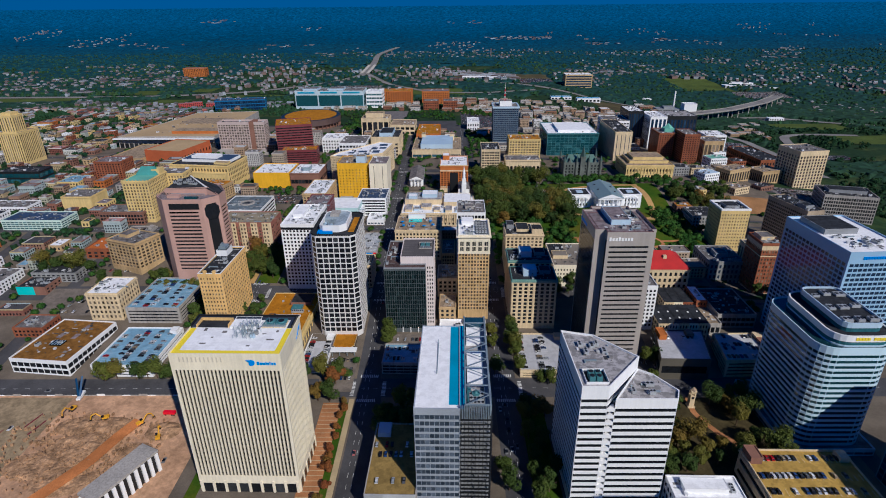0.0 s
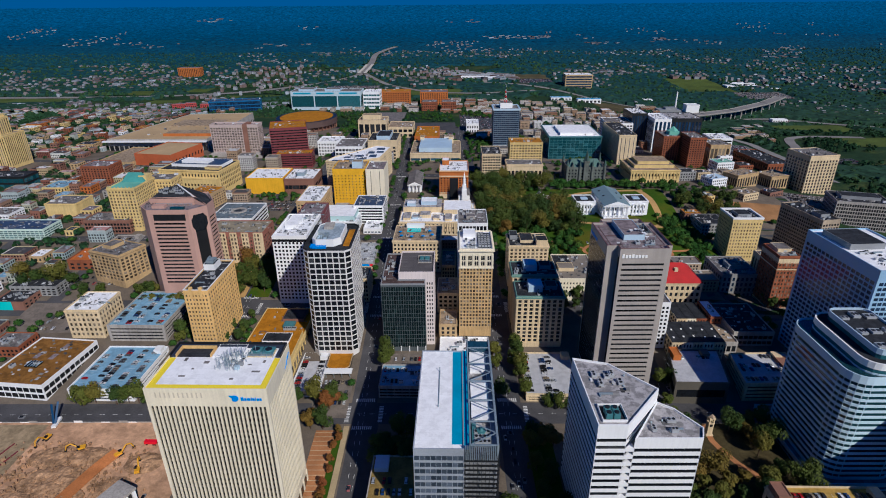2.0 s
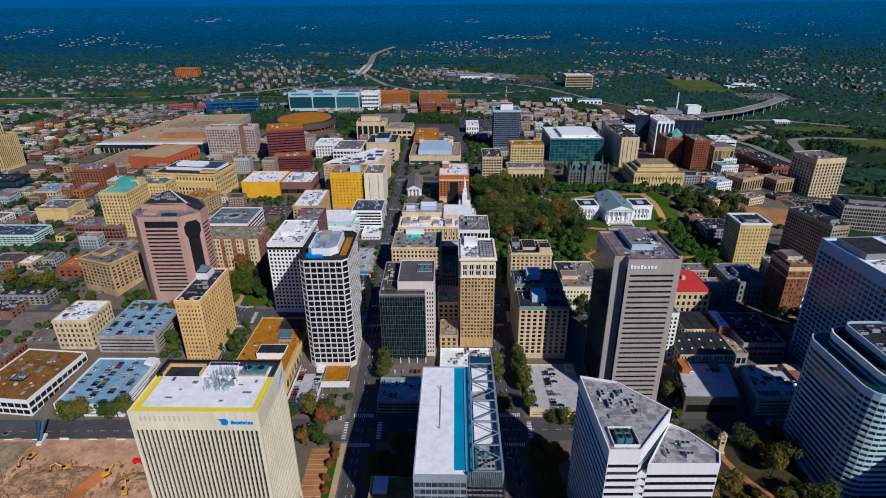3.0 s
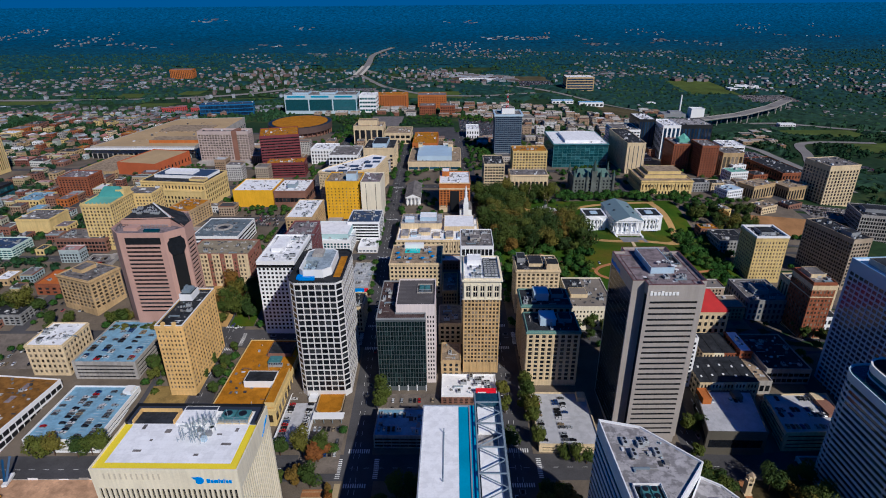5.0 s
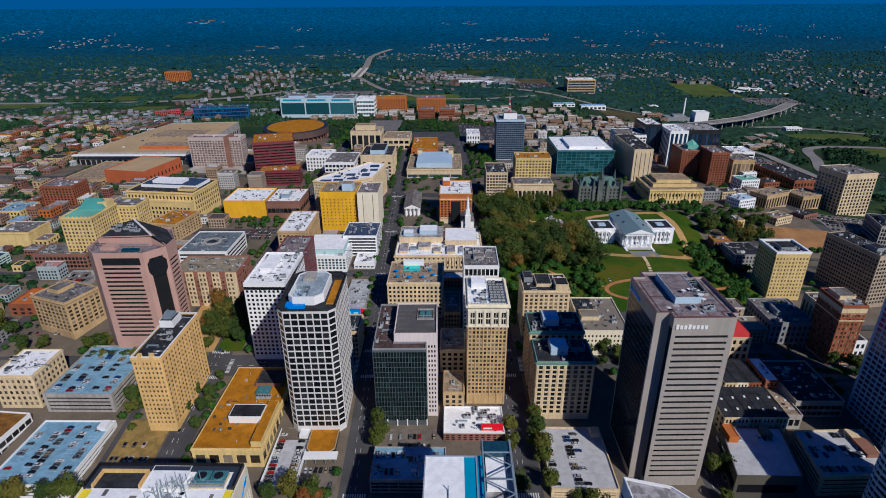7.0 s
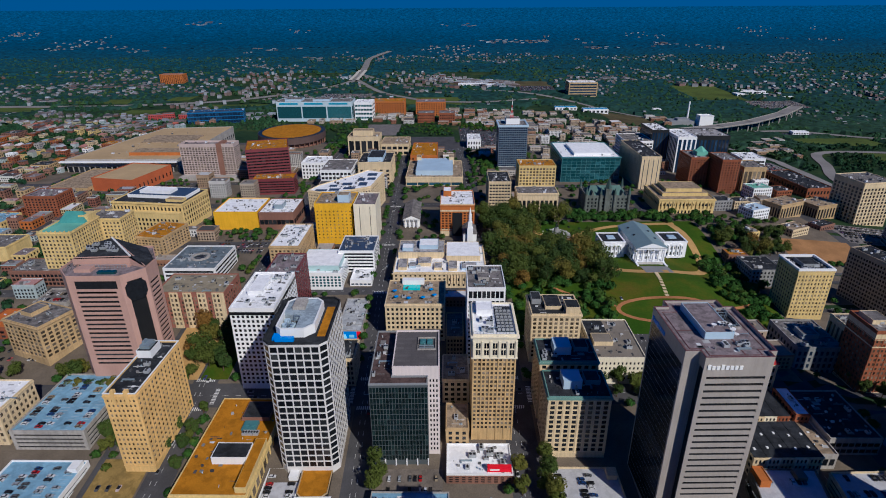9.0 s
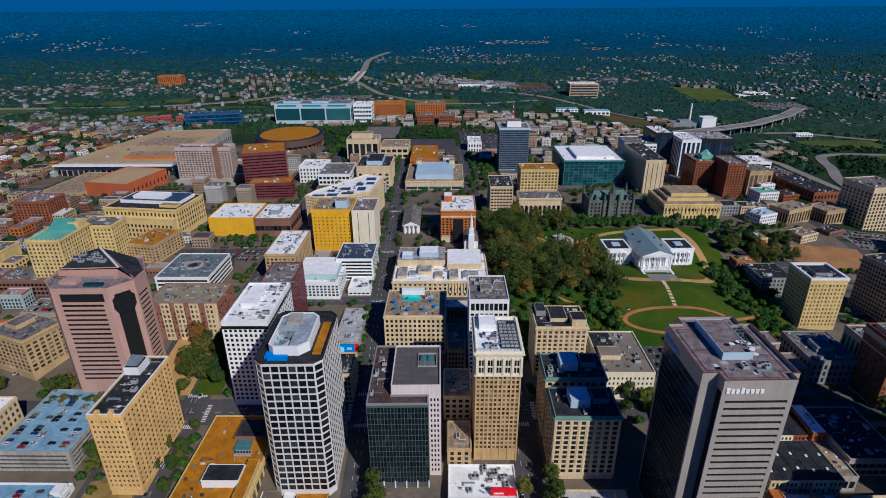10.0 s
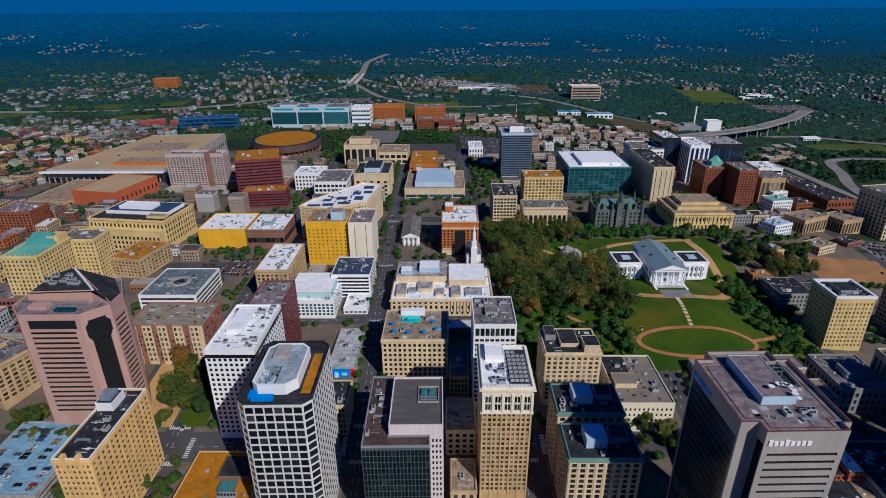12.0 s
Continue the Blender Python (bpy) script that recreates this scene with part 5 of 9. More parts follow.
# Dark plate on the flat wall stands in for a shaded recess.
part("entrance_recess", Shape().obox((0, 0), 1, 0, 13, 24, 0.16, 0.3, 1, rbh["h"] - 9), DARKMETAL, rbh, "dark plate for the shade of the recessed middle bay")
lib = plain("stone_library", "pale stone library with metal roof in the middle", -55, 919, 30, 82, 92, (5, 12, 1, 0.75, 0.5, 3, 6), LIMESTONE, GLASS_BLUE, ROOF_TAN, kit=(1, 2))
penthouse(lib, 14, 68, 10, 80, 7, PALEBLUE, PALEBLUE)
penthouse(lib, 12, 19, 72, 88, 11, LIMESTONE, ROOF_TAN)
penthouse(lib, 62, 70, 72, 88, 11, LIMESTONE, ROOF_TAN)
hall = plain("city_hall", "tall dark steel city hall tower with white crown", 89, 1035, 80, 46, 46, (13, 13, 19, 0.7, 0.52, 6, 2), surface("blue_grey_city_panel", (0.13, 0.165, 0.21), 0.5, 0.15), GLASS_NAVY, ROOF_GREY, kit=(2, 2), pent=(12, 34, 12, 34, 9, WHITE))
part("top_brim", Shape().ring(rect(46, 46), -1, 1.6, hall["h"] - 2, hall["h"] + 1.2), PALEBLUE, hall, "pale overhanging roof brim")
for i in range(6):
    m0, m1, q0, q1 = hall["h"] + 9 + i * 4, hall["h"] + 13 + i * 4, 2.0 - i * 0.3, 1.7 - i * 0.3
    bay = Shape()
    for ex, ey_ in ((-1, -1), (1, -1), (1, 1), (-1, 1)):
        bay.beam((22 + ex * q0, 22 + ey_ * q0, m0), (22 + ex * q1, 22 + ey_ * q1, m1), 0.16)
        bay.beam((22 + ex * q0, 22 + ey_ * q0, m0), (22 - ey_ * q1, 22 + ex * q1, m1), 0.1)
    part("mast_bay", bay, PAINT_WHITE if i % 2 else PAINT_RED, hall, "white lattice of the radio mast" if i % 2 else "red lattice of the radio mast", "stuff")
part("mast_tip", Shape().beam((22, 22, hall["h"] + 33), (22, 22, hall["h"] + 40), 0.14), PAINT_WHITE, hall)
plain("stone_office", "pale stone office building with square windows", 54, 796, 59, 27, 48, (7, 10, 10, 0.6, 0.5, 3, 2), LIMESTONE, GLASS, ROOF_DARK)
neo = plain("colonnade_house", "pale stone classical office with tall columns", 90, 802, 42, 51, 30, (9, 6, 1, 0.5, 0.6, 8, 6), LIMESTONE, GLASS, ROOF_GREY, cornice=1.0)
for i in range(10):
    part("column", Shape().cone(0.9 + i * 5.45, -0.5, 0.7, 0.6, 7, 21, 10), LIMESTONE, neo)
plain("mustard_block", "mustard brick office block with many windows", 104, 894, 52, 51, 34, (11, 7, 9, 0.5, 0.5, 3, 2), YELLOW, GLASS_WARM, ROOF_BROWN)
plain("glass_office", "teal glass office block with white overhanging roof", 178, 964, 46, 88, 98, (12, 14, 8, 0.92, 0.8, 4, 2), TEALPANEL, GLASS_TEAL, ROOF_WHITE, cornice=1.5, pent=(20, 76, 12, 80, 4, WHITE))
plain("slab_tower", "slab tower with pale stone end wall", 282, 920, 57, 28, 108, (4, 22, 1, 0.12, 0.9, 4, 3), LIMESTONE, GLASS_NAVY, ROOF_DARK, kit=(8, 9))
gov = plain("government_hall", "monumental buff stone government building with stepped top", 271, 811, 30, 70, 60, (17, 12, 1, 0.4, 0.4, 9, 3), YELLOW, GLASS, ROOF_TAN, cornice=1.0, kit=None)
penthouse(gov, 8, 66, 14, 56, 4, YELLOW, ROOF_TAN, "stepped_storey")
penthouse(gov, 14, 60, 20, 52, 8, YELLOW, ROOF_TAN, "stepped_storey")
gd = Shape()
for i in range(15):
    gd.obox((0, 0), 1, 0, 3 + i * 4.4, 5 + i * 4.4, 0.02, 0.1, 1.5, 5.5)
for i in range(14):
    part("column", Shape().cone(3.4 + i * 4.86, -0.7, 0.75, 0.62, 8.6, gov["h"] - 3.2, 10), YELLOW, gov)
part("lower_glazing", gd, GLASS[1], gov, "", "stuff")
plain("brick_tower", "dark red brick hospital tower with many small windows", 391, 906, 55, 25, 45, (6, 10, 13, 0.45, 0.5, 3, 2), BRICK, GLASS, ROOF_GREY)
bt = plain("brick_tower", "dark red brick hospital tower with green copper cap", 362, 940, 50, 26, 45, (6, 10, 12, 0.45, 0.5, 3, 2), BRICK, GLASS, ROOF_GREY)
part("copper_cap", Shape().cone(20, 20, 9, 1, bt["h"] + 6, bt["h"] + 13, 4).box(12, 28, 12, 28, bt["h"], bt["h"] + 6), [ROOF_GREEN], bt, "green copper roof cap")
plain("buff_tower", "buff office tower with tall window strips", 432, 921, 40, 32, 40, (5, 8, 1, 0.55, 0.9, 4, 5), BUFF, GLASS_WARM, ROOF_GREY)
plain("white_tower", "white and dark glass hospital tower", 374, 1024, 62, 30, 60, (4, 10, 1, 0.5, 0.98, 3, 3), WHITE, GLASS_NAVY, ROOF_WHITE)
plain("dark_tower", "dark brown glass hospital block", 405, 1040, 60, 60, 60, (10, 10, 1, 0.5, 0.95, 3, 5), DARKMETAL, GLASS_NAVY, ROOF_PALE, kit=(10, 6))
plain("dark_tower", "dark brown glass hospital block", 345, 1060, 66, 28, 60, (6, 10, 1, 0.5, 0.95, 3, 3), DARKMETAL, GLASS_NAVY, ROOF_WHITE, kit=(8, 5))
plain("striped_block", "white and brown striped office block", 462, 985, 36, 36, 40, (1, 1, 8, 0.95, 0.5, 3, 2), WHITE, GLASS, ROOF_WHITE)
plain("white_wing", "white clinic wing behind the slab tower", 300, 1050, 50, 45, 60, (8, 10, 9, 0.6, 0.5, 3, 2), WHITE, GLASS, ROOF_GREY)
plain("east_slab", "pale concrete slab tower with rows of dark windows", 521, 806, 50, 46, 46, (9, 8, 11, 0.42, 0.6, 3, 6), LIMESTONE, GLASS, ROOF_GREY, kit=(6, 4), yaw=9)
ho = plain("hotel_slab", "wide pale hotel slab with gridded front", -397, 972, 68, 82, 24, (18, 5, 15, 0.6, 0.55, 8, 2), surface("pinkish_white_precast", (0.51, 0.41, 0.37), 0.7, 0.1), GLASS_WARM, ROOF_PINK, kit=(6, 4), parapet=3)
part("hotel_core", Shape().box(56, 64, -1, 25, 0, ho["h"] + 3), BROWN, ho)
part("hotel_podium", Shape().box(-2, 84, -14, -0.1, 0, 7).box(40, 90, -22, -14.1, 0, 5), CONCRETE, ho)
plain("maroon_office", "dark maroon office block with ribbon windows", -275, 905, 74, 58, 60, (14, 12, 13, 0.85, 0.4, 3, 2), MAROON, GLASS, ROOF_BROWN, yaw=15)
plain("maroon_annex", "low maroon annex with rusty roof", -262, 878, 40, 56, 28, (14, 6, 5, 0.85, 0.4, 3, 2), MAROON, GLASS, ROOF_BROWN, yaw=4)
cb = plain("classical_block", "large cream stone classical building with white roof plant", -380, 750, 53, 86, 56, (19, 12, 4, 0.35, 0.55, 6, 3), YELLOW, GLASS, ROOF_DARK, cornice=0.8, yaw=-8)
penthouse(cb, 8, 80, 18, 50, 3.5, WHITE, BLUE_ROOF)
penthouse(cb, 20, 58, 24, 40, 3.2, WHITE, ROOF_WHITE, "skylight_house", cb["h"] + 3.4)
part("front_terrace", Shape().box(0.6, 85.4, -7, -0.7, 0, cb["h"] - 9).ring(rect(84.8, 6.3, 0.6, -7), -0.4, 0.3, cb["h"] - 9.4, cb["h"] - 8.2), YELLOW, cb, "lower front wing with a flat terrace")
fw = Shape()
for i in range(18):
    for k in range(3):
        fw.box(2.2 + i * 4.6, 4.2 + i * 4.6, -7.12, -6.98, 4 + k * 5.4, 7.2 + k * 5.4)
part("front_glazing", fw, GLASS[1], cb, "", "stuff")
penthouse(cb, 62, 82, 8, 17, 2.5, YELLOW, ROOF_TAN)
jf = plain("green_roof_hotel", "pale yellow hotel with green copper roof", -367, 612, 70, 30, 44, (8, 12, 12, 0.4, 0.5, 4, 2), YELLOW, GLASS_WARM, ROOF_GREEN, cornice=0.7, kit=(0, 0))
part("copper_mansard", Shape().gable(2, 28, 26, 42, jf["h"], jf["h"] + 9, "x", 0, 5), surface("teal_copper", (0.08, 0.3, 0.27), 0.6, 0.25), jf, "dark teal copper hipped roof")
for i in range(8):
    part("balustrade_pier", Shape().box(0.2 + i * 4.1, 1.0 + i * 4.1, 0.1, 0.9, jf["h"] + 0.9, jf["h"] + 2.1), YELLOW, jf)
part("lift_house", Shape().box(20, 29, 30, 43, jf["h"], jf["h"] + 6), YELLOW, jf)
plain("hotel_wing", "pale yellow hotel wing with grey roof", -352, 658, 66, 34, 26, (9, 7, 11, 0.4, 0.5, 4, 2), YELLOW, GLASS_WARM, ROOF_GREY, cornice=0.6, kit=(3, 3))
ys = plain("yellow_store", "low store with mustard wall and white roof", -263, 742, 42, 50, 50, (0, 0, 2, 0.3, 0.5, 3, 3), MUSTARD, GLASS, ROOF_WHITE, kit=(2, 3))
plain("brown_store", "low brown panelled store with white roof", -212, 742, 41, 40, 50, (8, 6, 1, 0.8, 0.4, 4, 5), BROWN, GLASS, ROOF_WHITE, kit=(5, 3), pent=(14, 24, 14, 30, 5, STEEL))
plain("mustard_tower", "mustard yellow brick apartment block", -137, 698, 66, 40, 40, (9, 9, 9, 0.22, 0.35, 6, 6), MUSTARD, GLASS_WARM, ROOF_TAN, pent=(24, 36, 6, 18, 8, PALEBLUE))
plain("windowless_tower", "tall pale windowless tower with upright seams", -95, 692, 67, 23, 40, (2, 2, 1, 0.04, 0.97, 1, 1), CREAM, GLASS, ROOF_PINK)
plain("gilded_office", "tan brick office house with pale roof", -165, 624, 50, 28, 58, (7, 12, 7, 0.45, 0.55, 4, 3), BUFF, GLASS_WARM, ROOF_WHITE, cornice=0.7, kit=(8, 4))
plain("tealtop_office", "white office with pale teal upper floors and plant on the roof", -136, 597, 35, 42, 46, (12, 10, 4, 0.5, 0.6, 3, 2), WHITE, GLASS_TEAL, ROOF_WHITE, kit=(14, 8), pent=(3, 39, 6, 43, 5, surface("pale_teal_panel", (0.45, 0.62, 0.62), 0.5, 0.1)))
plain("open_garage", "white open parking garage", -102, 630, 42, 34, 38, (1, 1, 6, 0.92, 0.5, 1, 1), WHITE, GLASS, BLUE_ROOF, kit=(3, 3))
plain("low_white_shop", "low white shop building", -88, 602, 25, 20, 26, (5, 5, 1, 0.6, 0.5, 1, 2), WHITE, GLASS_NAVY, ROOF_WHITE, kit=(2, 2))
mural = plain("mural_shop", "low grey shop with a bright mural wall", -88, 527, 18.4, 20, 53, (0, 0, 1, 0.6, 0.5, 1, 2), CONCRETE, GLASS, surface("ribbed_pale_roof", (0.56, 0.58, 0.60), 0.5, 0.12, stain=0.2, seam=0.25), kit=(2, 4))
zm = mural["h"] - 8.2
part("mural", Shape().box(0.4, 16, -0.15, -0.01, zm, zm + 8), PAINT_BLUE, mural, "blue painted mural")
part("mural_patch", Shape().box(16, 19.6, -0.15, -0.01, zm, zm + 8), PAINT_RED, mural, "red end of the mural")
part("mural_patch", Shape().cone(6, -0.18, 2.2, 1.4, zm + 2, zm + 5.5, 9).box(10, 14, -0.2, -0.15, zm + 2.5, zm + 5), surface("pale_blue_mural_paint", (0.32, 0.70, 0.98), 0.5, 0.1), mural, "pale blue patch of the mural")
plain("corner_shop", "pale brick corner shop with dark roof", -79, 474.5, 28, 13, 25.5, (5, 8, 5, 0.45, 0.5, 1, 1), LIMESTONE, GLASS, ROOF_DARK, kit=(1, 3))
plain("brown_office", "brown brick office house with pale windows", -320, 676, 40, 32, 44, (8, 9, 5, 0.45, 0.5, 2, 2), BUFF, GLASS_WARM, ROOF_BROWN, kit=(2, 3), yaw=-12)
br = plain("buff_brown_block", "buff stone and brown brick office block with tan roof", -234, 543, 45.3, 56, 34, (20, 8, 7, 0.45, 0.55, 3, 3), surface("dusty_red_brick", (0.33, 0.14, 0.1), 0.9, 0.2, streak=0.1), GLASS_WARM, surface("olive_tan_roof", (0.3, 0.26, 0.18), 0.95, 0.15, stain=0.15), kit=(3, 6), one=False)
for i, u in enumerate((0.3, 11.5, 22.5, 34, 46)):
    part("pale_bay", Shape().obox((0, 0), 1, 0, u, u + (7 if i < 4 else 9.6), 0.04, 0.5, 0, br["h"] + 0.6), LIMESTONE, br, "pale stone bay")
    for f in range(7):
        for v in (1.0, 4.2):
            part("bay_window", Shape().obox((0, 0), 1, 0, u + v, u + v + 1.6, 0.5, 0.56, 3.5 + f * 4.3, 5.9 + f * 4.3), GLASS_WARM[0], br)
plain("tan_office_house", "tan stone office house with carved cornice", -334, 511, 41, 38, 30, (8, 6, 7, 0.5, 0.55, 7, 3), BUFF, GLASS_WARM, ROOF_GREY, cornice=0.9, one=False, yaw=-21, pent=(6, 18, 10, 24, 3, BUFF))
rg = plain("round_ramp_garage", "pale parking garage with spiral ramp", -258, 605, 37, 48, 52, (1, 1, 4, 0.95, 0.45, 1, 1), WHITE, GLASS, surface("slate_blue_deck", (0.17, 0.21, 0.24), 0.9, 0.25, stain=0.3), kit=(2, 3))
part("spiral_ramp", Shape().ring([(24 + 9 * math.cos(i * math.tau / 20), 26 + 9 * math.sin(i * math.tau / 20)) for i in range(20)], -2.5, 0, rg["h"], rg["h"] + 1.2), CONCRETE, rg, "round ramp well")
# Flat dark disc stands in for the shade down the ramp's well.
part("ramp_well", Shape().cone(24, 26, 5, 5, rg["h"], rg["h"] + 0.1, 20), DARKMETAL, rg)
mc = plain("medical_center", "large white and teal medical building", -408, 1532, 44, 186, 60, (3, 3, 1, 0.78, 0.68, 6, 7), surface("pale_blue_white_panel", (0.5, 0.6, 0.65), 0.5, 0.08), GLASS_TEAL, ROOF_GREY, kit=(10, 6))
for i in range(3):
    part("blue_top_band", Shape().obox((0, 0), 1, 0, 8 + i * 61, 54 + i * 61, 0.05, 0.6, mc["h"] - 6, mc["h"] - 2), BLUEFRAME, mc)
plain("clinic_wing", "pale clinic wing beside the large medical building", -218, 1545, 40, 44, 50, (6, 6, 4, 0.7, 0.4, 3, 3), WHITE, GLASS_TEAL, ROOF_WHITE, kit=(3, 3))
for i in range(2):
    penthouse(mc, 20 + i * 70, 60 + i * 70, 10, 50, 5, PALEBLUE, ROOF_GREY)
plain("orange_block", "orange brick institute block with rusty roof", -182, 1628, 29, 83, 50, (12, 8, 6, 0.4, 0.5, 2, 2), ORANGE, GLASS, ROOF_BROWN)
plain("orange_block", "orange brick institute block with pinkish roof", -69, 1615, 29, 77, 50, (12, 8, 6, 0.4, 0.5, 2, 2), ORANGE, GLASS, ROOF_PINK)
plain("brick_hall", "brown brick hall with white roof trim", -60, 1500, 20, 40, 40, (8, 6, 3, 0.4, 0.5, 2, 2), BRICK, GLASS, ROOF_GREY)
plain("brick_hall", "brown brick hall with white roof trim", -8, 1500, 20, 38, 40, (8, 6, 3, 0.4, 0.5, 2, 2), BRICK, GLASS, ROOF_GREY)
plain("state_office", "pale stone tower with dark centre bays", -169, 1123, 45, 56, 40, (5, 5, 1, 0.6, 0.75, 2, 5), LIMESTONE, GLASS, ROOF_TAN, pent=(8, 44, 10, 30, 9, LIMESTONE))
plain("state_office_wing", "pale stone low wing", -112, 1130, 30, 50, 60, (5, 5, 2, 0.6, 0.5, 2, 2), LIMESTONE, GLASS, ROOF_TAN)
plain("brown_annex", "low orange brown annex behind the library", -55, 1053, 28, 44, 94, (6, 10, 3, 0.3, 0.5, 2, 3), ORANGE, GLASS, ROOF_BROWN)
plain("domed_office", "pale stone office with barrel roof and dark glass front", -124, 927, 50, 48, 60, (5, 8, 4, 0.35, 0.5, 3, 9), LIMESTONE, GLASS, ROOF_DARK, kit=(2, 2), pent=(14, 36, 6, 50, 6, PALEBLUE))
plain("white_low_office", "white low office with grey roof", -174, 905, 45, 44, 60, (8, 8, 4, 0.6, 0.5, 3, 2), WHITE, GLASS, ROOF_GREY)
plain("ticket_hall", "low white hall with small tower", -215, 965, 40, 40, 40, (8, 6, 4, 0.4, 0.5, 2, 2), WHITE, GLASS, ROOF_WHITE)
plain("low_church_office", "low white roofed house by the street", 46, 1190, 24, 26, 50, (5, 8, 2, 0.4, 0.5, 1, 2), WHITE, GLASS, ROOF_WHITE)
plain("plain_low_office", "low pale office with flat roof in the shade", -44, 486, 18, 30, 28, (8, 7, 3, 0.5, 0.5, 1, 1), CONCRETE, GLASS, ROOF_GREY, kit=(3, 5), one=False)
plain("pale_back_house", "pale back house with small windows", -4, 458, 22, 18, 30, (4, 7, 4, 0.45, 0.5, 1, 1), LIMESTONE, GLASS, ROOF_TAN, kit=(2, 5), one=False)
plain("light_court_house", "brick back house between two towers", -1, 505, 26, 13, 36, (5, 8, 4, 0.45, 0.5, 1, 1), BUFF, GLASS, ROOF_GREY, kit=(2, 5), one=False)


# ---------------------------------------------------------------- buildings with a shape of their own
def pink_tower():
    P = [(0, 0), (35.5, 0), (47, 12), (47, 27), (34, 50), (3, 50), (-11, 37), (-11, 12)]
    f = style(1, 17, 0.78, 0.5, 17.8, 9.3, 0.6, 0.7)
    ch = style(1, 1, 0.62, 0.98, 5, 3.6, 0.5, 2.4)
    sd = style(1, 17, 0.9, 0.5, 17.8, 9.3, 1.0, 0.7)
    b = building("gabled_tower", "pink granite office tower with dark glass corner and sloped black roof", "office tower", -251, 477, 92.5, P, [f, ch, sd, sd, None, sd, sd, None], PINK, GLASS, ROOF_PINK, yaw=0, parapet=1.4)
    h = b["h"]
    top = [(-6, 19, 5.0), (33, 19.5, 5.6), (45, 15, 0.6), (45, 28, 0.6), (31, 48, 0.8), (2, 48, 0.8), (-8, 36, 1.5)]
    k = Shape()
    for x, y, z in top:
        k.v.append((x, y, h - 0.2))
    for x, y, z in top:
        k.v.append((x, y, h + z))
    for i in range(7):
        k.f.append((i, (i + 1) % 7, 7 + (i + 1) % 7, 7 + i))
    k.f.append((6, 5, 4, 3, 2, 1, 0))
    k.mi += [0] * 8
    part("crown_wall", k, PINK, b)
    r = Shape()
    r.v += [(-5.4, 21, h + 5.05), (33, 21.5, h + 5.7), (44.6, 16, h + 0.7), (44.6, 28, h + 0.7), (31, 47.6, h + 0.9), (2, 47.6, h + 0.9), (-7.4, 36, h + 1.6), (9.6, 43.6, h + 10.6), (-3, 42, h + 7.2)]
    r.f += [(0, 1, 7, 8), (1, 2, 7), (2, 3, 7), (3, 4, 7), (4, 5, 8, 7), (5, 6, 8), (6, 0, 8), (6, 5, 4, 3, 2, 1, 0)]
    r.mi += [0] * 8
    part("sloped_roof", r, ROOF_DARK, b, "black sloped roof")
    part("ridge_cap", Shape().beam((33, 21.5, h + 5.9), (9.6, 43.6, h + 10.8), 0.45), PAINT_WHITE, b, "white ridge cap")
    part("eave_cap", Shape().beam((44.6, 16, h + 0.9), (9.6, 43.6, h + 10.7), 0.3).beam((-5.4, 21, h + 5.2), (33, 21.5, h + 5.8), 0.3), PINK, b)
    head = [(1.6, h - 8), (4.4, h - 4.8), (12.2, h - 4.8), (15, h - 8), (15, h - 14.5), (12.4, h - 19.5), (4.2, h - 19.5), (1.6, h - 14.5)]
    part("glass_head", Shape().plate(head, (35.5, 0), 0.692, 0.722, 0.02, 0.2), GLASS[0], b, "wide dark glass head of the corner")
    part("louvre_band", Shape().obox((0, 0), 1, 0, 5.2, 32.6, -0.3, 0.12, 78.6 - 0.2, 84.0), GLASS[1], b)
    rail = Shape()
    for i in range(16):
        rail.beam((1 + i * 2.1, 15.4, h), (1 + i * 2.1, 15.4, h + 2.2), 0.12)
    rail.beam((1, 15.4, h + 2.2), (32.5, 15.4, h + 2.2), 0.14)
    rail.beam((1, 15.4, h + 1.2), (32.5, 15.4, h + 1.2), 0.1)
    part("roof_railing", rail, STEEL, b)
    fr = Shape()
    for i in range(4):
        fr.beam((-6 + i * 2.6, 11, h), (-6 + i * 2.6, 14, h + 3), 0.14)
        fr.beam((-6 + i * 2.6, 14, h + 3), (-6 + i * 2.6, 17, h), 0.14)
    fr.beam((-6, 14, h + 3), (1.8, 14, h + 3), 0.14)
    part("cradle_frame", fr, DARKMETAL, b)
    part("glazed_screen", Shape().box(18, 30, 5, 8, h, h + 1.8), GLASS_TEAL[0], b)
    part("lift_house", Shape().box(1, 12, 8, 14, h, h + 2.4), PINK, b)
    part("terrace_step", Shape().box(-2, 34, 16, 18.6, h, h + 1.1), PINK, b)
    R = random.Random(9)
    for i in range(10):
        o = part("air_handler", UNIT, None, b)
        x, y = R.uniform(0, 22), R.uniform(27, 36)
        o.matrix_basis = pose(x, y, h + 5.4 + (y - 21) * 5.0 / 22, 12, 0, 0) @ Matrix.Diagonal((1.2, 1.2, 1, 1))
    return b


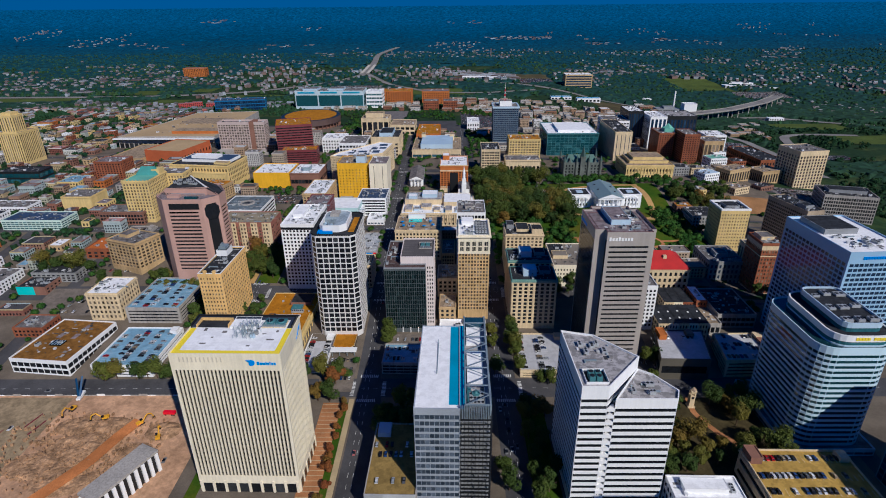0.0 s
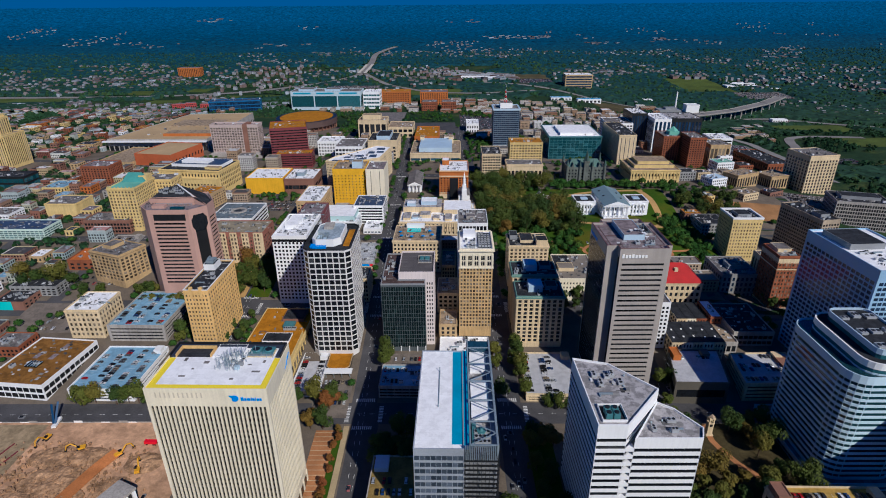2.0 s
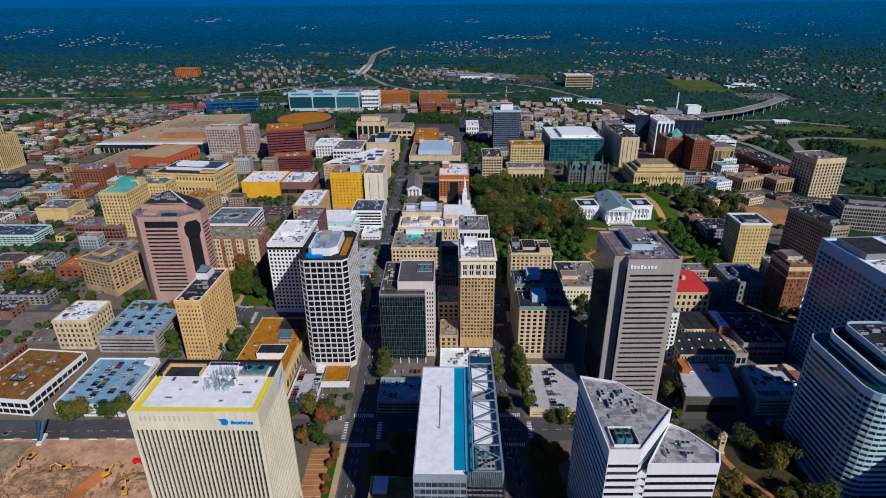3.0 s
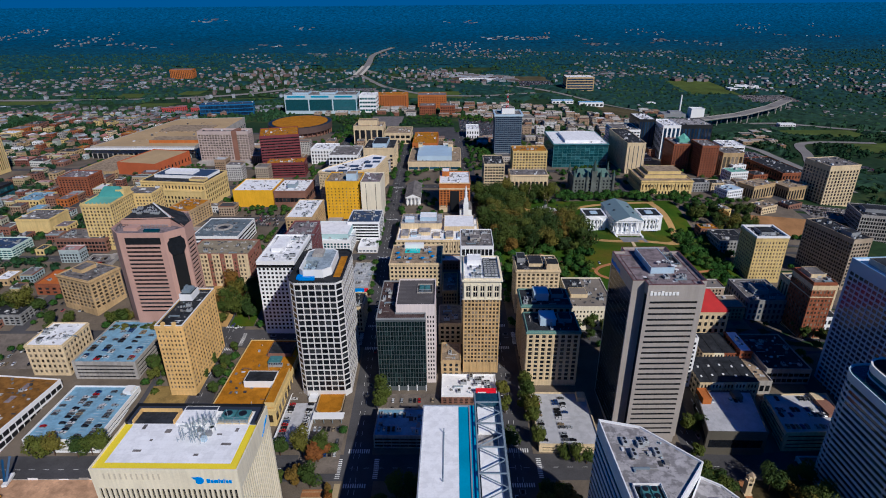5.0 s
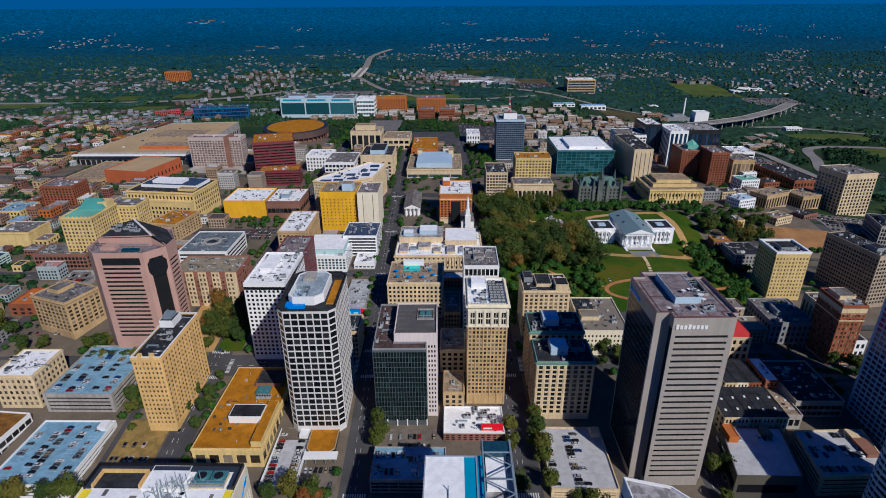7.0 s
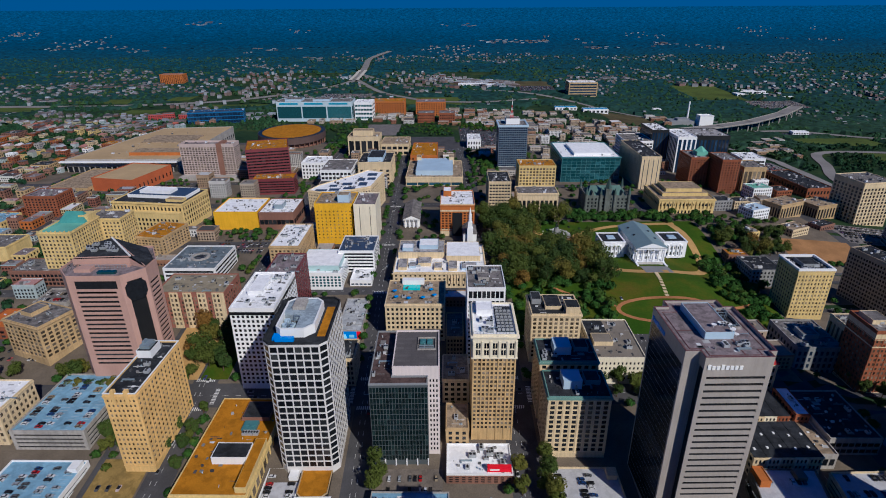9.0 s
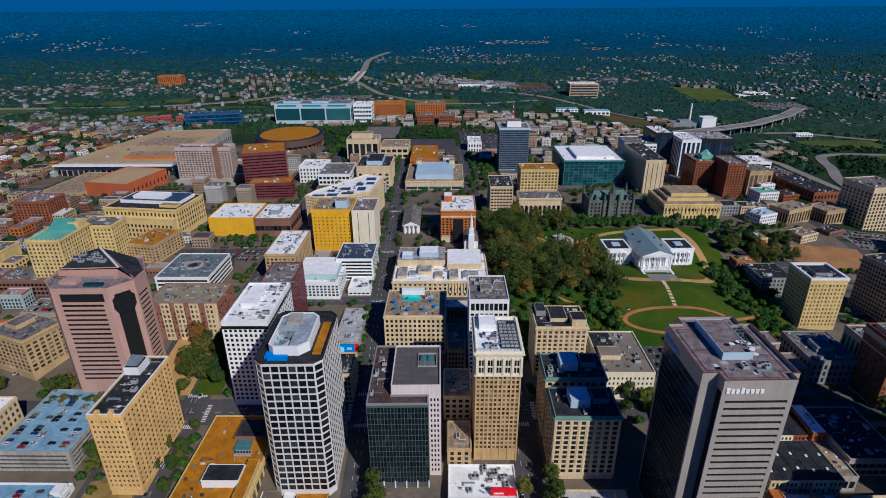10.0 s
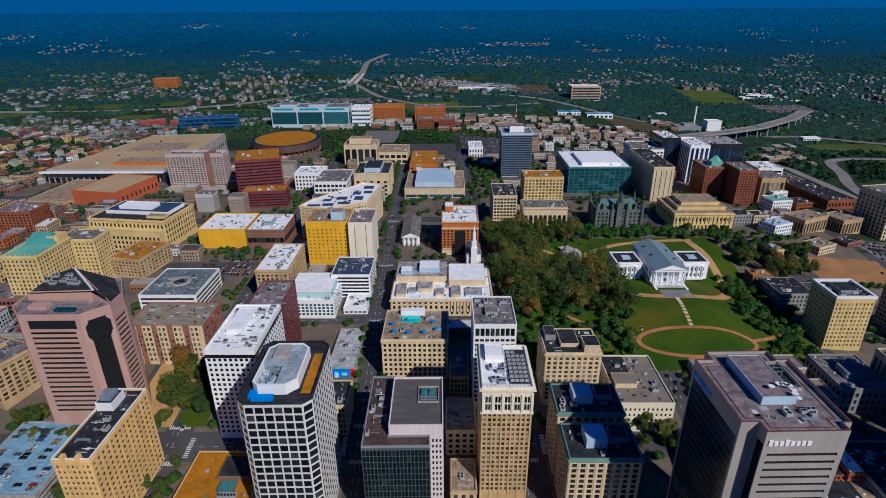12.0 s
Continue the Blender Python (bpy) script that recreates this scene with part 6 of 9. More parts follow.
def crescent():
    """Curved office house with a blue and white roof."""
    P = [(0, 0), (30, -10), (72, 14), (82, 78), (60, 88), (40, 60), (8, 20)]
    f = style(14, 9, 0.45, 0.5, 4, 3, 0.6, 0.4, 0.05, False)
    b = building("curved_office", "pale yellow curved office house with blue and white roof", "office building", -160, 770, 58, P, [f], LIMESTONE, GLASS, ROOF_WHITE, yaw=0, cornice=0.8)
    h = b["h"]
    R = random.Random(3)
    for x, y, u, v, k in ((8, -1, 14, 7, 0), (24, 0, 12, 9, 0), (40, 6, 14, 8, 0), (22, 16, 9, 8, 0), (36, 22, 12, 10, 0), (56, 20, 10, 14, 0), (52, 40, 9, 12, 0), (64, 44, 10, 10, 0), (62, 62, 12, 12, 0)):
        part("dark_roof_patch", Shape().box(x, x + u, y, y + v, h, h + 0.15), BLUE_ROOF, b, "dark blue roof panel")
    roof_kit(b, 20, 60, 6, 60, 5, 6, 8)
    return b


def gothic_hall():
    f = style(11, 4, 0.45, 0.6, 2, 2, 0.8, 0.5, 0.05, False)
    weathered = surface("weathered_granite", (0.17, 0.19, 0.165), 0.9, 0.35, streak=0.2)
    slate = surface("teal_slate", (0.06, 0.11, 0.095), 0.8, 0.3)
    b = building("gothic_hall", "grey stone gothic hall with green roofs and pointed towers", "office building", 180, 818, 33, rect(54, 34), [f, dict(f, c=7), f, dict(f, c=7)], weathered, GLASS, ROOF_GREY, parapet=0.8)
    h = b["h"]
    part("pitched_roof", Shape().gable(2, 52, 3, 31, h, h + 9, "x", 0, 6), surface("green_slate", (0.0995, 0.18, 0.15), 0.8, 0.3), b)
    for x, y, r, t in ((0, 0, 1.9, 9), (54, 0, 1.9, 9), (18, -0.6, 1.6, 9), (36, -0.6, 1.6, 9), (0, 34, 1.8, 9), (54, 34, 2.0, 12)):
        part("turret", Shape().cone(x, y, r, r, 0, h + 3, 8), weathered, b)
        part("spire", Shape().cone(x, y, r + 0.3, 0.12, h + 3, h + 3 + t, 8), slate, b)
    part("main_tower", Shape().box(23.5, 30.5, -2.5, 4.5, 0, h + 9).ring(rect(7, 7, 23.5, -2.5), -0.6, 0.35, h + 8, h + 10), weathered, b, "square stone clock tower")
    part("main_spire", Shape().cone(27, 1, 4.4, 0.15, h + 9.9, h + 25, 4), slate, b, "dark teal pointed spire")
    for i in (0, 1, 3, 4):
        part("dormer", Shape().gable(6 + i * 9.5, 10 + i * 9.5, 0.2, 9, h + 0.4, h + 6, "y").box(6 + i * 9.5, 10 + i * 9.5, 0.2, 7, h - 1, h + 0.5), weathered, b)
    return b


def capitol():
    x, y = 191, 655
    b = thing("capitol", "white classical capitol with columned portico and two wings", "capitol", x, y, land(x, y + 20) - 0.4)
    W = surface("white_stucco", (0.86, 0.87, 0.88), 0.55, 0.05)
    SL = surface("blue_grey_metal_roof", (0.2, 0.28, 0.3), 0.45, 0.12)
    walls, rest = Shape(), Shape()
    body = rect(30, 54, 0, 8)
    k = style(1, 2, 0.2, 0.5, 2, 2, 6, 0.4, 0, False)
    sd = style(9, 2, 0.35, 0.5, 2, 2, 1, 0.4, 0, False)
    for i in range(4):
        facade(b, walls, rest, body[i], body[(i + 1) % 4], 0, 17.5, (k, sd, k, sd)[i], GLASS)
    part("main_wall", walls, W, b)
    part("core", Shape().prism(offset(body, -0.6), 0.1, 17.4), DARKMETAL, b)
    part("window_panes", rest, GLASS[1], b, kind="stuff")
    part("entablature", Shape().box(-0.6, 30.6, -0.4, 62.6, 17.5, 19.4), W, b)
    roof = part("main_roof", Shape().gable(-1, 31, -1, 63, 19.4, 25, "y"), SL, b, "blue-grey pitched metal roof")
    part("pediment", Shape().gable(0.2, 29.8, -1.15, -0.85, 19.6, 24.6, "y"), W, roof)
    for i in range(4):
        part("skylight", Shape().box(5 if i % 2 else 23, 7 if i % 2 else 25, 18 + 10 * i, 20 + 10 * i, 21, 22.6), DARKMETAL, roof)
    col = Shape().box(-1, 1, -1, 1, 0, 0.5).cone(0, 0, 0.85, 0.68, 0.5, 12.2, 14).cone(0, 0, 0.7, 1.1, 12.2, 13.2, 14).mesh("column", [W])
    for i in range(6):
        part("column", col, None, b).matrix_basis = pose(1.6 + i * 5.36, 0.9, 4.3)
    for i in (0, 5):
        part("column", col, None, b).matrix_basis = pose(1.6 + i * 5.36, 4.6, 4.3)
    part("portico_floor", Shape().box(0, 30, -0.2, 8, 0, 4.3), W, b)
    pale_step = surface("pale_stone_steps", (0.50, 0.48, 0.45), 0.8, 0.15)
    for i in range(14):
        part("step", Shape().box(2, 28, -8.4 + i * 0.6, -7.8 + i * 0.6, 0, 0.3 * (i + 1)), pale_step, b)
    part("step_wall", Shape().box(0, 2, -8.4, -0.3, 0, 3.8), W, b)
    part("step_wall", Shape().box(28, 30, -8.4, -0.3, 0, 3.8), W, b)
    for wx in (-29, 35):
        w2, r2 = Shape(), Shape()
        P = rect(24, 26, wx, 20)
        k2 = style(5, 2, 0.32, 0.55, 1.5, 3, 2.5, 0.35, 0, False)
        for i in range(4):
            facade(b, w2, r2, P[i], P[(i + 1) % 4], 0, 16.5, k2, GLASS)
        wing = part("wing", w2, W, b)
        part("window_panes", r2, GLASS[1], wing, kind="stuff")
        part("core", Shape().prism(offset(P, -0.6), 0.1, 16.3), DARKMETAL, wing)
        part("wing_roof", Shape().prism(offset(P, -1.2), 16.3, 17.2), ROOF_DARK, wing)
        part("parapet", Shape().ring(P, -1.2, 0.4, 16.4, 18), W, wing)
        part("roof_lantern", Shape().box(wx + 8, wx + 16, 29, 37, 17.2, 18.4), PALEBLUE, wing)
        part("wing_pediment", Shape().gable(wx + 4, wx + 20, 18.8, 20.1, 13.8, 17.6, "y"), W, wing)
        for i in range(4):
            part("column", col, None, wing).matrix_basis = pose(wx + 5.5 + i * 4.3, 19.2, 2.0) @ Matrix.Diagonal((0.8, 0.8, 0.9, 1))
        part("wing_base", Shape().box(wx + 4, wx + 20, 18.4, 19.98, 0, 2.0), W, wing)
        x0, x1 = (wx + 24, 0) if wx < 0 else (30, wx)
        part("link", Shape().box(x0 + 0.02, x1 - 0.02, 28, 40, 0, 11), W, b)
    return b


def stepped_tower():
    b = building("stepped_tower", "tall yellow brick setback tower with ribbed sides", "office tower", -716, 884, 70, rect(34, 46), [F(9, 1, wf=0.4, hf=0.95, base=5), F(12, 1, wf=0.4, hf=0.95, base=5)], YELLOW, GLASS_WARM, ROOF_TAN)
    h = b["h"]
    part("setback_shaft", Shape().box(5, 27, 6, 30, h, h + 27).box(8, 24, 9, 27, h + 27, h + 31), YELLOW, b)
    s = Shape()
    for i in range(5):
        s.obox((5, 6), 1, 0, 2 + i * 4.2, 3.5 + i * 4.2, 0.02, 0.12, h + 2, h + 24)
        s.obox((27, 6), 0, 1, 2 + i * 4.4, 3.5 + i * 4.4, 0.02, 0.12, h + 2, h + 24)
    part("window_strips", s, GLASS_WARM[1], b, kind="stuff")
    return b


def coliseum():
    x, y = -303, 1262
    b = thing("coliseum", "round brown arena with flat copper-coloured roof", "arena", x, y, land(x, y) - 2)
    E = [(64 * math.cos(i * math.tau / 40), 74 * math.sin(i * math.tau / 40)) for i in range(40)]
    part("drum", Shape().prism(offset(E, -6), 0, 20), BROWN, b)
    part("rim", Shape().ring(E, -8, 1.5, 13, 25), surface("brown_rim", (0.0972, 0.0593, 0.0499), 0.7, 0.2), b)
    part("roof", Shape().prism(offset(E, -7), 24.4, 25.6), ROOF_BROWN, b)
    part("roof_ledge", Shape().ring(E, -7.2, 0.6, 24.9, 25.2), DARKMETAL, b)
    piers = Shape()
    for i in range(40):
        piers.cone(E[i][0] * 0.98, E[i][1] * 0.98, 1.0, 1.0, 0, 17, 6)
    part("piers", piers, BROWN, b)
    return b


HALL_ROOF = surface("warm_tan_membrane", (0.47, 0.34, 0.18), 0.9, 0.12, broad=0.02, seam=0.08)


def convention_hall():
    b = building("convention_hall", "vast low convention hall with tan gravel roof and white canopy", "convention hall", -605, 1018, 34, [(0, 0), (180, 2), (174, 265), (40, 250)], [F(20, 1, wf=0.8, hf=0.5, base=3, top=6), F(24, 1, wf=0.4, hf=0.4, base=3, top=6)], CONCRETE, GLASS, HALL_ROOF)
    h = b["h"]
    part("canopy", Shape().box(-6, 182, -8, -0.2, h - 3, h - 1.2), WHITE, b, "long white entrance canopy")
    part("raised_roof", Shape().box(90, 176, 30, 60, h, h + 5), ROOF_TAN, b)
    part("raised_roof", Shape().box(60, 150, 120, 180, h, h + 2), ROOF_TAN, b)
    part("red_upstand", Shape().box(88, 178, 29, 29.9, h, h + 5), ORANGE, b)
    roof_kit(b, 40, 160, 40, 230, 10, 12, 44)
    c = building("exhibition_block", "brick exhibition block with tan roof", "convention hall", -498, 906, 36, rect(66, 84), [None, F(10, 1, wf=0.3, hf=0.3), None, None], surface("red_orange_panel", (0.46, 0.11, 0.0285), 0.8, 0.15), GLASS, HALL_ROOF, yaw=-12)
    d = building("low_concourse", "low brown concourse with stone trim", "convention hall", -560, 900, 24, rect(60, 100), [F(9, 1, wf=0.6, hf=0.5, base=2)], BUFF, GLASS, ROOF_TAN, yaw=-5)
    return b


for make in (pink_tower, crescent, gothic_hall, capitol, stepped_tower, coliseum, convention_hall):
    make()


# ---------------------------------------------------------------- cars
def car_protos():
    paints = [("white", (0.75, 0.75, 0.75)), ("silver", (0.4, 0.42, 0.44)), ("black", (0.015, 0.015, 0.018)), ("grey", (0.12, 0.125, 0.13)), ("red", (0.45, 0.015, 0.015)), ("blue", (0.02, 0.06, 0.2)), ("tan", (0.35, 0.28, 0.18))]
    out = []
    for name, col in paints:
        m, n, l, p = nodes_of(name + "_car_paint")
        p.inputs["Base Color"].default_value = (*col, 1)
        p.inputs["Roughness"].default_value, p.inputs["Metallic"].default_value = 0.25, 0.3
        prof = [(-2.25, 0.35), (2.2, 0.35), (2.25, 0.62), (2.1, 0.82), (1.0, 0.95), (0.35, 1.42), (-1.2, 1.45), (-1.9, 1.0), (-2.25, 0.92)]
        s = Shape()
        for sx in (-0.88, 0.88):
            s.v += [(sx * (0.8 if z > 1.2 else 1.0), yy, z) for yy, z in prof]
        q = len(prof)
        s.f += [(i, (i + 1) % q, q + (i + 1) % q, q + i)[::-1] for i in range(q)] + [tuple(range(q)), tuple(reversed(range(q, 2 * q)))]
        s.mi += [0] * (q + 2)
        for wx in (-0.92, 0.7):
            for wy in (-1.35, 1.4):
                r0 = len(s.v)
                s.v += [(wx + e, wy + 0.33 * math.cos(i * math.tau / 8), 0.33 + 0.33 * math.sin(i * math.tau / 8)) for e in (0, 0.22) for i in range(8)]
                s.f += [(r0 + i, r0 + (i + 1) % 8, r0 + 8 + (i + 1) % 8, r0 + 8 + i) for i in range(8)] + [tuple(range(r0 + 8, r0 + 16)), tuple(reversed(range(r0, r0 + 8)))]
                s.mi += [1] * 10
        ob = new("car", s.mesh("car", [m, RUBBER]))
        tagged(ob, label=f"{name} saloon car parked on the asphalt", category="car", group="cars")
        g = Shape()
        side = [(0.98, 0.98), (0.4, 1.4), (-1.22, 1.42), (-1.9, 1.02)]
        for sx in (-1, 1):
            g.v += [(sx * (0.91 if z < 1.2 else 0.74), yy, z) for yy, z in side]
        g.f += [(i, (i + 1) % 4, 4 + (i + 1) % 4, 4 + i)[::-1] for i in range(4)] + [(0, 1, 2, 3), (7, 6, 5, 4)]
        g.mi += [0] * 6
        part("glazing", g, GLASS[0], ob)
        out.append(ob)
    return out


CARS = car_protos()
CAR_USED, BUILT_CARS = set(), []
CAR_R = random.Random(77)


FAR_CARS = []


def put_car(x, y, z, turn):
    if len(BUILT_CARS) >= 300:
        FAR_CARS.append((x, y, z, turn))
        return None
    BUILT_CARS.append((x, y))
    i = CAR_R.choice((0, 0, 1, 1, 2, 2, 2, 3, 3, 4, 5, 6))
    if i in CAR_USED:
        return copy_thing(CARS[i], pose(x, y, z, 0, 0, turn))
    CAR_USED.add(i)
    CARS[i].matrix_basis = pose(x, y, z, 0, 0, turn)
    return CARS[i]


def car_rows(x0, x1, ys, z=None, fill=0.6, turn=0.0, step=3.1, along="x"):
    """Rows of parked cars, nose to the aisle."""
    for y in ys:
        x = x0
        while x < x1:
            if CAR_R.random() < fill:
                px, py = (x, y) if along == "x" else (y, x)
                put_car(px, py, land(px, py) + 0.28 if z is None else z, turn + CAR_R.choice((0, 180)) + CAR_R.uniform(-2, 2))
            x += step


def garage(x, y, z1, w, d, rows, label, fill=0.6, wall=CONCRETE, deck=DECK, yaw=-1.0, turn=0.0, cars=None, lanes=None, skew=0.0):
    """An open parking garage with bands of openings and cars on its top deck."""
    s = style(1, rows, 0.94, 0.42, 1.2, 1.0, 0.8, 0.6, 0, True)
    b = building("parking_garage", label, "parking garage", x, y, z1, [(0, 0), (w, 0), (w + skew, d), (skew, d)], [s, dict(s, single=x < 0), dict(s, single=False), dict(s, single=x > 0)], wall, GLASS, deck, yaw)
    part("stair_house", Shape().box(w - 7, w - 1.5, d - 9, d - 2, b["h"], b["h"] + 3.2), wall, b)
    lm = Shape()
    for i in range(int(w / 3.1)):
        for yy in cars or ():
            lm.box(2 + i * 3.1, 2.12 + i * 3.1, yy - 2.4, yy + 2.4, b["h"], b["h"] + 0.02)
    if lm.v:
        part("bay_marking", lm, LINE, b, kind="stuff")
    zz = z1 - 1.2 + 0.12
    for yy in cars or ():
        car_rows(x + 3.5 + skew * yy / d, x + w - 6 + skew * yy / d, [y + yy], zz, fill, turn)
    for xx in lanes or ():
        car_rows(y + 4, y + d - 5, [x + xx], zz, fill, 90, 2.9, "y")
    if lanes:
        lm = Shape()
        for xx in lanes:
            for i in range(int((d - 8) / 2.9)):
                lm.box(xx - 2.5, xx + 2.5, 2.5 + i * 2.9, 2.62 + i * 2.9, b["h"], b["h"] + 0.02)
        part("bay_marking", lm, LINE, b, kind="stuff")
    return b


garage(-273, 421, 14, 47, 58, 4, "concrete parking garage with pale blue top deck and cars", 0.62, lanes=(5, 16, 21.5, 32.5, 41))
garage(-267, 355, 2, 47, 54, 3, "white parking garage with pale blue top deck and cars", 0.62, WHITE, lanes=(5, 16, 21.5, 32.5, 41))
garage(60, 353, -2, 39, 51, 2, "low concrete parking garage with pale deck", 0.55, LIMESTONE, DECK_GREY, lanes=(4, 17, 22))
g1 = garage(163, 351, 9.2, 37, 40, 1, "plain tan parking garage with pale deck beside the grey tower", 0.3, DUN, DECK_GREY, yaw=-1.5, cars=(22, 30), skew=8.0)
part("orange_stair_box", Shape().box(7.4, 13.0, 27, 38, g1["h"], g1["h"] + 4.2).ring(rect(5.6, 11, 7.4, 27), -0.3, 0.2, g1["h"] + 4.0, g1["h"] + 4.6), ORANGE, g1, "orange brick stair box")
g2 = garage(213, 353, 6.2, 43, 37, 4, "open concrete parking garage with rows of cars on the deck", 0.6, LIMESTONE, DECK_GREY, yaw=1.0, cars=(6, 17, 22, 33), skew=6.5)
part("brown_ramp_house", Shape().box(36, 44, 14, 30, g2["h"], g2["h"] + 2.6), BROWN, g2, "brown ramp house")
garage(-110, 358, -3, 21, 48, 1, "low parking deck with white parapet and cars", 0.7, WHITE, DECK_GREY, lanes=(4, 17))
g3 = garage(179, 226, 6, 60, 38, 2, "parking garage with golden gravel top deck and cars", 0.75, LIMESTONE, surface("golden_gravel_deck", (0.51, 0.33, 0.0687), 0.95, 0.2, stain=0.25), cars=(7, 18, 31))
part("brown_stair_house", Shape().box(0.8, 7.5, 27, 37, g3["h"], g3["h"] + 4.5).ring(rect(6.7, 10, 0.8, 27), -0.3, 0.2, g3["h"] + 4.3, g3["h"] + 5.0), BROWN, g3, "brown brick stair house")
garage(-360, 574, 20, 30, 26, 2, "grey parking deck with cars", 0.6, CONCRETE, ROOF_GREY, cars=(6, 16))


# ---------------------------------------------------------------- lower houses downtown
oh = plain("bank_hall", "low bank hall with rusty brown gravel roof", -155, 376, 8, 43, 82, (5, 12, 1, 0.55, 0.6, 2, 3), YELLOW, GLASS_WARM, ROOF_BROWN, kit=(0, 3), parapet=0.7)
penthouse(oh, 15, 36, 23, 35, 5, WHITE, ROOF_DARK)
penthouse(oh, 20, 38, 60, 76, 2.5, BROWN, ROOF_DARK)
for i in range(3):
    o = part("air_handler", UNIT, None, oh)
    o.matrix_basis = pose(26 + i * 3.5, 48, oh["h"]) @ Matrix.Diagonal((1, 1.6, 1, 1))
part("cooling_plant", Shape().box(23, 32, 50, 58, oh["h"], oh["h"] + 2.2).cone(25.5, 54, 1.6, 1.5, oh["h"] + 2.2, oh["h"] + 2.7, 14).cone(29.5, 54, 1.6, 1.5, oh["h"] + 2.2, oh["h"] + 2.7, 14), TEALPANEL, oh, "grey-teal cooling plant")
part("side_block", Shape().box(36.05, 42.6, 2, 40, oh["h"] - 0.05, oh["h"] + 4.2), YELLOW, oh, "cream raised block along the street")
part("side_block_roof", Shape().box(36.3, 42.3, 2.3, 39.7, oh["h"] + 4.2, oh["h"] + 4.3), ROOF_BROWN, oh)
building("bank_pavilion", "small octagonal bank pavilion with rusty brown roof", "office building", -88, 382, -1, [(3, 0), (15, 0), (18, 3), (18, 26), (15, 29), (3, 29), (0, 26), (0, 3)], [F(4, 1, wf=0.7, hf=0.6, base=0.5, top=2)], DARKMETAL, GLASS, ROOF_BROWN, yaw=0, parapet=0.6, cmat=BUFF)
dc = thing("drive_in_canopy", "low pale drive-in canopy on thin posts", "canopy", -88.5, 376.2, land(-78, 380) + 0.15)
part("canopy_roof", Shape().box(0, 21, 0, 6.0, 4.2, 5.0), PAINT_WHITE, dc)
for px_ in (1.5, 7.5, 13.5, 19.5):
    part("post", Shape().box(px_ - 0.2, px_ + 0.2, 0.8, 1.2, 0, 4.25), STEEL, dc)
rt = plain("loft_house", "old brick loft house with white roof and red rooftop sign", -2, 394, 3, 39, 25, (10, 6, 3, 0.45, 0.55, 1, 1), BROWN, GLASS, ROOF_WHITE, kit=(8, 9), one=False, cmat=PAINT_WHITE)
part("red_billboard", Shape().box(24, 38, 2, 4.5, rt["h"] + 0.6, rt["h"] + 4.2).beam((26, 3.2, rt["h"]), (26, 3.2, rt["h"] + 0.7), 0.2).beam((36, 3.2, rt["h"]), (36, 3.2, rt["h"] + 0.7), 0.2), PAINT_RED, rt, "bright red rooftop sign")
part("billboard_mark", Shape().box(25.5, 31, 1.9, 2.0, rt["h"] + 1.8, rt["h"] + 2.9), PAINT_WHITE, rt)
plain("brown_arcade", "small brown brick house with arched front", -2, 420, 14, 14, 24, (3, 4, 3, 0.4, 0.55, 2, 1), BUFF, GLASS, ROOF_TAN, kit=(1, 2))
lb = plain("loft_warehouse", "white framed warehouse with wide windows and rusty roof", -332, 360, 5, 48, 58, (9, 11, 2, 0.72, 0.6, 1, 1.5), WHITE, GLASS, surface("brown_moss_roof", (0.27, 0.13, 0.025), 0.95, 0.25, broad=0.1, stain=0.3), kit=(1, 2), yaw=-6)
part("skylight", Shape().box(17, 27, 20, 27, lb["h"], lb["h"] + 1.0), GLASS_SLATE[0], lb, "dark glazed skylight")
for i in range(5):
    part("glazing_bar", Shape().box(17.2 + i * 2.3, 17.5 + i * 2.3, 20, 27, lb["h"] + 1.0, lb["h"] + 1.15), PALEBLUE, lb)
part("roof_strip", Shape().box(14, 18, 31, 38, lb["h"], lb["h"] + 0.3).box(27, 31, 31, 38, lb["h"], lb["h"] + 0.3).box(27, 31, 44, 52, lb["h"], lb["h"] + 0.3), ROOF_PINK, lb, "pale pinkish roof strip")
plain("cream_loft", "cream five-storey loft house with white roof", -307, 425, 26, 28, 32, (7, 8, 5, 0.4, 0.5, 2, 1.5), LIMESTONE, GLASS_WARM, ROOF_WHITE, kit=(4, 12), cornice=0.4, one=False)
hr = plain("red_roof_hall", "pale stone hall with red clay tile roof", 176, 468, 26, 52, 38, (11, 7, 3, 0.4, 0.5, 2, 2), LIMESTONE, GLASS, ROOF_DARK, kit=None, parapet=0.4, cornice=0.6)
part("tiled_roof", Shape().gable(-0.8, 52.8, -0.8, 38.8, hr["h"], hr["h"] + 11, "x", 0, 14), ROOF_RED, hr, "red clay tile hipped roof")
part("chimney", Shape().box(30, 33, 10, 13, hr["h"] + 2, hr["h"] + 9), LIMESTONE, hr)
plain("dark_glass_neighbour", "dark glass office block at the edge of the garden", 262, 176, 58, 44, 84, (12, 20, 17, 0.92, 0.85, 2, 1), STEEL, GLASS_NAVY, ROOF_GREY, kit=(4, 4), yaw=0, one=False)
# Added out of view for the shadow it throws on the striped tower.
plain("riverside_tower", "unseen tower added to shade the foot of the striped tower", 152, 98, 88, 44, 44, (1, 1, 22, 0.97, 0.5, 4, 3), WHITE, GLASS, ROOF_GREY, kit=(4, 4), yaw=0, one=False)
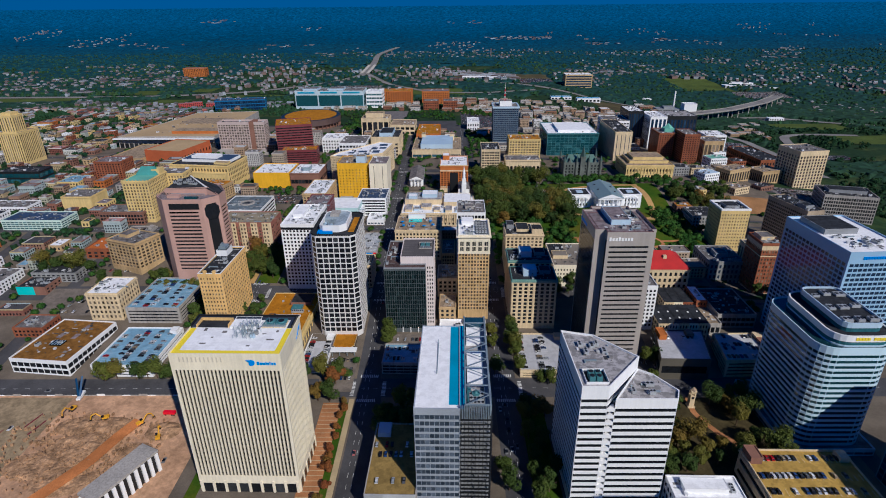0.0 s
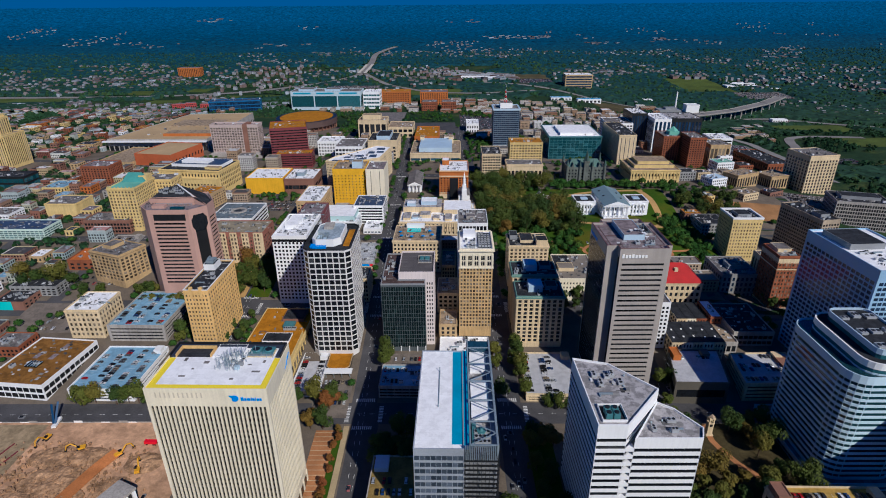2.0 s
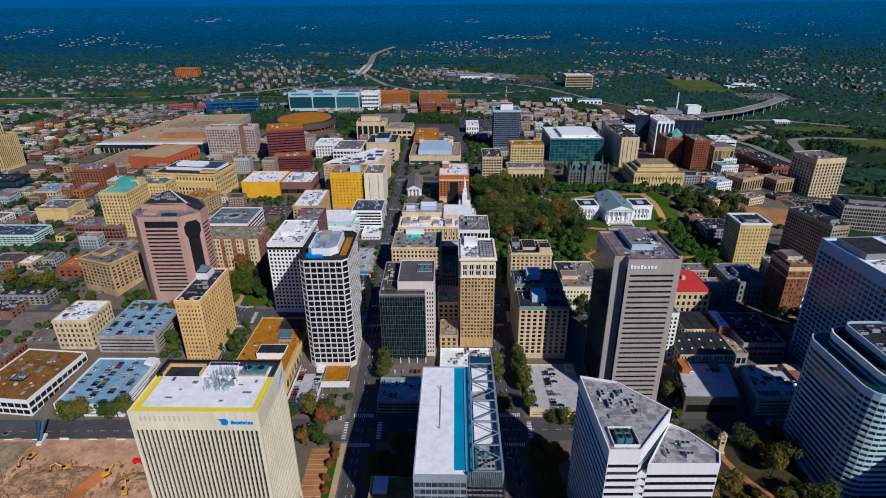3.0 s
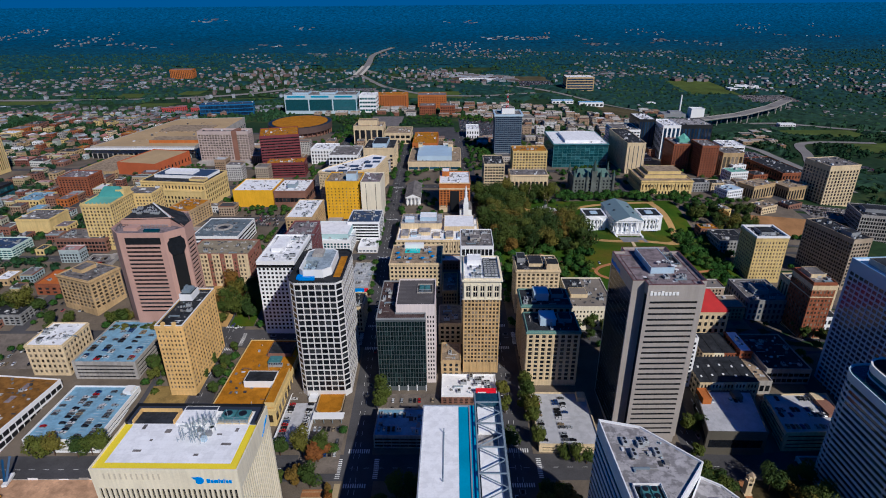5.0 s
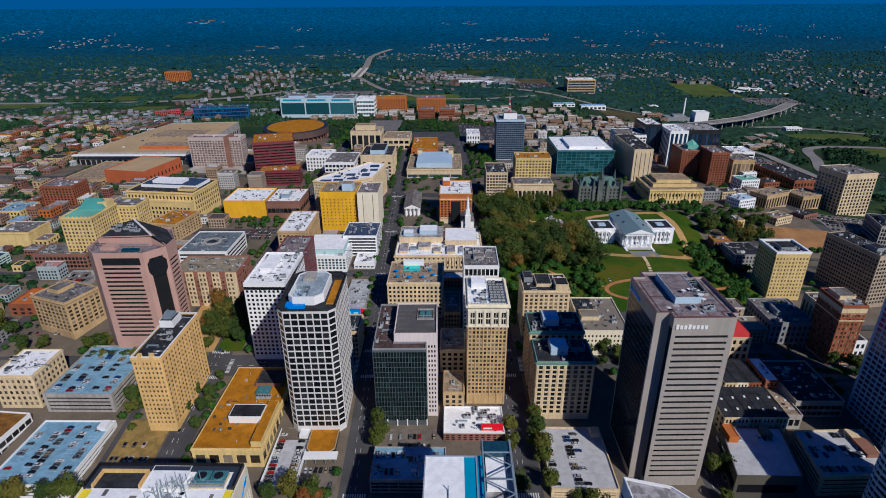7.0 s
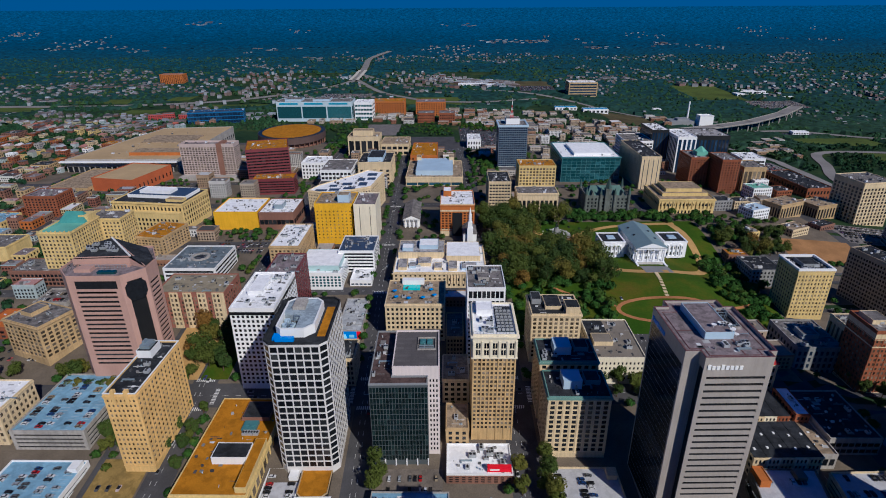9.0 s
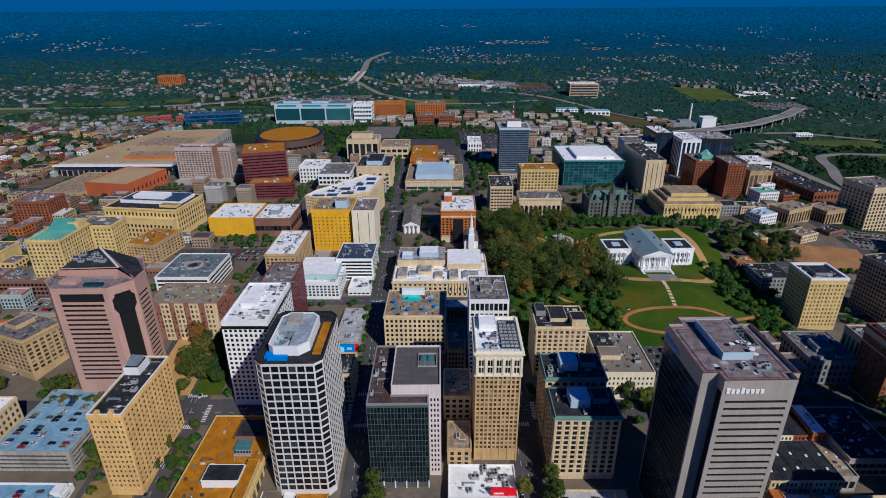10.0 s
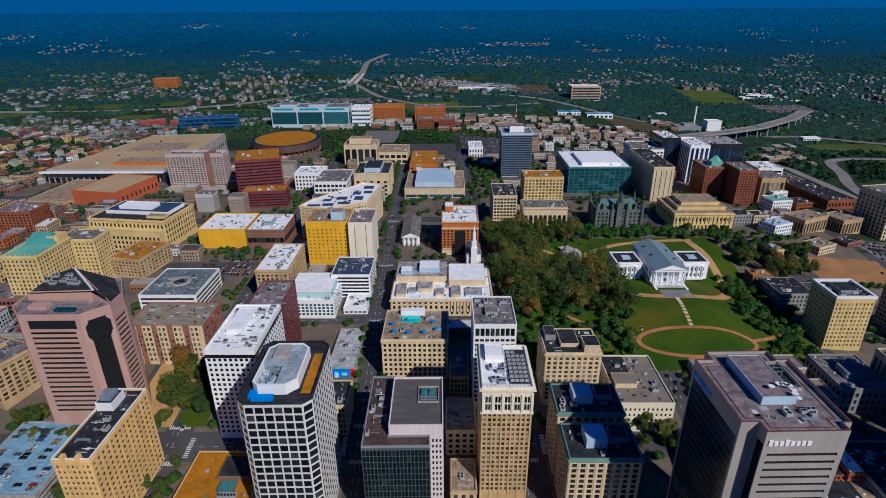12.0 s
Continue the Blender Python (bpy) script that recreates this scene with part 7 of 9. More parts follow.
for i in range(5):
    row = plain("terrace_house", "narrow terrace house with black roof and pale front", 177 + i * 8.1, 396, 12, 8, 30, (3, 6, 3, 0.4, 0.5, 1, 1), (LIMESTONE, CREAM, LIMESTONE, CREAM, LIMESTONE)[i], GLASS, ROOF_DARK, kit=(1, 1), parapet=0.3, one=False, cmat=ROOF_DARK)
    for k in range(2):
        part("skylight", Shape().box(2.6 + (i * 3 + k * 5) % 3, 3.8 + (i * 3 + k * 5) % 3, 6 + 11 * k + i % 3, 7.6 + 11 * k + i % 3, row["h"], row["h"] + 0.5), PAINT_WHITE, row, "white roof light")
for i in range(3):
    plain("terrace_house", "narrow terrace house with dark roof", 194 + i * 8.1, 431, 12, 8, 27, (3, 6, 3, 0.4, 0.5, 1, 1), (LIMESTONE, CREAM, BRICK)[i], GLASS, ROOF_DARK, kit=(1, 2), parapet=0.3, one=False, cmat=ROOF_DARK)
plain("old_brick_house", "old red brick house with grey roof", 221, 430, 14, 9, 27, (3, 7, 3, 0.4, 0.5, 1, 1), BRICK, GLASS, ROOF_WHITE, kit=(1, 2), parapet=0.5, one=False)
plain("grey_low_office", "low grey office with flat concrete roof", 232, 412, 11, 32, 46, (8, 10, 2, 0.7, 0.5, 1, 2), CONCRETE, GLASS, ROOF_DARK, kit=(2, 3), one=False)
plain("flat_passage", "long low building with tan roof", 218, 402, 8, 13, 46, (3, 8, 1, 0.6, 0.5, 1, 1), CONCRETE, GLASS, ROOF_TAN, kit=(1, 2))
plain("white_low_house", "low white house with dark windows", 312, 486, 9, 20, 14, (5, 4, 2, 0.5, 0.5, 1, 1), WHITE, GLASS, ROOF_DARK, kit=(1, 1))
plain("white_roof_house", "low white building with white roof and parapet", 128, 228, 6, 38, 16, (8, 4, 3, 0.5, 0.5, 1, 1), WHITE, GLASS, ROOF_WHITE, kit=(3, 2), pent=(6, 30, 4, 12, 3, WHITE), one=False)
plain("tower_podium", "dark glass podium of the round-cornered tower", 218, 276, -6, 54, 70, (9, 10, 1, 0.9, 0.5, 0.5, 1), PALEBLUE, GLASS_BLUE, ROOF_GREY, kit=None, yaw=0, one=False)
plain("bus_station_block", "blue-grey block beside the open deck", -45, 357, 2, 44, 26, (8, 6, 3, 0.9, 0.5, 1, 1), CONCRETE, GLASS, DECK, kit=(3, 3), one=False)

ck = thing("clock_tower", "slender pale stone clock tower in the garden", "clock tower", 176, 322, land(176, 322) + 0.1)
part("plinth", Shape().box(-2.4, 2.4, -2.4, 2.4, 0, 1.2), LIMESTONE, ck)
part("shaft", Shape().box(-1.7, 1.7, -1.7, 1.7, 1.2, 10.2).ring(rect(3.4, 3.4, -1.7, -1.7), -0.3, 0.25, 9.8, 10.4), LIMESTONE, ck)
for ex, ey_ in ((-1.4, -1.4), (1.4, -1.4), (1.4, 1.4), (-1.4, 1.4)):
    part("belfry_pier", Shape().box(ex - 0.35, ex + 0.35, ey_ - 0.35, ey_ + 0.35, 10.2, 13.6), LIMESTONE, ck)
part("belfry_top", Shape().box(-1.95, 1.95, -1.95, 1.95, 13.6, 14.3), LIMESTONE, ck)
part("cap", Shape().cone(0, 0, 2.5, 0.1, 14.3, 16.6, 4), ROOF_TAN, ck)
part("clock_face", Shape().box(-0.9, 0.9, -1.85, -1.7, 7.6, 9.4), DARKMETAL, ck)

# houses east of the square
for label, x, y, hgt, w, d, turn, wall, roof in (
        ("dark brick town house with black roof", 346, 820, 14, 24, 20, 4, GREYSTONE, ROOF_DARK),
        ("pale stone town house with dark roof", 374, 824, 13, 18, 18, 4, LIMESTONE, ROOF_DARK),
        ("cream town house with a small gable", 396, 826, 12, 14, 20, 4, CREAM, ROOF_GREY),
        ("buff stone block with tall windows and cornice", 421, 801, 19, 42, 26, 24, BUFF, ROOF_TAN),
        ("buff stone block with tall windows and cornice", 478, 815, 19, 36, 30, 18, BUFF, ROOF_TAN),
        ("white painted town house with pale blue roof", 378, 786, 14, 27, 22, 20, WHITE, PALEBLUE),
        ("small yellow house with grey roof", 340, 730, 10, 19, 15, 8, YELLOW, ROOF_GREY),
        ("pale pink low house with tan roof", 400, 738, 11, 28, 20, 24, LIMESTONE, ROOF_TAN),
        ("dark stone house under trees", 304, 642, 19, 30, 34, -1, GREYSTONE, ROOF_DARK),
        ("dark stone house under trees", 336, 636, 18, 34, 30, -1, GREYSTONE, ROOF_DARK),
        ("brown house with rusty roof", 300, 682, 15, 20, 16, -1, BROWN, ROOF_BROWN),
        ("low dark shed with flat black roof", 450, 764, 7, 26, 16, 24, BROWN, ROOF_DARK),
        ("white house with green copper roof", 426, 876, 19, 28, 24, 8, WHITE, ROOF_GREEN),
        ("white house with pale roof", 446, 912, 22, 22, 20, 8, WHITE, ROOF_WHITE),
        ("dark red brick house with flat roof", 474, 900, 13, 24, 24, 8, BRICK, ROOF_DARK),
        ("red painted low shop by the lot", 538, 862, 8, 20, 14, 10, PAINT_RED, ROOF_PINK)):
    old = wall is BUFF
    plain("town_house", label, x, y, land(x + w / 2, y) + hgt, w, d, (max(3, int(w / (5 if old else 3.5))), max(3, int(d / 3.5)), 1 if old else max(1, int(hgt / 4)), 0.45 if old else 0.4, 0.7 if old else 0.5, 2 if old else 1, 3 if old else 1), wall, GLASS, roof, kit=(2, 2), parapet=0.6, yaw=turn, cornice=0.5 if old else 0.0, one=not old)
plain("long_brick_depot", "long low brick depot with white roof plant", 534, 925, 6, 42, 100, (8, 16, 2, 0.4, 0.5, 2, 2), BRICK, GLASS, ROOF_DARK, kit=(12, 6), yaw=6)

# low streets to the west, one house after another
WEST = random.Random(5)
walls_w = [BRICK, BROWN, BUFF, LIMESTONE, ORANGE, WHITE, YELLOW, CONCRETE, BRICK, BROWN]
roofs_w = [ROOF_GREY, ROOF_DARK, ROOF_WHITE, ROOF_BROWN, ROOF_TAN, ROOF_GREY, ROOF_DARK, ROOF_PINK, DECK]
SHOP_WORDS = {BRICK: "red brick", BROWN: "brown brick", BUFF: "buff brick", LIMESTONE: "pale stone", ORANGE: "orange brick", WHITE: "white painted", YELLOW: "yellow brick", CONCRETE: "grey concrete"}


def free(x, y, w, d, taken):
    return all(x + w < a or x > a + c or y + d < b or y > b + e for a, b, c, e in taken)


taken = [(-340, 350, 190, 140), (-330, 480, 180, 200), (-400, 600, 240, 240), (-610, 890, 440, 520), (-275, 590, 230, 300), (-700, 870, 60, 80), (-190, 340, 600, 400), (-260, 860, 800, 260)]
fixed = [("glass_office_low", "pale teal glass office with dark roof", -506, 594, 30, 70, 30, (14, 6, 4, 0.7, 0.5, 1, 1), surface("mint_white_panel", (0.6, 0.74, 0.64), 0.6, 0.08), GLASS_TEAL, BLUE_ROOF),
         ("yellow_wall_house", "flat building with blank yellow side wall", -478, 660, 36, 38, 34, (0, 0, 2, 0.4, 0.5, 1, 1), YELLOW, GLASS, ROOF_GREY),
         ("brick_apartments", "tall dark brick apartment block", -513, 792, 46, 40, 34, (9, 8, 7, 0.4, 0.5, 2, 2), BRICK, GLASS, ROOF_PINK),
         ("brick_office_low", "brown brick office with square windows", -399, 606, 35, 52, 28, (14, 7, 3, 0.6, 0.55, 1, 2), BROWN, GLASS, ROOF_GREY),
         ("orange_roof_hall", "red brick hall with orange roof", -372, 530, 22, 34, 30, (5, 5, 2, 0.4, 0.5, 1, 2), BRICK, GLASS, ROOF_ORANGE),
         ("grey_loft", "grey stone loft house with dark roof", -400, 486, 16, 44, 30, (9, 6, 3, 0.5, 0.5, 1, 1), GREYSTONE, GLASS, ROOF_DARK),
         ("low_shop", "low brown house with dark flat roof and turquoise side", -400, 464, 12, 28, 28, (0, 5, 2, 0.4, 0.5, 1, 1), BROWN, GLASS, ROOF_DARK),
         ("dark_glass_house", "low dark glass building with pale roof", -640, 770, 38, 60, 30, (8, 5, 2, 0.9, 0.6, 1, 1), DARKMETAL, GLASS_TEAL, ROOF_DARK),
         ("white_wing", "long white two-storey wing with grey roof", -560, 640, 30, 52, 26, (14, 6, 3, 0.5, 0.5, 1, 1), WHITE, GLASS, ROOF_GREY),
         ("brick_shop_row", "row of old brick shops with flat roofs", -360, 402, 6, 26, 22, (7, 6, 2, 0.45, 0.5, 1, 1), BRICK, GLASS, ROOF_GREY)]
for name, label, x, y, z1, w, d, st, wall, glass, roof in fixed:
    low_house = plain(name, label, x, y, z1, w, d, st, wall, glass, roof, kit=(3, 3), one=False)
    if name == "low_shop":
        part("turquoise_wall", Shape().obox((0, 0), 1, 0, 0.2, 17, 0.02, 0.14, 0.5, 9), TURQUOISE, low_house, "turquoise painted wall")
    taken.append((x - 3, y - 3, w + 6, d + 6))
for k in range(900):
    x, y = WEST.uniform(-960, -350), WEST.uniform(430, 1420)
    if x < -345 - (y - 400) * 0.95 - 160:
        continue
    big = WEST.random() < 0.3
    w, d, hgt = WEST.uniform(9, 16) + 18 * big, WEST.uniform(12, 22) + 14 * big, WEST.choice((6, 7, 8, 10, 12)) + 4 * big
    bx = (x + 345) % 118
    if bx + w > 106 or not free(x, y, w, d, taken) or ((y - 340) % 122) + d > 108:
        continue
    taken.append((x - 1.5, y - 1.5, w + 3, d + 3))
    wall = WEST.choice(walls_w)
    plain("shop_house", f"{SHOP_WORDS[wall]} low house of shops and flats with flat roof", x, y, land(x, y) + hgt, w, d, (max(2, int(w / 4)), max(2, int(d / 4)), max(1, int(hgt / 4)), 0.4, 0.5, 0.8, 0.8), wall, GLASS, WEST.choice(roofs_w), kit=(1 if big else 0, 1), parapet=0.6, one=False)
    if len(taken) > 150:
        break

# more blocks between them, too many to tell apart
def small_block(x, y, w, d, hgt, walls, roofs, panes, R):
    z = land(x, y) - 0.3
    walls.box(x, x + w, y, y + d, z, z + hgt)
    roofs.box(x + 0.3, x + w - 0.3, y + 0.3, y + d - 0.3, z + hgt - 0.3, z + hgt + 0.05)
    for e in ((x - 0.1, x + w + 0.1, y - 0.1, y + 0.3), (x - 0.1, x + w + 0.1, y + d - 0.3, y + d + 0.1), (x - 0.1, x + 0.3, y + 0.3, y + d - 0.3), (x + w - 0.3, x + w + 0.1, y + 0.3, y + d - 0.3)):
        walls.box(*e, z + hgt - 0.2, z + hgt + 0.8)
    for f in range(int(hgt / 3.4)):
        for u in range(int(w / 3)):
            panes.box(x + 0.9 + u * 3, x + 2.4 + u * 3, y - 0.08, y - 0.005, z + 1.3 + f * 3.3, z + 3.2 + f * 3.3)
        for u in range(int(d / 3)):
            side = (x + w + 0.005, x + w + 0.08) if x < 0 else (x - 0.08, x - 0.005)
            panes.box(*side, y + 0.9 + u * 3, y + 2.4 + u * 3, z + 1.3 + f * 3.3, z + 3.2 + f * 3.3)
    for u in range(R.choice((1, 2, 3, 4))):
        a, b2 = R.uniform(x + 1, x + w - 4), R.uniform(y + 1, y + d - 4)
        roofs.box(a, a + R.uniform(1.2, 3), b2, b2 + R.uniform(1.2, 3), z + hgt, z + hgt + R.uniform(0.8, 2.6))


taken = taken + BUILT
row_w, row_r, row_p = Shape(), Shape(), Shape()
for k in range(6000):
    x, y = WEST.uniform(-1000, -348), WEST.uniform(430, 1010)
    if x < -345 - (y - 400) * 0.95 - 190:
        continue
    w, d, hgt = WEST.uniform(9, 24), WEST.uniform(10, 24), WEST.uniform(6, 14)
    if (x + 345) % 118 + w > 106 or (y - 340) % 122 + d > 108 or not free(x, y, w, d, taken):
        continue
    taken.append((x - 2.5, y - 2.5, w + 5, d + 5))
    small_block(x, y, w, d, hgt, row_w, row_r, row_p, WEST)
mid_w, mid_r, mid_p = Shape(), Shape(), Shape()
full = list(BUILT) + [(-175, 1330, 77, 145), (-72, 1180, 96, 130), (-240, 670, 50, 44), (-380, 1180, 150, 170), (-80, 730, 45, 80)]
for x0, x1, y0, y1, n, tall in ((-345, -66, 838, 1100, 500, 24), (-345, -66, 640, 830, 400, 12), (130, 470, 960, 1280, 260, 18), (-70, 150, 1090, 1180, 200, 10), (420, 640, 840, 1040, 300, 12), (170, 262, 396, 520, 300, 12), (-40, 40, 430, 590, 200, 12), (60, 156, 840, 1000, 300, 16), (-330, -70, 1480, 1620, 100, 10), (-20, 170, 1440, 1700, 160, 9), (620, 800, 1240, 1420, 10, 8), (170, 430, 1290, 1500, 260, 15), (170, 330, 1500, 1700, 40, 9), (560, 660, 1560, 1720, 14, 9)):
    for k in range(n):
        x, y = WEST.uniform(x0, x1), WEST.uniform(y0, y1)
        w, d, hgt = WEST.uniform(11, 30), WEST.uniform(12, 28), WEST.uniform(6, tall)
        sx = 0.018 * (y - 300)
        if y < 1240 and (not any(a + 4 < x + sx and x + w + sx < b - 4 for a, b in COLS) or not any(a + 3 < y and y + d < b - 3 for a, b in ROWS)):
            continue
        if not free(x, y, w, d, full):
            continue
        full.append((x - 3, y - 3, w + 6, d + 6))
        small_block(x, y, w, d, hgt, mid_w, mid_r, mid_p, WEST)
tagged(new("low_block_walls", mid_w.mesh("low_block_walls", tones("low_block_walls", [(0, (0.26, 0.10, 0.0562)), (0.3, (0.37, 0.24, 0.13)), (0.6, (0.47, 0.39, 0.29)), (0.85, (0.55, 0.53, 0.50)), (1, (0.80, 0.80, 0.78))]))), label="walls of low downtown blocks", category="houses", kind="stuff")
tagged(new("low_block_roofs", mid_r.mesh("low_block_roofs", tones("low_block_roofs", [(0, (0.0516, 0.0516, 0.0559)), (0.35, (0.19, 0.18, 0.17)), (0.6, (0.31, 0.23, 0.14)), (0.85, (0.44, 0.44, 0.44)), (1, (0.77, 0.77, 0.77))]))), label="flat roofs of low downtown blocks with plant", category="houses", kind="stuff")
tagged(new("low_block_windows", mid_p.mesh("low_block_windows", GLASS[1])), label="dark windows of the low downtown blocks", category="windows", kind="stuff")

# dense rows of old brick terraces farther west, too many to tell apart
for k in range(5200):
    x, y = WEST.uniform(-1500, -560), WEST.uniform(640, 1560)
    if (y - 340) % 61 > 40 or (x + 345) % 59 > 46:
        continue
    x, y = x - x % 1.0, 340 + (y - 340) // 61 * 61 + ((y - 340) % 61) // 20 * 20
    w, d, hgt = WEST.uniform(6, 13), WEST.uniform(9, 15), WEST.uniform(6, 10)
    if WEST.random() < 0.35 or noise.noise((x * 0.006, y * 0.006, 3.3)) < -0.12 or not free(x, y, w, d, taken):
        continue
    taken.append((x - 0.4, y - 0.4, w + 0.8, d + 0.8))
    z = land(x, y) - 0.3
    row_w.box(x, x + w, y, y + d, z, z + hgt)
    if WEST.random() < 0.55:
        row_r.box(x - 0.15, x + w + 0.15, y - 0.15, y + d + 0.15, z + hgt - 0.3, z + hgt + 0.5)
    else:
        row_r.gable(x - 0.3, x + w + 0.3, y - 0.3, y + d + 0.3, z + hgt - 0.1, z + hgt + 3, "x" if w > d else "y")
    for c in range(int(w / 2.6)):
        for f in range(2):
            u = x + 1 + c * 2.6
            row_p.box(u, u + 1.1, y - 0.08, y - 0.005, z + 1.2 + f * 3, z + 2.8 + f * 3)
    if len(taken) > 1500:
        break
tagged(new("terrace_row_walls", row_w.mesh("terrace_row_walls", tones("terrace_walls", [(0, (0.18, 0.0586, 0.0406)), (0.3, (0.29, 0.13, 0.082)), (0.5, (0.37, 0.28, 0.17)), (0.65, (0.56, 0.46, 0.22)), (0.8, (0.35, 0.45, 0.46)), (1, (0.74, 0.72, 0.66))]))), label="walls of old brick terrace rows", category="houses", kind="stuff")
tagged(new("terrace_row_roofs", row_r.mesh("terrace_row_roofs", tones("terrace_roofs", [(0, (0.043, 0.043, 0.0473)), (0.35, (0.14, 0.13, 0.13)), (0.55, (0.26, 0.22, 0.21)), (0.7, (0.31, 0.34, 0.38)), (0.85, (0.50, 0.50, 0.52)), (0.93, (0.40, 0.099, 0.0629)), (1, (0.80, 0.80, 0.80))]))), label="flat and pitched roofs of old terrace rows", category="houses", kind="stuff")
tagged(new("terrace_row_windows", row_p.mesh("terrace_row_windows", GLASS[1])), label="small dark windows of the terrace rows", category="windows", kind="stuff")


# ---------------------------------------------------------------- capitol square: paths, steps, monument
def ribbon(name, pts, width, lift, mat, label, category="path", wide=None, closed=False):
    """A path or road of so much width along a few points, laid on the land."""
    P = [Vector(p) for p in pts]
    if closed:
        P.append(P[0])
    fine = []
    for i in range(len(P) - 1):
        a, b = P[max(0, i - 1)] if not closed else P[(i - 1) % (len(P) - 1)], P[i]
        c, d = P[i + 1], P[min(len(P) - 1, i + 2)] if not closed else P[(i + 2) % (len(P) - 1)]
        n = max(2, int((c - b).length / 8))
        for k in range(n):
            t = k / n
            fine.append(0.5 * ((2 * b) + (c - a) * t + (2 * a - 5 * b + 4 * c - d) * t * t + (3 * b - a - 3 * c + d) * t ** 3))
    fine.append(P[-1])
    s = Shape()
    for i, p in enumerate(fine):
        q = (fine[min(i + 1, len(fine) - 1)] - fine[max(i - 1, 0)]).normalized()
        if closed and i in (0, len(fine) - 1):
            q = (fine[1] - fine[-2]).normalized()
        for side in (1, 0, -1):
            x, y = p.x - q.y * width / 2 * side, p.y + q.x * width / 2 * side
            s.v.append((x, y, land(x, y) + (lift(i / len(fine)) if callable(lift) else lift)))
    for i in range(len(fine) - 1):
        for k in (0, 1):
            a = i * 3 + k
            s.f.append((a, a + 1, a + 4, a + 3)[::-1])
            s.mi.append(0)
    for k in range(len(s.f)):
        s.f[k] = s.f[k][::-1]
    return tagged(new(name, s.mesh(name, mat)), label=label, category=category, kind="structure")


ribbon("sandy_drive", [(131, 711), (142, 692), (157, 648), (175, 634), (206, 631), (238, 634), (260, 652), (272, 690), (276, 735), (270, 772)], 8.5, 0.62, GRAVELPATH, "sandy gravel drive round the capitol")
ribbon("sandy_drive", [(100, 742), (118, 724), (131, 711), (150, 735), (190, 760), (240, 770), (276, 772)], 7, 0.66, GRAVELPATH, "sandy gravel drive behind the capitol")
ribbon("brick_walk", [(193 + 46 * math.cos(a * math.tau / 16), 562 + 18 * math.sin(a * math.tau / 16)) for a in range(16)], 3.6, 0.64, BRICKPAVING, "red brick walk round the oval lawn", closed=True)
ribbon("brick_walk", [(147, 568), (120, 580), (95, 600), (80, 640), (78, 700)], 3.2, 0.6, BRICKPAVING, "red brick walk under the trees")
ribbon("brick_walk", [(239, 566), (262, 578), (290, 600), (310, 640)], 3.2, 0.6, BRICKPAVING, "red brick walk under the trees")
tagged(sheet("forecourt", [193, 205, 220], [628, 638, 646], 0.75, surface("grey_flagstone", (0.26, 0.26, 0.27), 0.85, 0.2), 0.3), label="grey flagstone forecourt below the capitol steps", category="pavement", kind="structure")
gs = thing("garden_stair", "flight of pale stone garden steps down the lawn", "stairs", 0, 0, 0, kind="structure")
for i in range(9):
    y = 582 + i * 5.2
    x = 196 + i * 0.7
    part("step", Shape().box(x - 1.6, x + 1.6, y, y + 3.4, land(x, y) - 0.2, land(x, y) + 0.95), LIMESTONE, gs)
mo = thing("monument", "round grey granite monument with bronze rider on its plinth", "monument", 127, 736, land(127, 736) + 0.2)
part("plaza_disc", Shape().cone(0, 0, 17, 17, 0, 0.4, 28), surface("pale_granite", (0.44, 0.43, 0.41), 0.7, 0.15), mo)
part("plinth", Shape().cone(0, 0, 6, 5, 0.4, 3, 16).cone(0, 0, 3, 2.4, 3, 9, 8), GREYSTONE, mo)
part("bronze_figure", Shape().box(-1.0, 1.0, -2.4, 2.4, 10.3, 12.4).box(-0.9, -0.4, -2.2, -1.7, 9, 10.4).box(0.4, 0.9, 1.6, 2.1, 9, 10.4).cone(0, 0.2, 0.6, 0.3, 12.4, 14.6, 8).beam((0, 2.3, 12.2), (0, 3.6, 13.6), 0.4), surface("bronze", (0.0516, 0.0688, 0.0516), 0.5, 0.3, metal=0.6), mo)
for i in range(12):
    a = i * math.tau / 12
    part("bollard", Shape().box(15.5 * math.cos(a) - 0.6, 15.5 * math.cos(a) + 0.6, 15.5 * math.sin(a) - 0.6, 15.5 * math.sin(a) + 0.6, 0.4, 1.4), PAINT_WHITE, mo)

ch = thing("white_church", "small white temple-fronted church with grey roof", "church", -48, 743, land(-48, 743) - 0.3)
part("nave", Shape().box(0, 19, 4, 60, 0, 11), PAINT_WHITE, ch)
part("roof", Shape().gable(-0.7, 19.7, 0, 60.6, 11, 15.5, "y"), ROOF_GREY, ch)
part("pediment", Shape().gable(0.5, 18.5, -0.25, -0.05, 11.1, 15, "y").box(0, 19, 0, 4, 10, 11), PAINT_WHITE, ch)
for i in range(4):
    part("column", Shape().cone(2.5 + i * 4.7, 0.8, 0.8, 0.65, 0, 10, 12), PAINT_WHITE, ch)
st = thing("church_steeple", "slim white church steeple with stepped tiers", "steeple", 26, 690, land(26, 690) - 0.3)
part("nave", Shape().box(-7, 7, 0, 26, 0, 14), PAINT_WHITE, st)
part("roof", Shape().gable(-7.6, 7.6, -0.4, 26.4, 14, 19, "y"), ROOF_GREY, st)
part("tier", Shape().box(-3, 3, -3.1, 2.9, 0, 22).box(-2.3, 2.3, -2.3, 2.3, 22, 28).cone(0, 0, 1.8, 1.5, 28, 34, 8), PAINT_WHITE, st)
part("spire", Shape().cone(0, 0, 1.8, 0.1, 34, 44, 8), PAINT_WHITE, st)


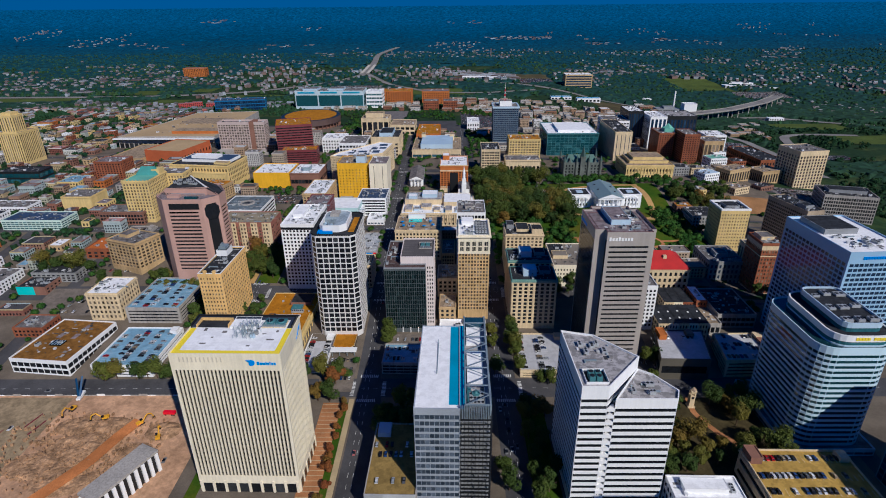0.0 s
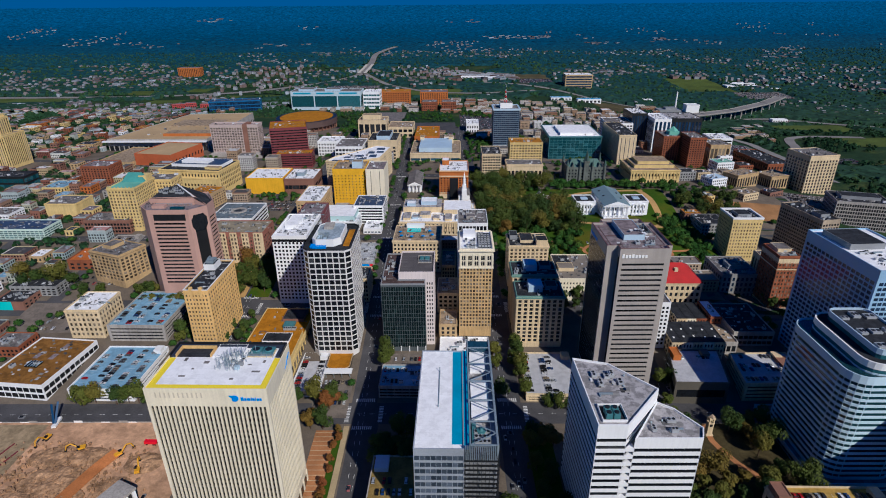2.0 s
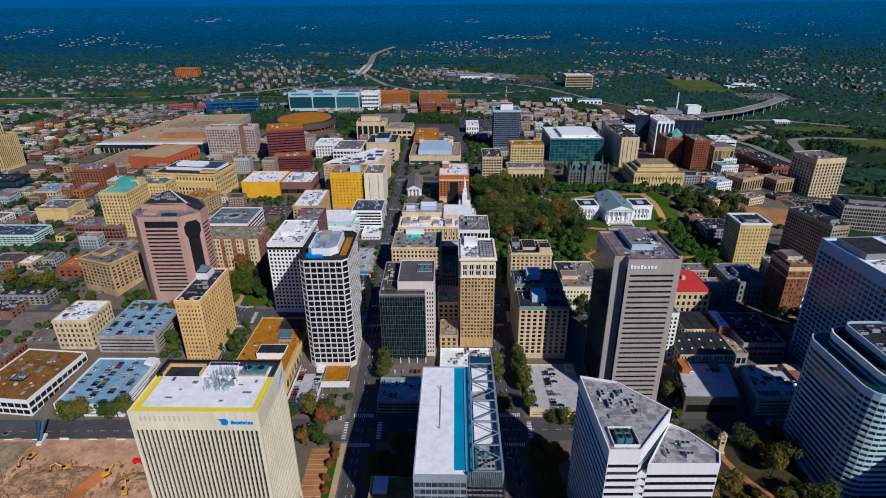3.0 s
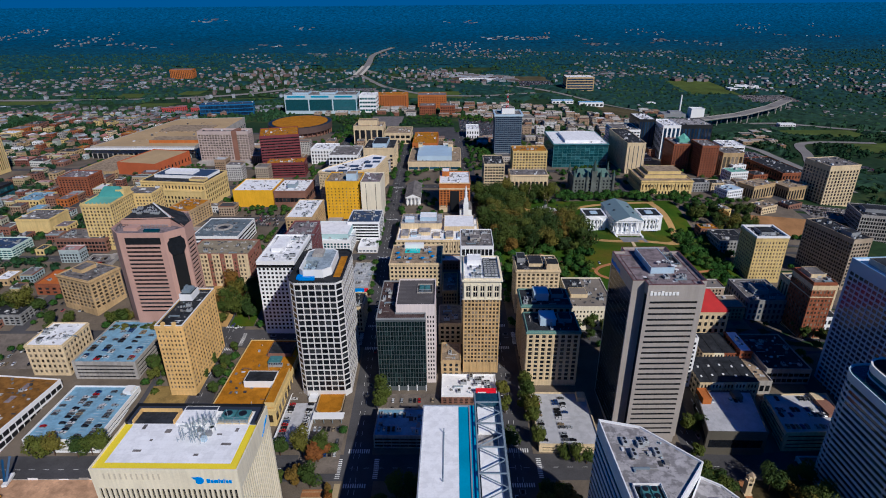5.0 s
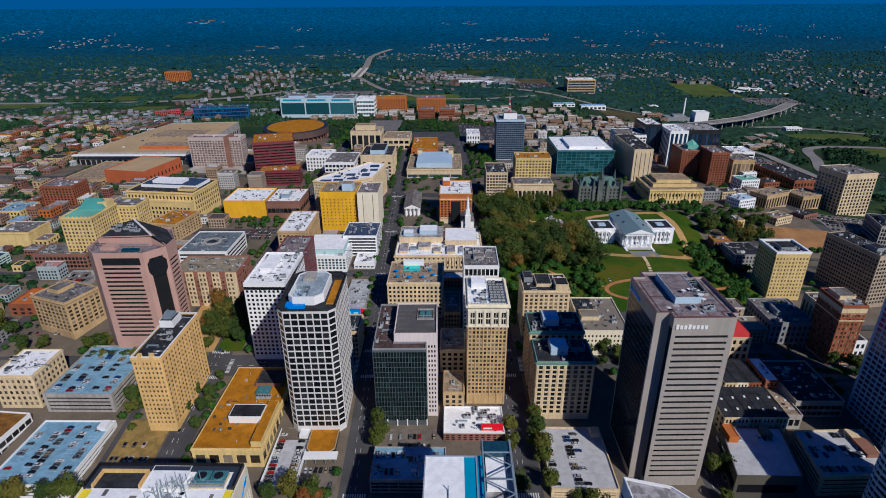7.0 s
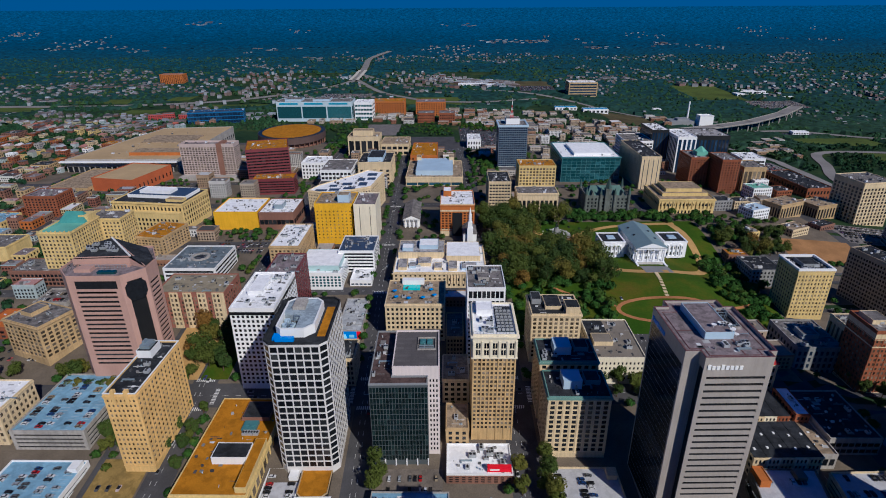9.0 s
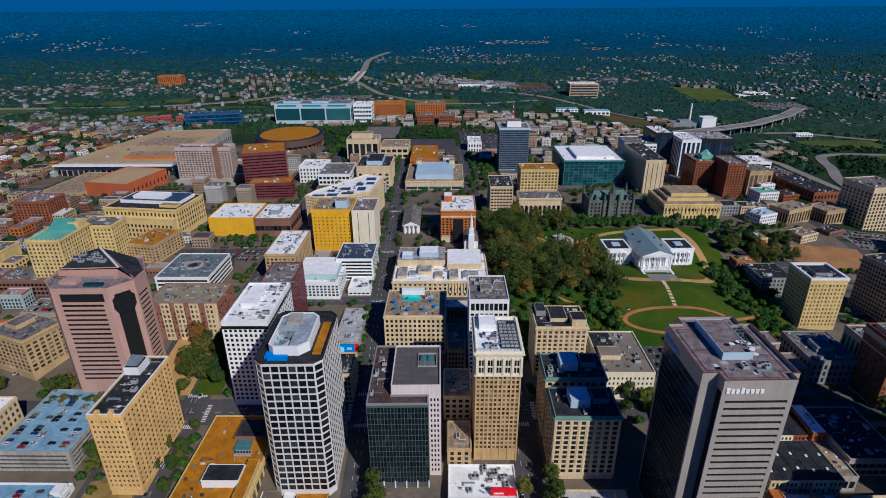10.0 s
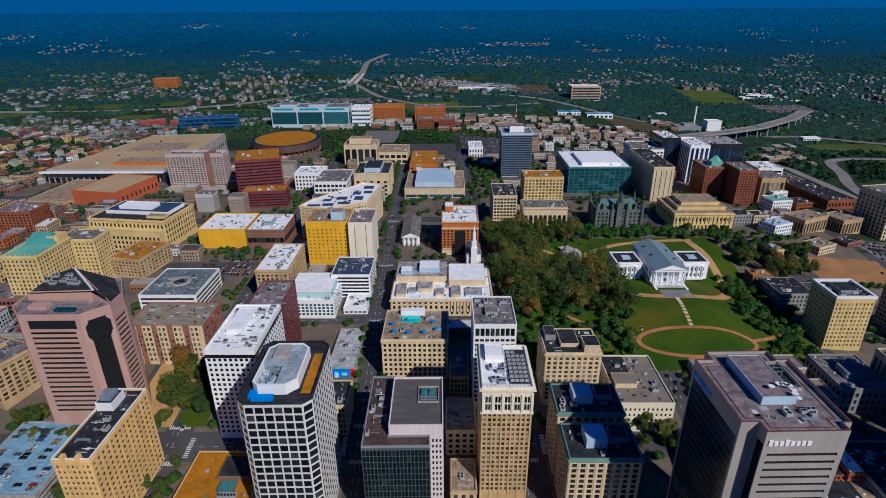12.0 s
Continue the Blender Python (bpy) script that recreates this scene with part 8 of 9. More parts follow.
# ---------------------------------------------------------------- demolition site
def rubble(name, x, y, rx, ry, h, seed, mat, label):
    n, s = 22, Shape()
    for j in range(n):
        for i in range(n):
            u, v = i / (n - 1) * 2 - 1, j / (n - 1) * 2 - 1
            r = max(0.0, 1 - (u * u + v * v))
            px, py = x + u * rx, y + v * ry
            z = h * r ** 0.7 * (0.35 + 0.9 * abs(noise.noise((px * 0.13, py * 0.13, seed)))) + r * 0.9 * noise.noise((px * 0.5, py * 0.5, seed + 3))
            s.v.append((px, py, land(px, py) + 0.25 + (max(0.12, z) if r > 0 else -0.1)))
    for j in range(n - 1):
        for i in range(n - 1):
            a = j * n + i
            s.f.append((a, a + 1, a + n + 1, a + n))
            s.mi.append(0)
    return tagged(new(name, s.mesh(name, mat)), label=label, category="rubble", kind="stuff")


RUBBLE = surface("broken_concrete_and_earth", (0.52, 0.32, 0.17), 0.95, 0.45, fine=0.7, broad=0.12, bump=0.8, stain=0.3)
for i, (x, y, rx, ry, h) in enumerate(((-246, 303, 16, 9, 3.5), (-225, 304, 14, 8, 3), (-235, 284, 22, 13, 3.2), (-249, 268, 24, 12, 2.5), (-186, 298, 12, 9, 2.5), (-290, 252, 26, 14, 2), (-195, 276, 12, 12, 2.2), (-228, 256, 20, 12, 2.4))):
    rubble("rubble_heap", x, y, rx, ry, h, i * 7.3, RUBBLE, "heap of broken concrete and earth")
ribbon("red_earth_track", [(-236, 238), (-221, 265), (-217, 276), (-212, 292), (-206, 306)], 9, lambda t: 2.4, surface("red_earth", (0.58, 0.22, 0.0623), 0.95, 0.3), "track of red earth across the site")
chunks = Shape()
CR = random.Random(31)
for i in range(700):
    x, y, r = CR.gauss(-232, 24), CR.gauss(283, 18), CR.uniform(0.25, 1.1)
    if not (-290 < x < -175 and 240 < y < 316):
        continue
    z = land(x, y) + 0.3
    chunks.obox((x, y), math.cos(i), math.sin(i), -r, r, -r * 0.6, r * 0.6, z - 0.2, z + 1.2 + r * CR.uniform(0.3, 0.9))
tagged(new("concrete_chunks", chunks.mesh("concrete_chunks", RUBBLE)), label="scattered lumps of broken concrete", category="rubble", kind="stuff")

PAINT_ORANGE = surface("machine_yellow", (0.77, 0.39, 0.00098), 0.45, 0.15)


def excavator(x, y, turn):
    e = thing("excavator", "yellow tracked excavator on the demolition site", "excavator", x, y, land(x, y) + 1.0, turn, "site machines")
    for sx in (-1.4, 0.8):
        part("track", Shape().box(sx, sx + 0.6, -2.2, 2.2, 0, 0.95), RUBBER, e)
    part("body", Shape().box(-1.4, 1.4, -2.6, 1.2, 0.95, 2.3).box(-1.4, 1.4, -3.0, -2.0, 0.95, 2.0), PAINT_ORANGE, e)
    part("cab", Shape().box(-1.4, -0.2, -0.2, 1.5, 2.3, 3.4), GLASS[0], e)
    part("boom", Shape().beam((0.4, 1.2, 1.8), (0.4, 4.6, 5.6), 0.32).beam((0.4, 4.6, 5.6), (0.4, 7.4, 4.6), 0.28), PAINT_ORANGE, e)
    part("stick", Shape().beam((0.4, 7.4, 4.6), (0.4, 8.4, 1.4), 0.24), PAINT_ORANGE, e)
    part("bucket", Shape().box(-0.2, 1.0, 7.8, 9.0, 0.4, 1.5), DARKMETAL, e)


excavator(-204, 304, -40)
excavator(-186, 291, 20)
excavator(-232, 309, 110)
excavator(-260, 318, 170)
tr = thing("dump_truck", "red dump truck on the demolition site", "truck", -189, 314, land(-189, 314) + 0.35, 88)
part("bed", Shape().box(-1.3, 1.3, -4, 1.6, 1.1, 2.9), PAINT_RED, tr)
part("cab", Shape().box(-1.2, 1.2, 1.8, 4, 0.8, 3.0), PAINT_RED, tr)
for wx in (-1.25, 0.85):
    for wy in (-3.2, -1.8, 2.6):
        part("wheel", Shape().box(wx, wx + 0.4, wy - 0.5, wy + 0.5, 0, 1.0), RUBBER, tr)
cr = thing("blue_crane", "blue mobile crane with folded boom by the road", "crane", -263, 333, land(-263, 333) + 0.3, 10)
part("carrier", Shape().box(-1.4, 1.4, -5, 5, 0.6, 2.0), PAINT_WHITE, cr)
part("boom", Shape().beam((0, -2, 2), (1.5, 6, 14), 0.6).beam((-1, -2, 2), (-2.5, 5, 13), 0.5), surface("dark_blue_paint", (0.00287, 0.0502, 0.14), 0.5, 0.1), cr)
for dx in (0, 7, -16):
    pl = thing("steel_pile", "stack of long red steel piles on the ground", "steel piles", -281 + dx, 308 - abs(dx), land(-281, 308) + 0.35, -14, "steel piles")
    part("pile", Shape().box(-0.4, 0.4, -7, 7, 0, 0.5), MAROON if dx >= 0 else BROWN, pl)
rw = thing("ruined_wing", "remaining slab of a half demolished white and black building", "ruin", -197, 232, land(-197, 232) - 0.3, -24)
part("back_wall", Shape().box(-3, 9, 0, 41, 0, 14.5), DARKMETAL, rw)
part("roof_slab", Shape().box(-3.6, 9.8, -0.5, 41.5, 14.6, 16.2), CONCRETE, rw)
for i in range(9):
    part("white_pier", Shape().box(9.05, 10.2, 1 + i * 4.7, 3 + i * 4.7, 0, 14.5), WHITE, rw)
    if i < 3:
        part("white_pier", Shape().box(-2 + i * 4.2, 0 + i * 4.2, -1.2, -0.05, 0, 14.5), WHITE, rw)
fence = thing("site_hoarding", "low concrete and white site barrier along the road", "fence", -345, 334, land(-300, 334), 0)
for i in range(30):
    part("panel", Shape().box(i * 6.2, i * 6.2 + 6, -0.06, 0.06, 0, 1.1 if i % 5 else 2.0), CONCRETE if i % 3 else PAINT_WHITE, fence)


# ---------------------------------------------------------------- trees
def tree_protos():
    out = []
    for k in range(7):
        R = random.Random(100 + k)
        H = (9, 11, 8, 13, 10, 15, 7)[k]
        wd = (4.2, 4.8, 3.6, 5.2, 5.2, 6.2, 3.4)[k]
        t = Shape().cone(0, 0, 0.32, 0.2, -0.4, H * 0.45, 7)
        for i in range(5):
            a = R.uniform(0, math.tau)
            t.beam((0, 0, H * R.uniform(0.25, 0.42)), (wd * 0.55 * math.cos(a), wd * 0.55 * math.sin(a), H * R.uniform(0.55, 0.8)), 0.09)
        blobs = []
        for i in range(11):
            a, r = R.uniform(0, math.tau), wd * R.uniform(0.1, 0.72)
            blobs.append((r * math.cos(a), r * math.sin(a), H * R.uniform(0.38, 0.86), wd * R.uniform(0.3, 0.52)))
        c = Shape()
        for i in range(1900):
            bx, by, bz, br = R.choice(blobs)
            d = Vector((R.gauss(0, 1), R.gauss(0, 1), R.gauss(0, 0.8))).normalized()
            p = Vector((bx, by, bz)) + d * br * R.uniform(0.75, 1.12)
            n = (d + Vector((R.uniform(-0.6, 0.6), R.uniform(-0.6, 0.6), R.uniform(-0.1, 0.7)))).normalized()
            u = n.orthogonal().normalized()
            v = n.cross(u)
            s, w = R.uniform(0.24, 0.6), R.uniform(0, math.tau)
            u, v = u * math.cos(w) + v * math.sin(w), v * math.cos(w) - u * math.sin(w)
            q = len(c.v)
            c.v += [tuple(p + u * s), tuple(p + v * s * 0.8 - n * 0.15), tuple(p - u * s), tuple(p - v * s * 0.8 - n * 0.15)]
            c.f.append((q, q + 1, q + 2, q + 3))
            c.mi.append(0)
        ob = new("tree", t.mesh("tree", [BARK]))
        tagged(ob, label="leafy street tree in early autumn green", category="tree", group="trees")
        if k == 6:
            tagged(ob, label="small tree turning rust-brown in autumn", category="tree", group="trees")
        part("crown", c, RUST if k == 6 else LEAF, ob, "crown of rust-brown and olive leaves" if k == 6 else "uneven crown of small green leaves")
        out.append(ob)
    return out


TREES, TREE_USED, TREE_R, PLANTED, MORE = tree_protos(), set(), random.Random(8), [], []


def put_tree(x, y, size=1.0, kinds=(0, 1, 2, 3, 4), lift=0.1):
    i = TREE_R.choice(kinds)
    if len(PLANTED) >= 300:
        MORE.append((x, y, land(x, y) + lift, size * TREE_R.uniform(3.8, 5.8)))
        return None
    PLANTED.append((x, y))
    m = pose(x, y, land(x, y) + lift, 0, 0, TREE_R.uniform(0, 360))
    s = size * TREE_R.uniform(1.05, 1.5)
    if i in TREE_USED:
        o = copy_thing(TREES[i], m)
    else:
        o = TREES[i]
        o.matrix_basis = m
        TREE_USED.add(i)
    o.scale = (s, s, s * TREE_R.uniform(0.9, 1.1))
    return o


def grove(x0, x1, y0, y1, n, size, kinds, keep=lambda x, y: True):
    done, spots = 0, []
    for k in range(n * 14):
        x, y = TREE_R.uniform(x0, x1), TREE_R.uniform(y0, y1)
        if done < n and keep(x, y) and all((x - a) ** 2 + (y - b) ** 2 > (6.0 * size) ** 2 for a, b in spots):
            spots.append((x, y))
            put_tree(x, y, size, kinds)
            done += 1


def off_drive(x, y):
    return (x - 127) ** 2 + (y - 736) ** 2 > 26 ** 2 and not (140 < x < 262 and 540 < y < 730 and not x < 148)


# squares, gardens and street trees
grove(-196, -160, 486, 536, 13, 1.1, (1, 3, 4, 5), lambda x, y: True)
grove(-330, -318, 474, 490, 3, 1.0, (3, 4))
grove(-284, -262, 478, 494, 3, 1.0, (3, 4))
grove(-400, -345, 496, 506, 6, 1.2, (3, 4, 5))
grove(-268, -216, 467, 474, 9, 0.9, (1, 3, 4))
grove(300, 345, 690, 740, 14, 1.1, (1, 3, 5))
grove(345, 392, 700, 748, 12, 1.0, (1, 3, 4))
grove(-255, -205, 350, 354, 6, 1.1, (3, 4))
grove(-222, -207, 415, 470, 7, 1.0, (0, 1, 2))
grove(-178, -164, 400, 455, 8, 0.8, (0, 1, 2), lambda x, y: x < -176 or x > -166)
grove(-104, -76, 326, 352, 11, 1.1, (1, 3, 4), lambda x, y: y < 332 or y > 350)
grove(-70.2, -66.5, 206, 326, 15, 0.72, (6,))
grove(-40, -16, 292, 322, 9, 1.1, (1, 3, 4))
grove(-46, -41, 386, 410, 3, 1.0, (1, 3, 4))
put_tree(-79, 347, 1.6, (6,))
grove(40, 60, 352, 412, 9, 1.0, (1, 3), lambda x, y: x > 55 or x < 42)
grove(66, 92, 341, 350, 3, 0.85, (1, 3, 4))
grove(40, 72, 215, 330, 16, 1.0, (1, 3, 4), lambda x, y: x < 42 or x > 57)
ribbon("garden_path", [(178, 331), (176, 316), (184, 296), (200, 276), (204, 260)], 4.0, 0.4, BRICKPAVING, "reddish garden path")
grove(132, 216, 262, 330, 40, 1.0, (1, 3, 4, 5), lambda x, y: not (164 < x < 190 and 288 < y < 334))
grove(155, 168, 336, 460, 7, 1.0, (1, 3), lambda x, y: x < 158 or x > 166)
grove(98, 156, 456, 474, 9, 1.0, (1, 3, 4))
grove(290, 312, 452, 486, 6, 1.0, (1, 3))
grove(44, 148, 594, 778, 104, 1.35, (1, 3, 4, 5, 5), lambda x, y: off_drive(x, y) and not (100 < x < 150 and 690 < y < 760))
grove(54, 150, 530, 612, 52, 1.2, (1, 3, 4, 5), lambda x, y: y > 532 and not (x > 142 and y < 585))
grove(245, 330, 590, 680, 24, 1.15, (1, 3, 4, 5), lambda x, y: x > 246 + (y - 590) * 0.25 and not (295 < x and y < 620))
grove(300, 336, 704, 790, 12, 1.2, (1, 3, 5))
grove(262, 299, 600, 690, 22, 1.1, (1, 3, 4, 5))
grove(150, 330, 776, 800, 22, 1.1, (1, 3, 4, 5), lambda x, y: True)
grove(90, 145, 762, 796, 12, 1.0, (1, 3, 4))
grove(150, 335, 782, 812, 34, 1.2, (1, 3, 4, 5), lambda x, y: y < 806 or x < 175)
grove(238, 298, 540, 600, 18, 1.15, (1, 3, 4, 5), lambda x, y: x > 243)
grove(300, 338, 640, 690, 6, 1.1, (1, 3, 5), lambda x, y: y > 676)
for y in range(500, 1200, 13):
    cx = -53 - 0.018 * (y - 300)
    for side in (-9.5, 9.5):
        if TREE_R.random() < 0.62 and not any(abs(y - c) < 11 for c in (594, 698, 829, 938)):
            put_tree(cx + side, y, 0.85, (0, 1, 2, 4))
grove(-60, 30, 880, 912, 12, 0.9, (0, 1, 2))
grove(60, 86, 850, 1160, 26, 1.3, (1, 3, 5))
grove(-210, -170, 1180, 1420, 26, 1.4, (3, 4, 5))
grove(-262, -180, 716, 738, 16, 0.75, (0, 1, 2))
grove(-230, -180, 708, 714, 5, 0.8, (0, 1))
for k in range(150):
    x, y = TREE_R.uniform(-900, -345), TREE_R.uniform(440, 1250)
    if x > -345 - (y - 400) * 0.95 - 170 and free(x - 2, y - 2, 4, 4, taken[9:]) and free(x, y, 0, 0, taken[:8]):
        put_tree(x, y, 0.95, (0, 1, 2, 3, 4))

# cars in open lots and along the streets
car_rows(-88, -68, [352, 362], None, 0.7)
car_rows(-86, -68, [372], None, 0.9)
car_rows(-36, -8, [389, 397], None, 0.5)
car_rows(-38, -16, [242, 262, 270], 3.2, 0.5)
car_rows(-42, -22, [363, 376], 1.2, 0.6)
car_rows(-340, -314, [437, 446, 452, 466], None, 0.55)
car_rows(-338, -290, [250, 262, 282, 300], None, 0.18)
car_rows(-242, -192, [676, 682, 692, 698, 708], None, 0.75)
car_rows(-335, -300, [470, 476], None, 0.5)
car_rows(455, 478, [690, 702, 714], None, 0.6)
car_rows(-209, -186, [373, 381, 392], None, 0.45)
car_rows(-340, -312, [505, 515, 560], None, 0.5)
for off in (-53, 48, -172, 161):
    for k in range(26):
        y = CAR_R.uniform(180, 900)
        x = off - 0.018 * (y - 300)
        lane = CAR_R.choice((-5.6, -1.8, 1.8, 5.6))
        if all(abs(y - c) > 12 for c in (342, 466, 594, 698)):
            put_car(x + lane, y, land(x + lane, y) + 0.06, 0 if lane > 0 else 180)
for k in range(16):
    y = CAR_R.choice((339, 345, 463, 469))
    x = CAR_R.uniform(-320, 250)
    put_car(x, y, land(x, y) + 0.06, 90 if y in (339, 463) else 270)

FR = random.Random(41)
for x0, x1, y0, y1, f in ((-172, -102, 1335, 1470, 0.7), (-68, 20, 1165, 1305, 0.7), (40, 165, 1190, 1430, 0.5), (-410, -190, 1645, 1755, 0.8), (275, 390, 2085, 2195, 0.8), (-390, -235, 1935, 2045, 0.85), (475, 630, 1050, 1190, 0.6), (695, 785, 1055, 1085, 0.55), (474, 556, 741, 793, 0.75), (1005, 1165, 1905, 2025, 0.4), (845, 925, 1505, 1540, 0.6), (184, 296, 1254, 1286, 0.6)):
    y = y0
    while y < y1:
        x = x0
        while x < x1:
            if FR.random() < f and free(x, y, 2, 4, full):
                FAR_CARS.append((x, y, land(x, y) + 0.4, FR.choice((0, 180))))
            x += 3.2
        y += FR.choice((6.5, 11))
cb_, cg_ = Shape(), Shape()
for x, y, z, t in FAR_CARS:
    ux, uy = math.cos(radians(t)), math.sin(radians(t))
    cb_.obox((x, y), ux, uy, -0.9, 0.9, -2.2, 2.2, z + 0.3, z + 0.95)
    cg_.obox((x, y), ux, uy, -0.78, 0.78, -1.3, 0.9, z + 0.95, z + 1.45)
tagged(new("far_car_bodies", cb_.mesh("far_car_bodies", tones("far_car_paint", [(0, (0.0172, 0.0172, 0.0189)), (0.35, (0.086, 0.086, 0.0946)), (0.6, (0.30, 0.31, 0.33)), (0.8, (0.67, 0.67, 0.67)), (0.93, (0.35, 0.0205, 0.0205)), (1, (0.0212, 0.0664, 0.27))]))), label="rows of cars in distant parking lots", category="cars", kind="stuff")
tagged(new("far_car_cabins", cg_.mesh("far_car_cabins", GLASS[1])), label="dark cabins of distant parked cars", category="cars", kind="stuff")


# ---------------------------------------------------------------- the distance: woods, houses, highways
def clumps(name, pts, mat, label, tris=14, leaf=0.5):
    """Far trees: each a ragged clump of small leaf faces."""
    N = len(pts)
    g = np.random.default_rng(5)
    P = np.repeat(np.array(pts, float), tris, axis=0)
    d = g.normal(size=(N * tris, 3))
    d /= np.linalg.norm(d, axis=1)[:, None]
    d[:, 2] = np.abs(d[:, 2]) * 0.9 - 0.1
    r = P[:, 3:4]
    c = P[:, :3] + d * r * g.uniform(0.45, 1.0, (N * tris, 1)) + np.array((0, 0, 0.75)) * r
    u = g.normal(size=(N * tris, 3))
    u -= d * (u * d).sum(1)[:, None] * 0.8
    u /= np.linalg.norm(u, axis=1)[:, None]
    v = np.cross(d, u)
    s = r * g.uniform(0.7, 1.4, (N * tris, 1)) * leaf
    V = np.stack([c + u * s, c - u * 0.6 * s + v * s * 0.9, c - u * 0.5 * s - v * s * 0.9], axis=1).reshape(-1, 3)
    me = bpy.data.meshes.new(name)
    me.from_pydata([tuple(p) for p in V.tolist()], [], np.arange(len(V)).reshape(-1, 3).tolist())
    me.materials.append(mat)
    return tagged(new(name, me), label=label, category="woods", kind="stuff")


def crowns(name, pts, mat, label):
    """Far trees in the woods: each an uneven many-sided crown of its own height."""
    g = np.random.default_rng(6)
    P = np.array(pts, float)
    N, K = len(P), 6
    a = np.arange(K) * math.tau / K + g.uniform(0, 6, (N, 1))
    V = np.zeros((N, 2 * K + 1, 3))
    for ring, (rad, up) in enumerate(((1.0, 0.1), (0.72, 0.85))):
        q = P[:, 3:4] * rad * g.uniform(0.7, 1.2, (N, K))
        V[:, ring * K:(ring + 1) * K, 0] = P[:, :1] + np.cos(a + ring * 0.5) * q
        V[:, ring * K:(ring + 1) * K, 1] = P[:, 1:2] + np.sin(a + ring * 0.5) * q
        V[:, ring * K:(ring + 1) * K, 2] = P[:, 2:3] + P[:, 3:4] * up * g.uniform(0.75, 1.25, (N, K))
    V[:, 2 * K] = P[:, :3] + np.stack([0 * P[:, 3], 0 * P[:, 3], P[:, 3] * g.uniform(1.1, 1.6, N)], axis=1)
    one = [(i, (i + 1) % K, K + (i + 1) % K, K + i) for i in range(K)] + [(K + i, K + (i + 1) % K, 2 * K) for i in range(K)]
    me = bpy.data.meshes.new(name)
    me.from_pydata([tuple(p) for p in V.reshape(-1, 3).tolist()], [], [tuple(n * (2 * K + 1) + i for i in f) for n in range(N) for f in one])
    me.materials.append(mat)
    return tagged(new(name, me), label=label, category="woods", kind="stuff")


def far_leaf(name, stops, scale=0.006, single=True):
    m, n, l, p = nodes_of(name)
    g = n.new("ShaderNodeNewGeometry").outputs["Random Per Island"]
    a = ramp(n, l, noise_at(n, l, scale, 4), stops)
    g = g if single else noise_at(n, l, 0.045, 4, 0.7)
    l.new(mul(n, l, a, ramp(n, l, g, [(0, grey(0.6)), (1, grey(1.2))] if single else [(0.35, grey(0.55)), (0.65, grey(1.15))])), p.inputs["Base Color"])
    p.inputs["Roughness"].default_value = 0.9
    p.inputs["Specular IOR Level"].default_value = 0.1
    return m


HIGHWAYS = [[(-2400, 1850), (-1314, 1833), (-980, 1837), (-692, 1905), (-527, 2033), (-427, 2153), (-362, 2293), (-340, 2453), (-353, 2813), (-377, 3269), (-298, 3565)],
            [(-330, 2560), (-172, 2298), (36, 2144), (220, 2080), (310, 2013), (420, 1870), (500, 1772), (620, 1715), (800, 1700)],
            [(-340, 2420), (-214, 2092), (-120, 1965), (-40, 1890), (80, 1870), (300, 1930)],
            [(250, 1395), (330, 1412), (400, 1420)],
            [(800, 1560), (900, 1560), (1010, 1480), (1150, 1400)],
            [(960, 1298), (913, 1308), (847, 1314), (795, 1298), (768, 1257), (742, 1190), (700, 1110), (672, 1030)],
            [(560, 1420), (630, 1310), (660, 1230), (658, 1178), (654, 1094), (642, 1001), (632, 900)]]


def near_road(x, y, gap=22):
    for line in HIGHWAYS:
        for (ax, ay), (bx, by) in zip(line, line[1:]):
            L2 = (bx - ax) ** 2 + (by - ay) ** 2
            t = max(0, min(1, ((x - ax) * (bx - ax) + (y - ay) * (by - ay)) / L2))
            if (x - ax - t * (bx - ax)) ** 2 + (y - ay - t * (by - ay)) ** 2 < gap * gap:
                return True
    return False


HIGHWAY = surface("highway_concrete", (0.25, 0.235, 0.22), 0.9, 0.2, broad=0.02)
for line in HIGHWAYS:
    ribbon("highway", line, 30 if line[0][0] == -2400 else 20, 1.0, HIGHWAY, "pale concrete highway through the woods", "road")
for bx in (-354, -328):
    ribbon("highway_bridge", [(bx, 2370), (bx - 2, 2530), (bx - 6, 2700)], 13, 4.0, surface("pale_bridge_concrete", (0.56, 0.52, 0.44), 0.85, 0.1), "pale concrete highway bridge deck", "bridge")
fl = thing("flyover", "long concrete highway bridge on tall piers", "bridge", 0, 0, 0)
piers, F0 = [], [(400, 1420), (542, 1453), (680, 1506), (784, 1559), (927, 1671), (1038, 1788)]
for i in range(len(F0) - 1):
    (ax, ay), (bx, by) = F0[i], F0[i + 1]
    L = math.hypot(bx - ax, by - ay)
    ux, uy = (bx - ax) / L, (by - ay) / L
    part("deck_span", Shape().obox((ax, ay), ux, uy, -2, L + 2, -15, 15, -19.5, -17), HIGHWAY, fl)
    for e in (-15, 14.4):
        part("parapet", Shape().obox((ax, ay), ux, uy, -2, L + 2, e, e + 0.6, -17, -16), CONCRETE, fl)
    for k in range(3):
        t = (k + 0.5) / 3
        piers.append((ax + ux * L * t, ay + uy * L * t))
for x, y in piers:
    part("pier", Shape().cone(x - 6, y + 4, 1.6, 1.4, land(x, y) - 1, -19.4, 10).cone(x + 6, y - 4, 1.6, 1.4, land(x, y) - 1, -19.4, 10), CONCRETE, fl)

FAR = random.Random(21)


